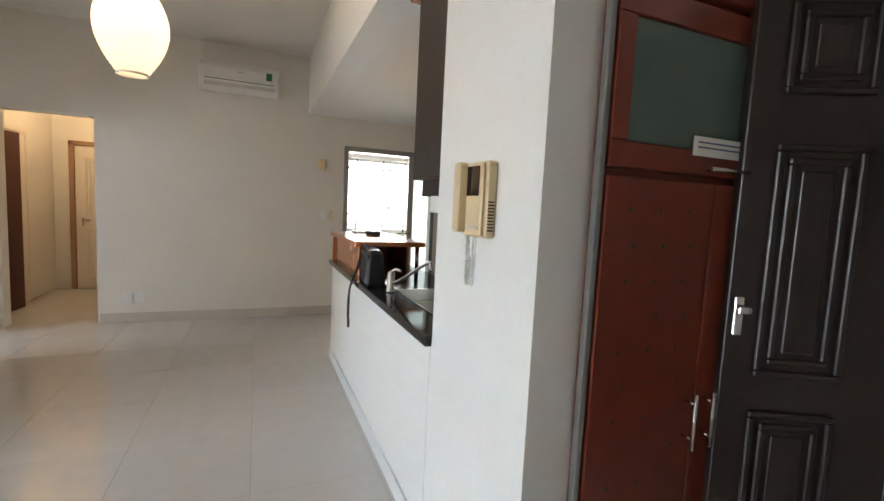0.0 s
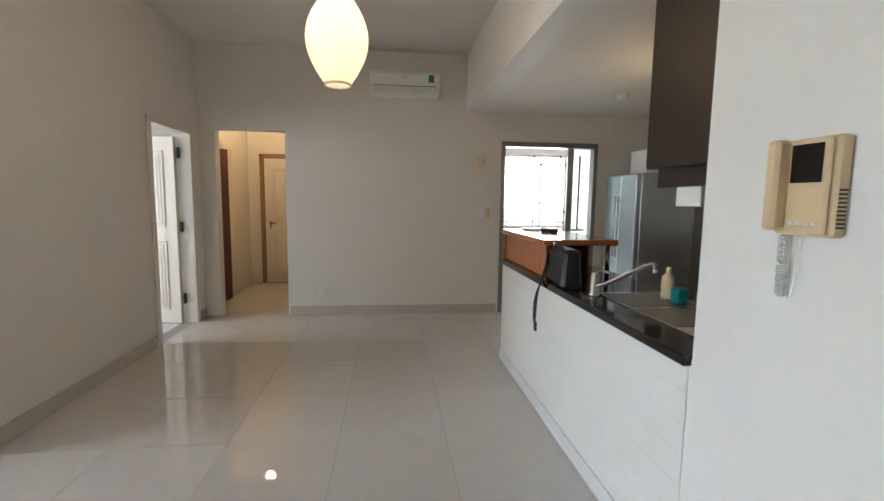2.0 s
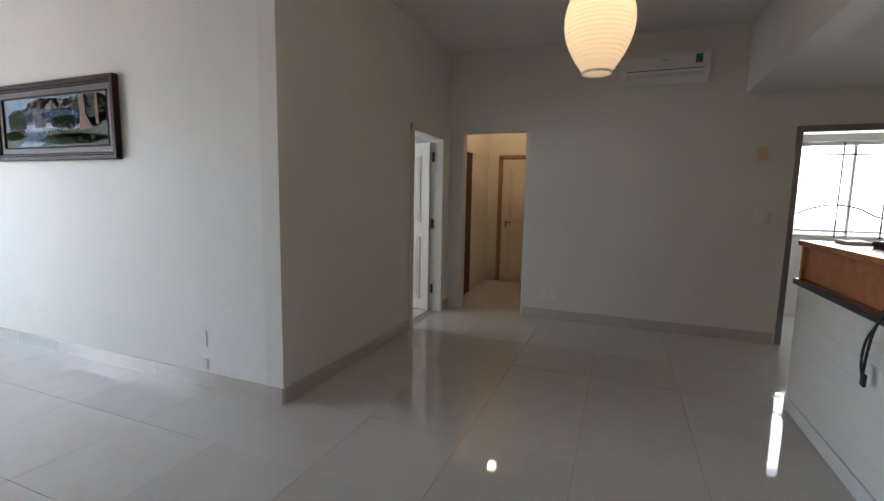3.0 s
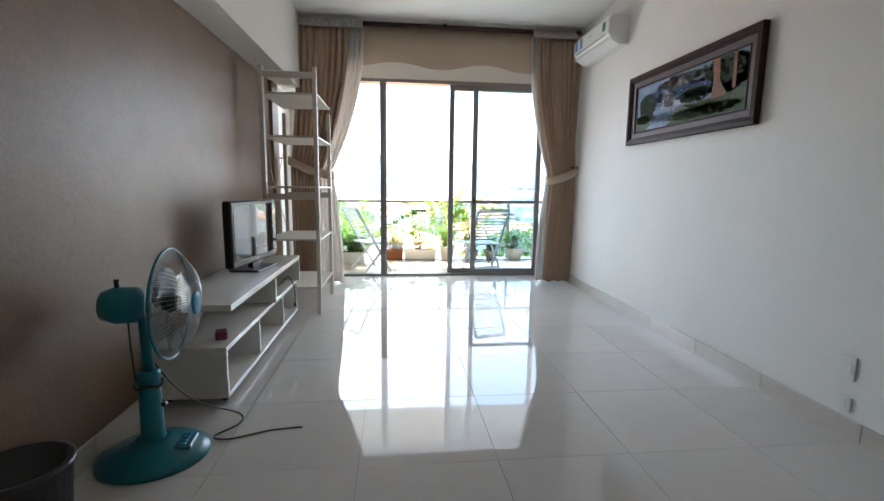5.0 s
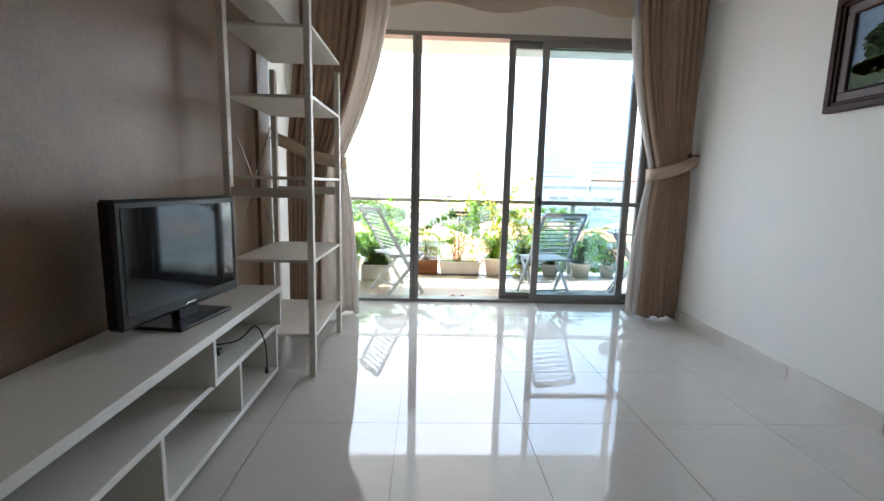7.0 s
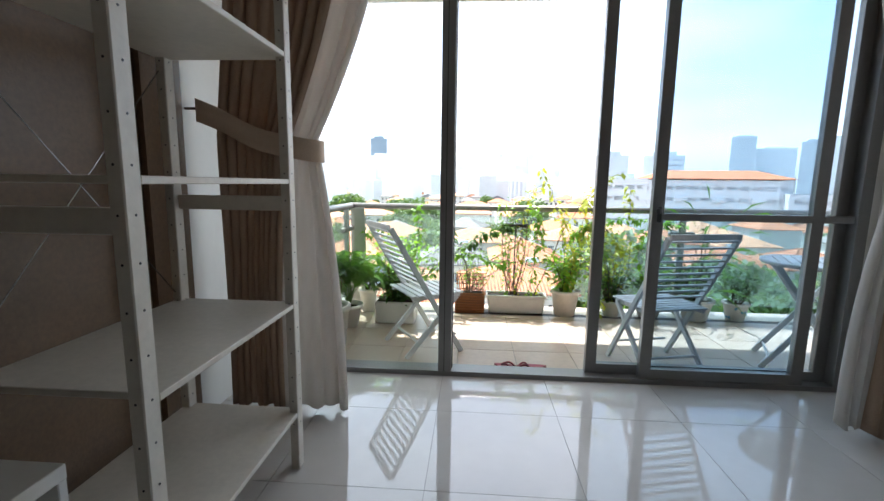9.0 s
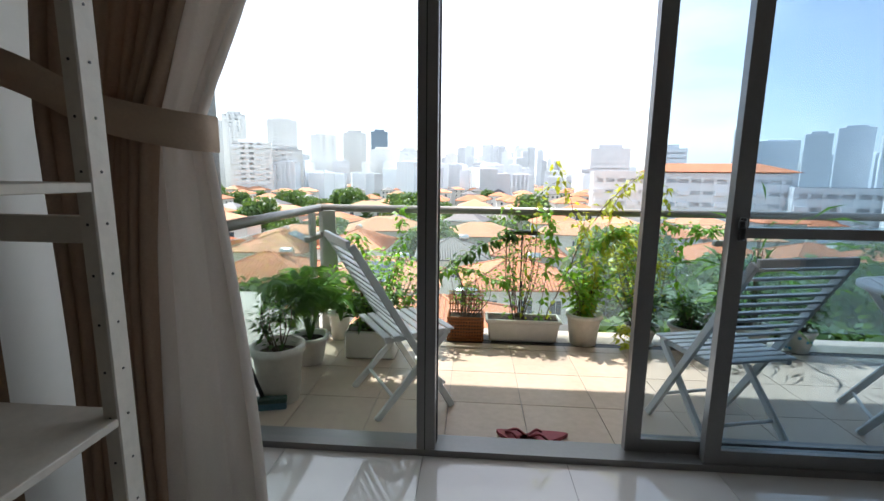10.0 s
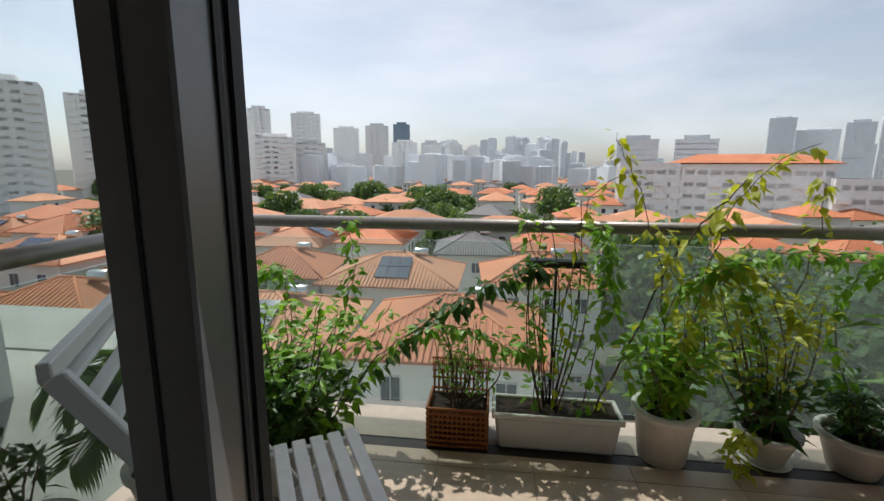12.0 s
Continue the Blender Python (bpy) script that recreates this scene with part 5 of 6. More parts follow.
def leaf_cards(bm, p, d, length, width, rnd, bend=0.3):
    """One pointed leaf at p growing along d, folded at its midrib."""
    d = d.normalized()
    side = d.cross(Vector((0, 0, 1)))
    if side.length < 0.1:
        side = Vector((1, 0, 0))
    side = (side.normalized() + Vector((0, 0, rnd.uniform(-0.7, 0.7)))).normalized()
    dn = Vector((0, 0, -bend * length))
    a = bm.verts.new(p)
    m1 = bm.verts.new(p + d * length * 0.5 + dn * 0.25)
    tip = bm.verts.new(p + d * length + dn)
    l = bm.verts.new(p + d * length * 0.42 + side * width * 0.5)
    r = bm.verts.new(p + d * length * 0.42 - side * width * 0.5)
    for tri in ((a, l, m1), (l, tip, m1), (a, m1, r), (m1, tip, r)):
        bm.faces.new(tri)


def shrub(parent, h, spread, stems, leaves, size, mat, seed, width=0.45, stem_mat=None, base=0.0, low=0.15, lean=(0, 0), centre=(0, 0), name="foliage"):
    """Wiry stems with leaves along them."""
    leaves, size = int(leaves * 2.1), size * 1.12
    rnd = random.Random(seed)
    sb, lb = bmesh.new(), bmesh.new()
    for s in range(stems):
        a = rnd.random() * 2 * math.pi
        r = spread * math.sqrt(rnd.random())
        hh = h * rnd.uniform(0.55, 1.0)
        root = Vector((centre[0] + r * 0.25 * math.cos(a), centre[1] + r * 0.25 * math.sin(a), base))
        top = Vector((centre[0] + lean[0] * hh + r * math.cos(a), centre[1] + lean[1] * hh + r * math.sin(a) * 0.7, base + hh))
        mid = root.lerp(top, 0.5) + Vector((rnd.uniform(-0.06, 0.06), rnd.uniform(-0.06, 0.06), 0.04))
        pts = curve_points([root, mid, top], 5)
        tube(pts, [0.0045 * (1 - 0.7 * i / len(pts)) for i in range(len(pts))], 4, bm=sb)
        for k in range(max(1, leaves // stems)):
            t = low + (1 - low) * rnd.random()
            i = min(len(pts) - 2, int(t * (len(pts) - 1)))
            p = pts[i].lerp(pts[i + 1], rnd.random())
            d = Vector((rnd.uniform(-1, 1), rnd.uniform(-1, 1), rnd.uniform(-0.2, 0.7))).normalized()
            off = p + d * rnd.random() * size * 1.2
            leaf_cards(lb, off, d, size * rnd.uniform(0.6, 1.25), size * width, rnd)
    part("stem_cluster", sb, stem_mat or M_STEM, parent, kind="stuff")
    part(name, lb, mat, parent, kind="stuff")


def vine(parent, ctrl, leaves, size, mat, seed, width=0.62, thick=0.003):
    """One long stem through the control points with leaves hanging from it in turn."""
    rnd = random.Random(seed)
    sb, lb = bmesh.new(), bmesh.new()
    pts = curve_points([Vector(c) for c in ctrl], 6)
    pts = [p + Vector((rnd.uniform(-1, 1), rnd.uniform(-1, 1), rnd.uniform(-1, 1))) * 0.012 for p in pts]
    tube(pts, [thick * (1 - 0.6 * i / len(pts)) for i in range(len(pts))], 5, bm=sb)
    for k in range(leaves):
        f = (k + rnd.random()) / leaves * (len(pts) - 1)
        i = min(int(f), len(pts) - 2)
        p = pts[i].lerp(pts[i + 1], f - i)
        d = Vector((rnd.uniform(-1, 1), rnd.uniform(-1, 0.6), rnd.uniform(-0.9, 0.35)))
        leaf_cards(lb, p + d.normalized() * rnd.uniform(0.01, 0.035), d, size * rnd.uniform(0.6, 1.2), size * width * rnd.uniform(0.8, 1.2), rnd, 0.35)
    part("stem", sb, M_STEM, parent)
    part("vine_foliage", lb, mat, parent, kind="stuff")


def palm(parent, h, fronds, seed, base):
    rnd = random.Random(seed)
    lb, sb = bmesh.new(), bmesh.new()
    for f in range(fronds):
        a = 2 * math.pi * f / fronds + rnd.uniform(-0.3, 0.3)
        reach, hh = h * rnd.uniform(0.35, 0.75), h * rnd.uniform(0.6, 1.0)
        pts = curve_points([(0, 0, base), (0.25 * reach * math.cos(a), 0.25 * reach * math.sin(a), base + hh * 0.7), (0.7 * reach * math.cos(a), 0.7 * reach * math.sin(a), base + hh), (reach * math.cos(a), reach * math.sin(a), base + hh * 0.85)], 7)
        tube(pts, 0.003, 4, bm=sb)
        for i in range(7, len(pts)):
            d = (pts[i] - pts[i - 1]).normalized()
            side = d.cross(Vector((0, 0, 1))).normalized()
            ln = 0.13 * math.sin(math.pi * (i - 5) / (len(pts) - 4)) + 0.03
            for sgn in (-1, 1):
                for q in (0, 0.5):
                    p = pts[i].lerp(pts[i - 1], q)
                    leaf_cards(lb, p, (side * sgn + d * 0.7 + Vector((0, 0, -0.15))), ln, 0.013, rnd, 0.25)
    part("stem_cluster", sb, L_PALM, parent, kind="stuff")
    part("frond_cluster", lb, L_PALM, parent, kind="stuff")


def pot(parent, r0, r1, h, mat=M_WPOT, name="pot"):
    b = lathe([(r0 * 0.6, 0.0), (r0, 0.004), (r0 + (r1 - r0) * 0.85, h * 0.86), (r1 + 0.008, h * 0.87), (r1 + 0.01, h), (r1 - 0.012, h), (r1 - 0.02, h * 0.8)], 28, close=False)
    part(name, b, mat, parent)
    part("soil", lathe([(0.001, h * 0.84), (r1 * 0.5, h * 0.86), (r1 - 0.014, h * 0.83)], 20, close=False), M_SOIL, parent)


BZ = -0.03


def plant(label, x, y, rot=0, name="potted_plant", z=BZ):
    return thing(name, label, "potted plant", "balcony plants", m=pose(x, y, z, 0, 0, rot))


p = plant("small shrub with slender stems in a large white pot", -0.455, 0.49)
pot(p, 0.105, 0.135, 0.32)
shrub(p, 0.30, 0.10, 9, 110, 0.042, L_DEEP, 1, base=0.27)
p = plant("feathery parlour palm in a white bowl pot", -0.465, 0.985)
pot(p, 0.08, 0.118, 0.19)
palm(p, 0.46, 30, 2, 0.14)
p = plant("small leafy plant in a tall pale pot by the rail corner", -0.40, 1.44)
pot(p, 0.06, 0.085, 0.22)
shrub(p, 0.35, 0.12, 6, 60, 0.06, L_FRESH, 3, base=0.2)
p = plant("bushy vine climbing from a white square planter", -0.09, 1.19)
part("planter", box(-0.17, 0.17, -0.12, 0.12, 0, 0.19, 0.01), M_TROUGH, p)
part("soil", box(-0.155, 0.155, -0.105, 0.105, 0.18, 0.194), M_SOIL, p)
shrub(p, 0.30, 0.24, 22, 480, 0.055, L_DEEP, 4, base=0.17, low=0.0)
shrub(p, 0.60, 0.36, 14, 150, 0.06, L_FRESH, 5, base=0.17, lean=(0.05, 0.15), name="vine_foliage")
vine(p, [(0.05, 0, 0.2), (0.10, 0.30, 0.5), (0.14, 0.42, 0.75), (0.13, 0.44, 1.0)], 102, 0.06, L_FRESH, 41)
vine(p, [(0.0, 0, 0.2), (-0.10, 0.28, 0.55), (-0.20, 0.38, 0.78), (-0.35, 0.40, 0.72)], 102, 0.06, L_FRESH, 42)
vine(p, [(0.12, 0, 0.2), (0.30, 0.25, 0.40), (0.52, 0.32, 0.58), (0.70, 0.34, 0.71), (0.88, 0.35, 0.80), (1.0, 0.36, 0.83)], 187, 0.065, L_DEEP, 43)
vine(p, [(0.14, 0, 0.2), (0.36, 0.2, 0.50), (0.60, 0.28, 0.57), (0.84, 0.3, 0.50), (0.95, 0.3, 0.49)], 136, 0.055, L_FRESH, 44)
for k in range(5):
    vine(p, [(-0.1 + 0.06 * k, 0, 0.2), (-0.16 + 0.1 * k, 0.12, 0.45), (-0.22 + 0.15 * k, 0.2, 0.66 + 0.03 * (k % 3))], 51, 0.05, L_FRESH, 45 + k)
p = plant("thin-stemmed plant in an orange woven rattan basket", 0.545, 1.565)
b = bmesh.new()
for i in range(13):
    x = -0.125 + i * 0.25 / 12
    for y, h in ((-0.095, 0.19), (0.095, 0.34)):
        bar((x, y, 0.0), (x + 0.012, y, h), 0.0035, 5, bm=b)
        bar((x + 0.012, y - 0.004, 0.0), (x, y - 0.004, h), 0.0035, 5, bm=b)
for i in range(9):
    y = -0.095 + i * 0.19 / 8
    for x in (-0.128, 0.140):
        bar((x, y, 0.0), (x, y + 0.01, 0.19), 0.0035, 5, bm=b)
        bar((x, y + 0.01, 0.0), (x, y, 0.19), 0.0035, 5, bm=b)
part("weave", b, M_BASKET, p, kind="stuff")
b = bmesh.new()
for i in range(8):
    z = 0.012 + i * 0.025
    box(-0.133, 0.145, -0.105, -0.094, z - 0.005, z + 0.005, 0.002, bm=b)
    box(-0.133, 0.145, 0.094, 0.105, z - 0.005, z + 0.005, 0.002, bm=b)
    for x in (-0.133, 0.134):
        box(x, x + 0.011, -0.094, 0.094, z - 0.005, z + 0.005, 0.002, bm=b)
for z in (0.24, 0.275, 0.31, 0.34):
    box(-0.133, 0.145, 0.094, 0.102, z - 0.004, z + 0.004, 0.002, bm=b)
part("basket", b, M_BASKET, p)
part("liner", box(-0.118, 0.13, -0.088, 0.088, 0.004, 0.165, 0.01), M_BLACK, p)
part("soil", box(-0.108, 0.12, -0.08, 0.08, 0.166, 0.172, 0.002), M_SOIL, p)
shrub(p, 0.48, 0.20, 14, 150, 0.035, L_FRESH, 6, base=0.14, low=0.3)
p = plant("long white plastic trough with bare stems and climbing leaves", 0.985, 1.575)
b = box(-0.27, 0.27, -0.085, 0.085, 0.0, 0.155, 0.012)
for v in b.verts:
    k = 0.93 + 0.07 * v.co.z / 0.155
    v.co.x *= k
    v.co.y *= k
part("trough", b, M_TROUGH, p)
b = box(-0.282, 0.282, -0.095, -0.078, 0.150, 0.175, 0.004)
box(-0.282, 0.282, 0.078, 0.095, 0.150, 0.175, 0.004, bm=b)
box(-0.282, -0.265, -0.078, 0.078, 0.150, 0.175, 0.004, bm=b)
box(0.265, 0.282, -0.078, 0.078, 0.150, 0.175, 0.004, bm=b)
part("rim", b, M_TROUGH, p)
part("soil", box(-0.264, 0.264, -0.077, 0.077, 0.153, 0.160), M_SOIL, p)
shrub(p, 1.05, 0.20, 12, 130, 0.05, L_FRESH, 7, base=0.15, low=0.25, lean=(0, 0.05), centre=(-0.04, 0))
vine(p, [(0.10, 0, 0.15), (0.18, 0.02, 0.6), (0.16, 0.03, 0.98), (0.19, 0.0, 0.84), (0.22, -0.02, 0.62)], 153, 0.055, L_FRESH, 51)
vine(p, [(0.16, 0, 0.15), (0.44, 0.05, 0.80), (0.62, 0.06, 1.08), (0.76, 0.05, 1.24)], 68, 0.06, L_YELLOW, 52, thick=0.005)
vine(p, [(0.0, 0, 0.15), (0.03, 0.04, 0.7), (0.10, 0.04, 1.1), (0.24, 0.04, 1.22)], 57, 0.05, L_YELLOW, 53)
vine(p, [(-0.1, 0, 0.15), (-0.08, 0.04, 0.7), (-0.16, 0.04, 1.02)], 57, 0.045, L_FRESH, 54)
part("bird_feeder", box(-0.13, 0.13, -0.05, 0.05, 0.80, 0.83, 0.006), M_DARKSTRIP, p, "small dark wooden tray on the plant pole", m=pose(-0.02, 0.10, 0))
part("pole", bar((-0.02, 0.05, 0.10), (-0.02, 0.05, 0.82), 0.006), M_BLACK, p)
p = plant("dense broad-leaved shrub in a rough white clay pot", 1.435, 1.525)
pot(p, 0.095, 0.125, 0.24)
shrub(p, 0.42, 0.20, 16, 190, 0.065, L_FRESH, 9, base=0.2, width=0.45)
vine(p, [(0, 0, 0.2), (-0.05, 0.05, 0.75), (-0.16, 0.06, 1.15), (-0.27, 0.06, 1.36)], 68, 0.05, L_YELLOW, 61)
vine(p, [(0, 0, 0.2), (0.12, 0.05, 0.8), (0.24, 0.06, 1.15), (0.48, 0.06, 1.34)], 78, 0.055, L_YELLOW, 62)
vine(p, [(0, 0, 0.2), (0.02, 0.08, 0.7), (0.30, 0.10, 0.86), (0.62, 0.10, 0.90), (0.95, 0.10, 0.88)], 204, 0.055, L_FRESH, 63)
vine(p, [(0, 0, 0.2), (0.10, 0.06, 0.55), (0.22, 0.08, 0.84), (0.42, 0.05, 0.74), (0.50, 0.0, 0.58)], 153, 0.055, L_YELLOW, 64)
vine(p, [(0, 0, 0.2), (0.04, -0.05, 0.45), (0.0, -0.03, 0.72), (-0.06, 0.05, 1.0)], 102, 0.05, L_YELLOW, 65)
p = plant("leafy plant with yellowing leaves in a white bowl with a saucer", 1.87, 1.56)
pot(p, 0.07, 0.115, 0.15)
part("saucer", lathe([(0.08, -0.0), (0.10, 0.012), (0.095, 0.012), (0.07, 0.004)], 22), M_WPOT, p)
shrub(p, 0.24, 0.15, 12, 110, 0.07, L_DEEP, 11, base=0.12)
shrub(p, 0.85, 0.26, 14, 260, 0.048, L_YELLOW, 12, base=0.12, lean=(-0.05, 0.1), low=0.3, name="yellow_foliage")
vine(p, [(-0.05, -0.02, 0.14), (-0.15, -0.08, 0.16), (-0.17, -0.10, 0.08), (-0.13, -0.12, 0.02)], 51, 0.06, L_YELLOW, 71)
vine(p, [(0, 0, 0.14), (0.05, 0.06, 0.6), (0.14, 0.08, 1.0), (0.1, 0.08, 1.22)], 68, 0.05, L_YELLOW, 72)
vine(p, [(0, 0, 0.14), (-0.1, 0.04, 0.6), (-0.22, 0.06, 0.86), (-0.35, 0.04, 0.72)], 119, 0.055, L_FRESH, 73)
p = plant("bushy dark shrub in a round white pot", 2.20, 1.54)
pot(p, 0.085, 0.135, 0.17)
shrub(p, 0.22, 0.21, 18, 330, 0.042, L_DEEP, 13, base=0.14, low=0.0)
vine(p, [(0, 0, 0.15), (-0.1, 0.08, 0.6), (0.02, 0.10, 0.84), (0.3, 0.1, 0.86)], 119, 0.055, L_FRESH, 81)
p = plant("tall grassy plant in a blotched clay pot", 2.60, 1.50)
pot(p, 0.10, 0.145, 0.20)
shrub(p, 0.8, 0.22, 9, 30, 0.24, L_PALM, 15, base=0.16, width=0.07)
shrub(p, 0.30, 0.2, 12, 160, 0.05, L_DEEP, 16, base=0.16, name="low_foliage")
p = plant("small plant in a white pot painted with blue dots", 2.97, 1.53)
pot(p, 0.075, 0.105, 0.17)
b = bmesh.new()
for i in range(14):
    a, z = i * 2.4, 0.035 + (i % 4) * 0.03
    rr = 0.076 + 0.03 * z / 0.17
    lathe([(0.012, 0.0), (0.010, 0.003)], 8, bm=b, m=pose(rr * math.cos(a), rr * math.sin(a), z, 90, 0, math.degrees(a) + 90))
part("painted_dots", b, M_TEALB, p, kind="stuff")
shrub(p, 0.35, 0.16, 12, 160, 0.05, L_DEEP, 17, base=0.14)

# ---- folding garden chairs and table ----


def folding_chair(label, m):
    """Slatted folding chair; it faces local -y, its seat 0.42 m above the ground."""
    t = thing("folding_chair", label, "chair", "white folding chairs", m)
    for x in (-0.23, 0.23):
        part("back_leg", bar((x, -0.20, 0.0), (x, 0.34, 0.91), 0.01, flat=(0.022, 0.036)), M_CHAIR, t)
        part("front_leg", bar((x * 0.89, 0.22, 0.0), (x * 0.89, -0.17, 0.41), 0.01, flat=(0.022, 0.034)), M_CHAIR, t)
    seat = part("seat_frame", join(box(-0.202, -0.180, -0.20, 0.17, 0.40, 0.425, 0.003), box(0.180, 0.202, -0.20, 0.17, 0.40, 0.425, 0.003)), M_CHAIR, t)
    for i in range(8):
        part("seat_slat", box(-0.215, 0.215, -0.215 + i * 0.051, -0.177 + i * 0.051, 0.425, 0.438, 0.003), M_CHAIR, seat)
    back = part("back_rail", bar((-0.23, 0.352, 0.915), (0.23, 0.352, 0.915), 0.01, flat=(0.02, 0.035)), M_CHAIR, t)
    for i in range(10):
        z = 0.50 + i * 0.043
        yy = -0.188 + 0.54 * z / 0.91
        part("back_slat", bar((-0.22, yy, z), (0.22, yy, z), 0.01, flat=(0.026, 0.011)), M_CHAIR, back)
    for z, yy in ((0.10, 0.125), (0.12, -0.17)):
        part("stretcher", bar((-0.19, yy, z), (0.19, yy, z), 0.009, 8), M_CHAIR, t)
    return t


folding_chair("white slatted folding garden chair beside the potted palm", pose(0.21, 0.60, BZ, 0, 0, 121))
folding_chair("white slatted folding garden chair turned towards the railing", pose(1.82, 0.39, BZ, 0, 0, 194))
tb = thing("folding_table", "round white slatted folding garden table with crossed legs", "table", m=pose(2.82, 0.47, BZ, 0, 0, 65))
top = part("table_rim", lathe([(0.29, 0.70), (0.30, 0.705), (0.30, 0.725), (0.27, 0.725), (0.27, 0.70)], 36, close=False), M_CHAIR, tb)
for i in range(9):
    yv = -0.24 + i * 0.06
    half = math.sqrt(max(0.0, 0.275 ** 2 - yv ** 2))
    part("top_slat", box(-half, half, yv - 0.025, yv + 0.025, 0.712, 0.724, 0.002), M_CHAIR, top)
for x in (-0.2, 0.2):
    part("leg", bar((x, -0.25, 0), (x, 0.22, 0.705), 0.01, flat=(0.02, 0.034)), M_CHAIR, tb)
    part("leg", bar((x * 0.88, 0.25, 0), (x * 0.88, -0.22, 0.705), 0.01, flat=(0.02, 0.034)), M_CHAIR, tb)
part("stretcher", bar((-0.2, 0.2, 0.075), (0.2, 0.2, 0.075), 0.009), M_CHAIR, tb)

# ---- slippers and broom ----
M_PINK = material("dusty_pink_rubber", (0.30, 0.045, 0.06), 0.6, grain=0.1, scale=60)
for x, a in ((0.84, 62), (0.95, 105)):
    t = thing("flip_flop", "dusty pink rubber flip-flop on the balcony tiles", "slipper", "pair of flip-flops", m=pose(x, 0.20 + (x - 0.84) * 0.2, BZ + 0.001, 0, 0, a))
    b = bmesh.new()
    outline = [(0.036 * math.sin(math.pi * (k / 14)) ** 0.6 * (1 + 0.25 * math.sin(k / 14 * math.pi * 1.3 - 0.9)), -0.125 + 0.25 * k / 14) for k in range(15)]
    ring = [(x1, y1) for x1, y1 in outline] + [(-x1, y1) for x1, y1 in reversed(outline[1:-1])]
    low_, up_ = [b.verts.new((p1, q1, 0)) for p1, q1 in ring], [b.verts.new((p1, q1, 0.018)) for p1, q1 in ring]
    b.faces.new(low_[::-1])
    b.faces.new(up_)
    for k in range(len(ring)):
        b.faces.new((low_[k], low_[(k + 1) % len(ring)], up_[(k + 1) % len(ring)], up_[k]))
    part("sole", b, M_PINK, t)
    part("strap", tube(curve_points([(-0.036, -0.01, 0.012), (-0.02, 0.03, 0.04), (0, 0.075, 0.022), (0.02, 0.03, 0.04), (0.036, -0.01, 0.012)], 6), 0.006, 6), M_PINK, t)
br = thing("broom", "dark green broom leaning against the door frame", "broom")
part("stick", bar((-0.50, 0.38, 0.03), (-0.66, 0.16, 0.92), 0.011), M_BLACK, br)
part("head", box(-0.13, 0.13, -0.02, 0.02, 0.0, 0.035, 0.006), material("dark_green_plastic", (0.012, 0.045, 0.03), 0.5), br, m=pose(-0.50, 0.36, BZ + 0.035, 0, 0, 15))
part("bristles", box(-0.125, 0.125, -0.015, 0.015, 0.0, 0.036), material("dull_blue_bristle", (0.05, 0.12, 0.16), 0.9, grain=0.3), br, m=pose(-0.50, 0.36, BZ, 0, 0, 15))

# ---- the town below ----
GZ = -19.0
M_GROUND = material("dusty_town_ground", (0.11, 0.115, 0.085), 0.9, grain=0.3, scale=0.4, spots=0.2)
M_TOWNW = material("cream_house_render", (0.72, 0.69, 0.64), 0.8, grain=0.06, scale=2, spots=0.1, spread=0.12)
M_ROOFS = [material("orange_clay_roof", (0.48, 0.17, 0.075), 0.75, grain=0.14, scale=3, spots=0.15, spread=0.12),
           material("faded_salmon_roof", (0.50, 0.23, 0.12), 0.75, grain=0.14, scale=3, spots=0.15, spread=0.12),
           material("grey_slate_roof", (0.13, 0.12, 0.12), 0.6, grain=0.14, scale=3, spots=0.1, spread=0.12)]
M_TOWNWIN = material("dark_window_glass", (0.05, 0.065, 0.08), 0.15, grain=0.2)
M_SOLAR = material("blue_solar_panel", (0.035, 0.05, 0.085), 0.12, grain=0.1)
M_TOWER = material("white_tower_render", (0.84, 0.84, 0.82), 0.8, grain=0.05, scale=0.4, spread=0.08)
M_TOWERG = material("blue_grey_tower_glass", (0.085, 0.11, 0.15), 0.5, grain=0.05, scale=0.4, spread=0.1)
ground = structure("ground", box(-2500, 2500, -60, 3500, GZ - 0.5, GZ), M_GROUND, "distant town ground between houses and trees")
structure("building_facade", box(-14, 20, -12.9, -0.02, GZ, -0.4), M_WHITE)


def hip_roof(w, d, over, h):
    """A tiled hip roof with thickness; w along x."""
    b = bmesh.new()
    w, d = w / 2 + over, d / 2 + over
    e = [b.verts.new(p) for p in ((-w, -d, 0), (w, -d, 0), (w, d, 0), (-w, d, 0))]
    u = [b.verts.new((p.co.x, p.co.y, 0.16)) for p in e]
    k = max(w - d, 0.3)
    a, c = b.verts.new((-k, 0, h)), b.verts.new((k, 0, h))
    b.faces.new(e[::-1])
    for i in range(4):
        b.faces.new((e[i], e[(i + 1) % 4], u[(i + 1) % 4], u[i]))
    b.faces.new((u[0], u[1], c, a))
    b.faces.new((u[1], u[2], c))
    b.faces.new((u[2], u[3], a, c))
    b.faces.new((u[3], u[0], a))
    return b


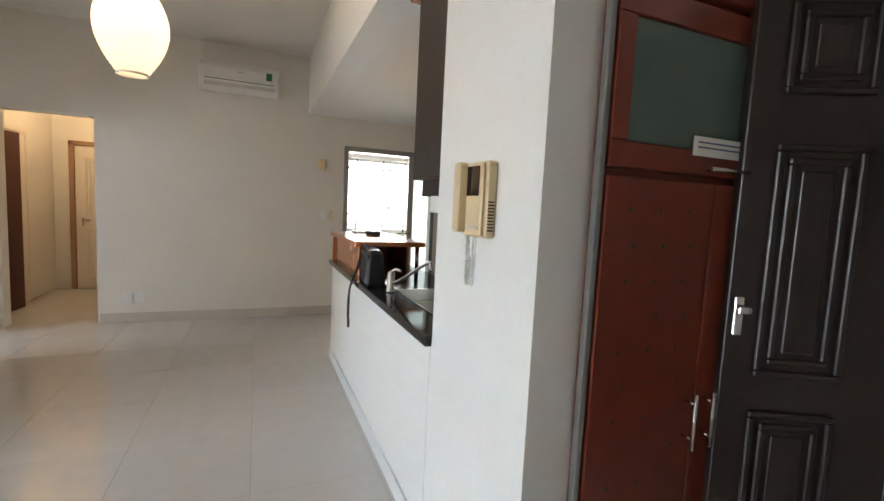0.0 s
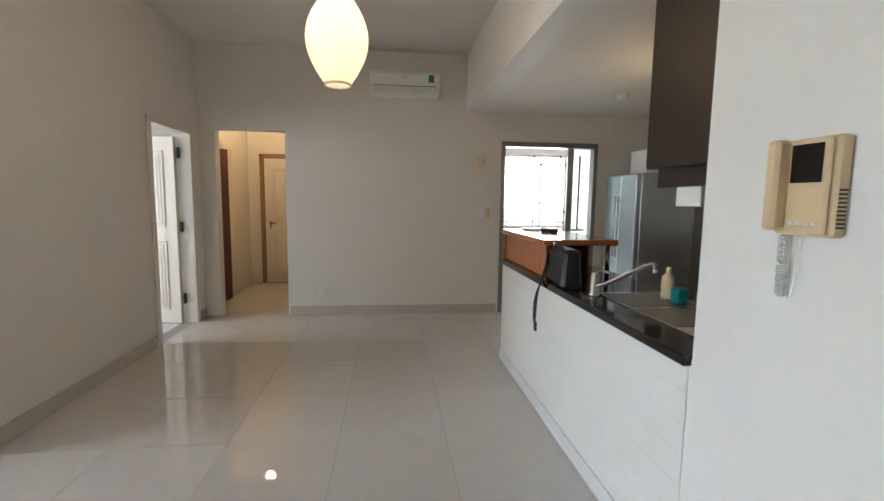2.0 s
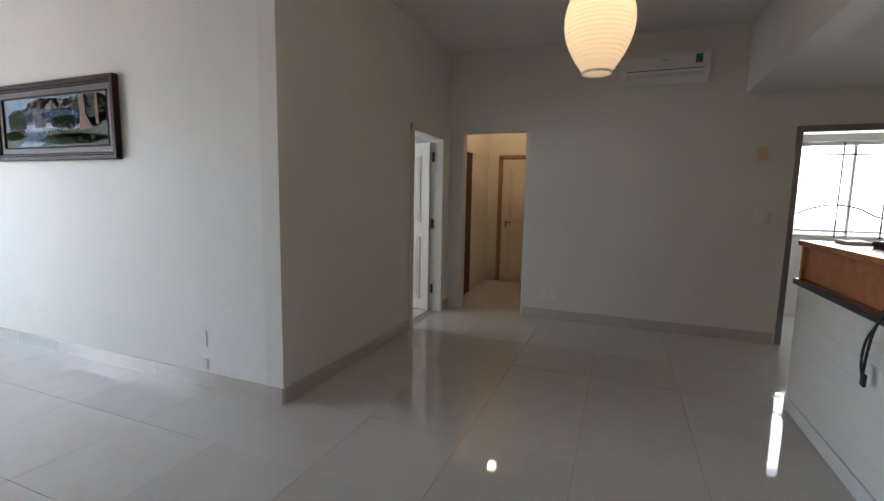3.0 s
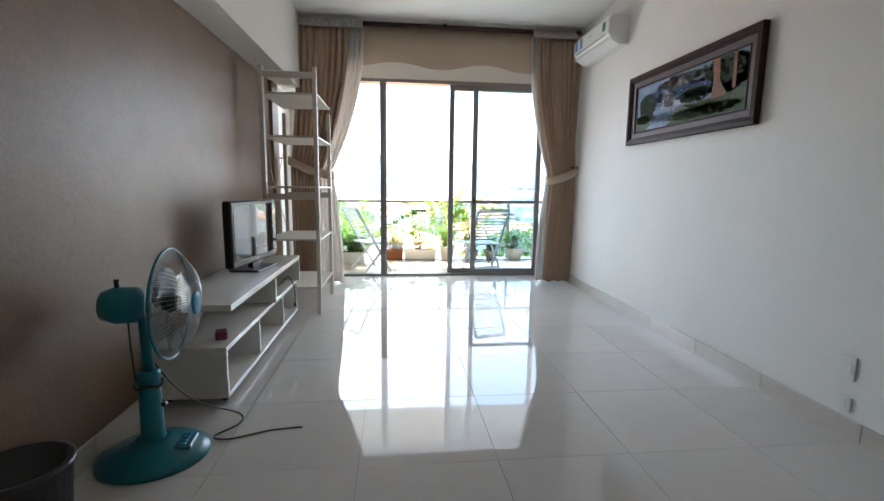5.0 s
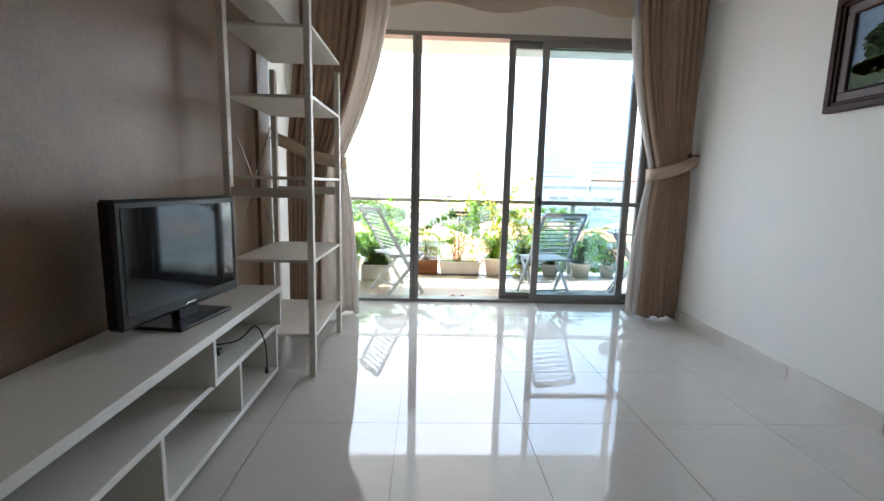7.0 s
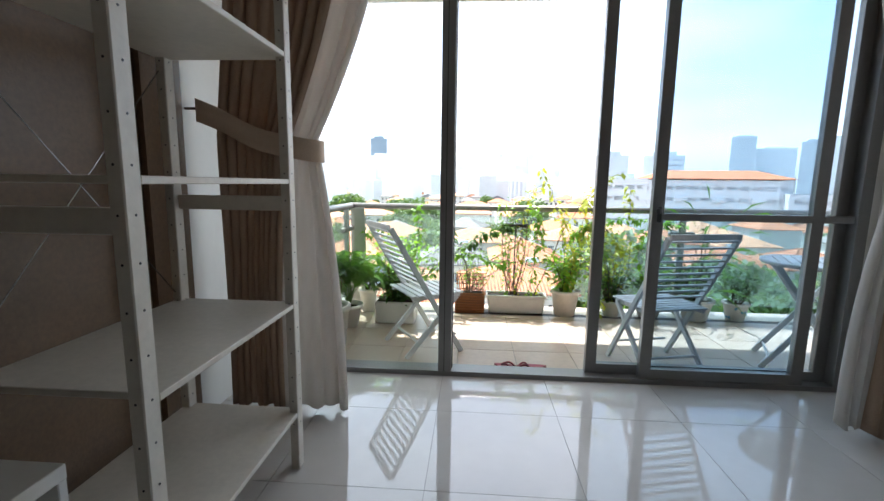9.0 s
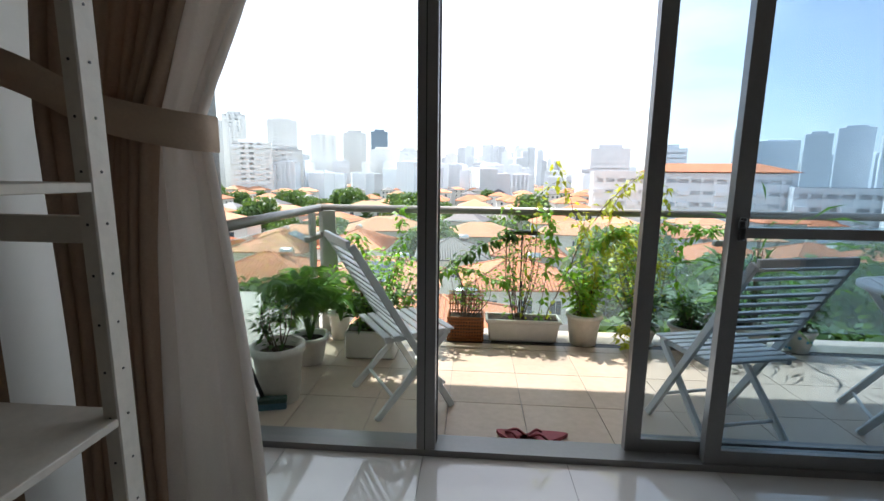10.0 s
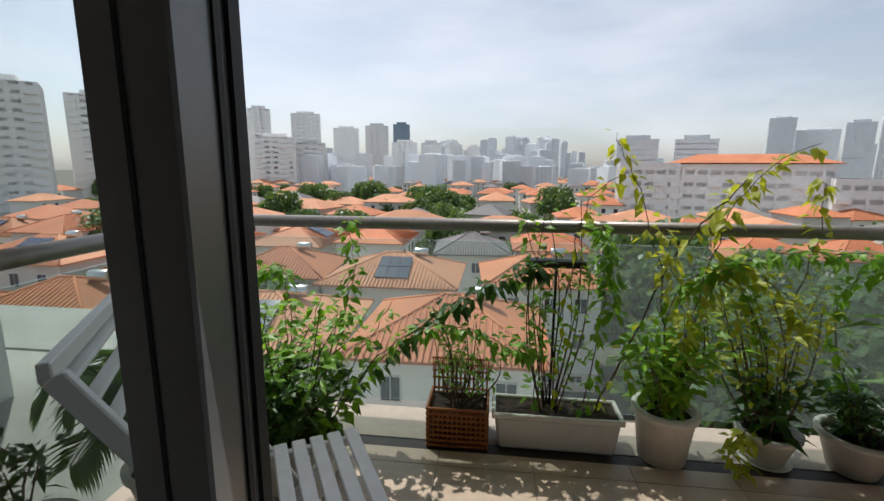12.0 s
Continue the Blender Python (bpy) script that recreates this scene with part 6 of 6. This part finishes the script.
def roof_ribs(w, d, over, h, rib):
    """The raised hips and tile rows of a hip roof."""
    b = bmesh.new()
    w, d = w / 2 + over, d / 2 + over
    k = max(w - d, 0.3)
    u = [Vector(p) for p in ((-w, -d, 0.16), (w, -d, 0.16), (w, d, 0.16), (-w, d, 0.16))]
    a, c = Vector((-k, 0, h)), Vector((k, 0, h))
    for p, q in ((u[0], a), (u[1], c), (u[2], c), (u[3], a), (a, c)):
        bar(p, q, 0.11, 5, bm=b)
    n = int(2 * w / rib)
    for i in range(n):
        x = -w + (i + 0.5) * 2 * w / n
        t = min(1.0, (w - abs(x)) / max(w - k, 0.01))
        bar((x, -d, 0.2), (x, -d + d * t, 0.16 + (h - 0.16) * t + 0.03), 0.05, 4, bm=b)
    return b


def house(label, w, d, storeys, roof, detail, solar=False):
    t = thing("house", label, "house", "town houses")
    h = storeys * 3.3
    part("wall", box(-w / 2, w / 2, -d / 2, d / 2, 0, h), M_TOWNW, t)
    r = part("roof", hip_roof(w, d, 0.6, 2.3), roof, t, m=pose(0, 0, h))
    if detail:
        part("tile_rows", roof_ribs(w, d, 0.6, 2.3, 0.33), roof, r, kind="stuff")
    if detail:
        for s in range(storeys):
            for x in (-w * 0.28, w * 0.05, w * 0.32):
                wn_ = part("window", box(x - 0.6, x + 0.6, -d / 2 - 0.06, -d / 2 + 0.02, s * 3.3 + 0.9, s * 3.3 + 2.4), M_TOWNW, t)
                part("pane", join(box(x - 0.5, x - 0.03, -d / 2 - 0.08, -d / 2 - 0.05, s * 3.3 + 1.0, s * 3.3 + 2.3), box(x + 0.03, x + 0.5, -d / 2 - 0.08, -d / 2 - 0.05, s * 3.3 + 1.0, s * 3.3 + 2.3)), M_TOWNWIN, wn_)
        part("balcony", box(-w * 0.42, -w * 0.1, -d / 2 - 1.1, -d / 2, 3.2, 4.1, 0.02), M_TOWNW, t)
        part("porch", box(w * 0.15, w * 0.45, -d / 2 - 2.2, -d / 2, 2.6, 2.9), M_TOWNW, t)
        tank = part("water_tank", lathe([(0.4, -0.7), (0.45, -0.6), (0.45, 0.6), (0.4, 0.7)], 14, m=pose(w * 0.2, 0.4, h + 2.3, 0, 90, 0)), M_STEEL, t)
    else:
        b = bmesh.new()
        for s in range(storeys):
            for x in (-w * 0.3, 0.0, w * 0.3):
                box(x - 0.55, x + 0.55, -d / 2 - 0.05, -d / 2 + 0.02, s * 3.3 + 1.0, s * 3.3 + 2.3, bm=b)
        part("window_row", b, M_TOWNWIN, t, kind="stuff")
    if solar:
        for i in range(6):
            part("solar_panel", box(-1.0 + (i % 3) * 1.05 - 0.5, -1.0 + (i % 3) * 1.05 + 0.5, -0.02 + (i // 3) * 1.7 - 0.8, -0.02 + (i // 3) * 1.7 + 0.8, 0, 0.08), M_SOLAR, r, m=pose(0.3, -d * 0.36, 1.05, 24, 0, 0))
    return t


near_kinds = [house("cream three-storey town house with an orange hip roof", 10, 9, 3, M_ROOFS[0], True),
              house("cream town house with a salmon roof and solar panels", 12, 10, 3, M_ROOFS[1], True, True),
              house("white town house with a grey slate roof", 9, 10, 3, M_ROOFS[2], True)]
far_kinds = [house("distant cream town house with an orange hip roof", 11, 9, 3, M_ROOFS[0], False),
             house("distant pale town house with a salmon hip roof", 14, 10, 3, M_ROOFS[1], False),
             house("distant white town house with a grey roof", 9, 8, 3, M_ROOFS[2], False)]
rnd = random.Random(5)
used_near, used_far = [False] * 3, [False] * 3


def put(kinds, used, k, m):
    """Puts a house of kind k at the pose m: the first one itself, then copies."""
    if used[k]:
        return copy_thing(kinds[k], m)
    used[k] = True
    kinds[k].matrix_basis = m
    return kinds[k]


NEAR_ROWS = [(27, 13.5, (0, 1, 0, 0, 1, 0)), (44, 13.0, (1, 0, 1, 0, 0, 1, 0)), (62, 12.5, (0, 1, 0, 2, 0, 1, 0, 0))]
for row, (dist, step, pattern) in enumerate(NEAR_ROWS):
    n = 4 + row * 2
    for i in range(-n - 2, n + 1):
        k = pattern[(i + 20) % len(pattern)]
        if row < 2 and i * step > 10:
            continue
        x = i * step + row * 5 + rnd.uniform(-1, 1) - 1
        put(near_kinds, used_near, k, pose(x, dist + rnd.uniform(-1.5, 1.5), GZ + rnd.uniform(-0.6, 0.8), 0, 0, rnd.choice((0, 0, 90, 4))))
for row in range(10):
    dist = 82 + row * 24 + row * row * 3
    n = int(min(dist * 1.1, 190) / 17)
    for i in range(-n, n + 1):
        if rnd.random() < 0.16 or (60 < i * 17 < 130 and 120 < dist < 175):
            continue
        k = rnd.choice((0, 0, 1, 1, 2))
        put(far_kinds, used_far, k, pose(i * 17 + rnd.uniform(-4, 4), dist + rnd.uniform(-5, 5), GZ + rnd.uniform(-1.5, 1.0), 0, 0, rnd.choice((0, 0, 12, 90, -15))))

# trees
M_CROWN = [leaf_material("dark_tree_foliage", (0.085, 0.15, 0.05)), leaf_material("olive_tree_foliage", (0.10, 0.14, 0.04))]


def tree(label, h, r, mat, seed, clumps=15):
    t = thing("tree", label, "tree", "town trees")
    q = random.Random(seed)
    b = bar((0, 0, 0), (0, 0, h * 0.55), 0.28, 8, r2=0.14)
    for _ in range(6):
        a = q.random() * 2 * math.pi
        bar((0, 0, h * q.uniform(0.35, 0.5)), (r * 0.55 * math.cos(a), r * 0.55 * math.sin(a), h * q.uniform(0.65, 0.85)), 0.11, 5, r2=0.04, bm=b)
    part("trunk", b, M_STEM, t)
    verts, faces = [], []
    for _ in range(clumps):
        a, e = q.random() * 2 * math.pi, q.uniform(-0.35, 1.0)
        c = Vector((r * 0.68 * math.cos(a) * math.cos(e), r * 0.68 * math.sin(a) * math.cos(e), h * 0.66 + h * 0.27 * math.sin(e)))
        cr_ = r * q.uniform(0.28, 0.5)
        for _ in range(95):
            v = Vector((q.gauss(0, 1), q.gauss(0, 1), q.gauss(0, 0.8))).normalized() * cr_ * q.uniform(0.75, 1.08)
            p_ = c + v
            s = q.uniform(0.30, 0.62)
            n_ = (v.normalized() + Vector((q.uniform(-1, 1), q.uniform(-1, 1), q.uniform(-0.5, 1)))).normalized()
            u_ = n_.orthogonal().normalized() * s
            w_ = n_.cross(u_)
            i0 = len(verts)
            verts += [p_ - u_, p_ + w_ * 0.7, p_ + u_, p_ - w_ * 0.7]
            faces.append((i0, i0 + 1, i0 + 2, i0 + 3))
    me = bpy.data.meshes.new("crown")
    me.from_pydata(verts, [], faces)
    me.materials.append(mat)
    ob = new("crown", me)
    ob.parent = t
    tagged(ob, kind="stuff")
    return t


trees = [tree("broad dark green street tree among the houses", 12, 5.0, M_CROWN[0], 1, 26), tree("olive green rounded tree among the houses", 10, 4.0, M_CROWN[1], 2, 20), tree("tall dark tree behind the houses", 15, 5.5, M_CROWN[0], 3, 28)]
spots_ = [(-62, 100, 2), (-52, 112, 2), (-38, 150, 0), (-20, 95, 1), (-6, 72, 0), (2, 78, 1), (22, 58, 0), (26, 66, 2), (32, 72, 0), (15, 90, 1), (40, 88, 0), (48, 60, 0), (60, 70, 0), (-75, 88, 0), (-45, 60, 0), (-20, 36, 0),
          (26, 36, 0), (33, 40, 0), (38, 33, 2), (30, 28, 0), (44, 46, 0), (-34, 32, 2), (52, 40, 0), (20, 20, 1), (6, 120, 1), (-10, 135, 0)]
for _ in range(22):
    spots_.append((rnd.uniform(12, 52), rnd.uniform(22, 56), rnd.choice((0, 1, 2))))
for _ in range(40):
    dd = rnd.uniform(90, 210)
    spots_.append((rnd.uniform(-0.62, -0.02) * dd, dd, rnd.choice((0, 1, 2))))
for _ in range(105):
    dd = rnd.uniform(50, 330)
    spots_.append((rnd.uniform(-1.0, 1.0) * dd, dd, rnd.choice((0, 1, 2))))
used_tree = [False] * 3
for x, y_, k in spots_:
    if 12 < math.degrees(math.atan2(x, y_)) < 30 and y_ > 50:
        continue
    s = rnd.uniform(0.7, 1.05)
    put(trees, used_tree, k, pose(x, y_, GZ, 0, 0, rnd.uniform(0, 360))).scale = (s, s, s)


def block(name, label, w, d, h, storey, wall, glass, bays, balcony=True, roof=None, crown=True, slab=0.42, pier=0.20):
    """A tall building with its storeys: slabs, bays and recessed windows."""
    t = thing(name, label, "building")
    part("wall", box(-w / 2 + 0.5, w / 2 - 0.5, -d / 2 + 0.5, d / 2 - 0.5, 0, h), glass, t)
    verts, faces = [], []

    def add(x0, x1, y0, y1, z0, z1):
        i = len(verts)
        verts.extend([(x0, y0, z0), (x1, y0, z0), (x1, y1, z0), (x0, y1, z0), (x0, y0, z1), (x1, y0, z1), (x1, y1, z1), (x0, y1, z1)])
        faces.extend([(i, i + 3, i + 2, i + 1), (i + 4, i + 5, i + 6, i + 7), (i, i + 1, i + 5, i + 4), (i + 1, i + 2, i + 6, i + 5), (i + 2, i + 3, i + 7, i + 6), (i + 3, i, i + 4, i + 7)])
    n = int(h / storey)
    for s in range(n + 1):
        z = min(s * storey, h - 0.8)
        add(-w / 2, w / 2, -d / 2, d / 2, z, z + storey * slab)
        if balcony and 0 < s < n:
            for q_ in range(0, bays, 3):
                x = -w / 2 + (q_ + 0.5) * w / bays
                add(x - w / bays * 0.45, x + w / bays * 0.45, -d / 2 - 1.2, -d / 2, z, z + storey * 0.38)
    for q_ in range(bays + 1):
        x = -w / 2 + q_ * w / bays
        hw = pier * w / bays if q_ not in (0, bays) else 0.35 * w / bays
        add(max(-w / 2, x - hw), min(w / 2, x + hw), -d / 2 - 0.15, d / 2 + 0.15, 0, h)
    db = max(2, int(d / (w / bays)))
    for q_ in range(db + 1):
        yv = -d / 2 + q_ * d / db
        add(-w / 2 - 0.15, w / 2 + 0.15, max(-d / 2, yv - 0.16 * d / db), min(d / 2, yv + 0.16 * d / db), 0, h)
    if crown:
        add(-w * 0.3, w * 0.3, -d * 0.3, d * 0.3, h, h + 2.6)
    me = bpy.data.meshes.new("facade")
    me.from_pydata(verts, [], faces)
    me.materials.append(wall)
    ob = new("facade", me)
    ob.parent = t
    tagged(ob, kind="stuff")
    if roof:
        part("roof", hip_roof(w, d, 0.8, 2.6), roof, t, m=pose(0, 0, h + 0.2))
    return t


def aim(az, dist):
    """A place on the town ground at an azimuth from the balcony, degrees clockwise from straight ahead."""
    return 0.7 + dist * math.sin(radians(az)), -1 + dist * math.cos(radians(az))


M_DARKG = material("dark_grey_facade_recess", (0.07, 0.075, 0.08), 0.4, grain=0.3, scale=0.8)
# Aerial haze is put into these paler, bluer colours for the far blocks.
M_HAZEW = material("hazed_far_render", (0.88, 0.90, 0.92), 0.9, grain=0.04, scale=0.2, spread=0.06)
M_HAZEG = material("hazed_far_glass", (0.22, 0.28, 0.34), 0.6, grain=0.04, scale=0.2, spread=0.06)
for az, dist, w, h, bays, roofed, label in ((26.6, 150, 37, 22.0, 12, True, "white six-storey apartment block with an orange roof and balconies"),
                                     (17.2, 146, 15, 22.3, 5, False, "flat-roofed white apartment wing with balconies"),
                                     (38.0, 150, 24, 18.6, 8, False, "low white apartment block with roof terraces"),
                                     (47.0, 128, 26, 22.0, 8, True, "white apartment block with a short orange roof")):
    x, y_ = aim(az, dist)
    block("apartment_building", label, w, 14, h, 3.2, M_TOWER, M_DARKG, bays, roof=M_ROOFS[0] if roofed else None, crown=False, slab=0.36, pier=0.12).matrix_basis = pose(x, y_, GZ, 0, 0, -az * 0.6)
TOWERS = ((-55, -47.2, 7.8, 240, 2), (-45.8, -39.8, 7.2, 280, 2), (-41.5, -36.4, 3.4, 230, 2), (-39.3, -35.9, 7.4, 380, 2), (-36.3, -33.3, 5.4, 400, 2),
          (-35.2, -32.5, 6.9, 430, 2), (-32.5, -29.7, 6.2, 440, 2), (-29.7, -27.2, 6.9, 470, 2), (-29.1, -24.5, 3.9, 330, 2), (-24.6, -21.1, 3.4, 340, 2),
          (-25.0, -21.6, 6.5, 460, 2), (-20.2, -17.1, 5.0, 480, 2), (-16.4, -13.5, 5.4, 500, 2), (-13.0, -10.9, 5.6, 540, 3), (-13.2, -9.9, 3.5, 430, 2),
          (-9.6, -7.0, 3.5, 440, 2), (-6.6, -4.4, 3.3, 460, 2), (-3.8, -2.2, 3.0, 500, 2), (13.8, 18.3, 3.9, 330, 0), (19.8, 24.1, 3.8, 330, 0),
          (28.2, 30.5, 5.4, 620, 1), (30.4, 33.9, 4.1, 640, 1), (34.1, 36.3, 4.7, 620, 1), (36.5, 39.2, 5.1, 640, 1), (39.6, 43.5, 4.4, 620, 1))
for az0, az1, rise, dist, kind in TOWERS:
    az = (az0 + az1) / 2
    x, y_ = aim(az, dist)
    w, h = 1.9 * dist * math.tan(radians((az1 - az0) / 2)), dist * math.tan(radians(rise)) + 20.2
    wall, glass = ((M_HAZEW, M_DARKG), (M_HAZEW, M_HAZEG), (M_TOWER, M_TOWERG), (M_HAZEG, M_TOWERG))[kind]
    block("tower_block", ("blue-grey office block with a pale frame", "pale white apartment tower with a fine window grid", "white residential tower with stacked balconies", "blue glass tower")[kind] + " in the distance",
          w, w * 0.55, h - 2.6, 3.3, wall, glass, max(4, int(w / (4.2 if kind == 2 else 3))), balcony=kind == 2, slab=0.22 if kind == 0 else 0.40, pier=0.06 if kind == 0 else 0.20).matrix_basis = pose(x, y_, GZ, 0, 0, -az * 0.85)
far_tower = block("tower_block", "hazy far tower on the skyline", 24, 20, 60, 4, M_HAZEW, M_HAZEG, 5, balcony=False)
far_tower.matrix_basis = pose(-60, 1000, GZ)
for i in range(190):
    near = i >= 90
    az = rnd.uniform(-28, 14) if near else (rnd.uniform(-8, 8) if i < 45 else rnd.uniform(-60, 45))
    dist = rnd.uniform(330, 700) if near else rnd.uniform(900, 1700)
    rise = rnd.choice((0.25, 0.4, 0.6, 0.9, 1.3, 1.8)) + rnd.uniform(-0.15, 0.15) if near else rnd.uniform(2.2, 4.1) if abs(az) < 8 else rnd.uniform(1.2, 2.6)
    x, y_ = aim(az, dist)
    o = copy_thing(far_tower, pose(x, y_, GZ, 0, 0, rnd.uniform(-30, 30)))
    o.scale = (rnd.uniform(0.3, 0.8) if near else rnd.uniform(0.5, 1.1), 0.6, (dist * math.tan(radians(rise)) + 20) / 62.6)

# ---- floor tiles: pieces of the floor, last ----
def tile_field(parent, name, x_lines, y_lines, inside, z, mat, gap=0.0012, thick=0.006):
    """Tiles between grid lines where inside(x, y) holds; alike tiles share one mesh."""
    made = {}
    for x0, x1 in zip(x_lines, x_lines[1:]):
        for y0, y1 in zip(y_lines, y_lines[1:]):
            if not inside((x0 + x1) / 2, (y0 + y1) / 2):
                continue
            key = (round(x1 - x0, 3), round(y1 - y0, 3))
            if key not in made:
                made[key] = mesh_of(name, box(-key[0] / 2 + gap, key[0] / 2 - gap, -key[1] / 2 + gap, key[1] / 2 - gap, -thick, 0))
                made[key].materials.append(mat)
            ob = new(name, made[key])
            ob.parent = parent
            ob.location = ((x0 + x1) / 2, (y0 + y1) / 2, z)


G = 0.615
xs = [-0.755] + [0.40 + G * i for i in range(-1, 13)]
ys = [-2.275 + G * i for i in range(-13, 4)] + [0.0]
tile_field(floor, "floor_tile", xs, ys, lambda x, y: (x < XR or y < YC + 0.2) and (x < XA or (y > -6.0 and y < -4.5) or (y < -7.9)), 0.0, M_TILE)
tile_field(bfloor, "balcony_tile", [-0.72 + 0.4 * i for i in range(11)], [0.145 + 0.4 * i for i in range(4)] + [1.448], lambda x, y: True, BZ, M_BTILE, gap=0.002)
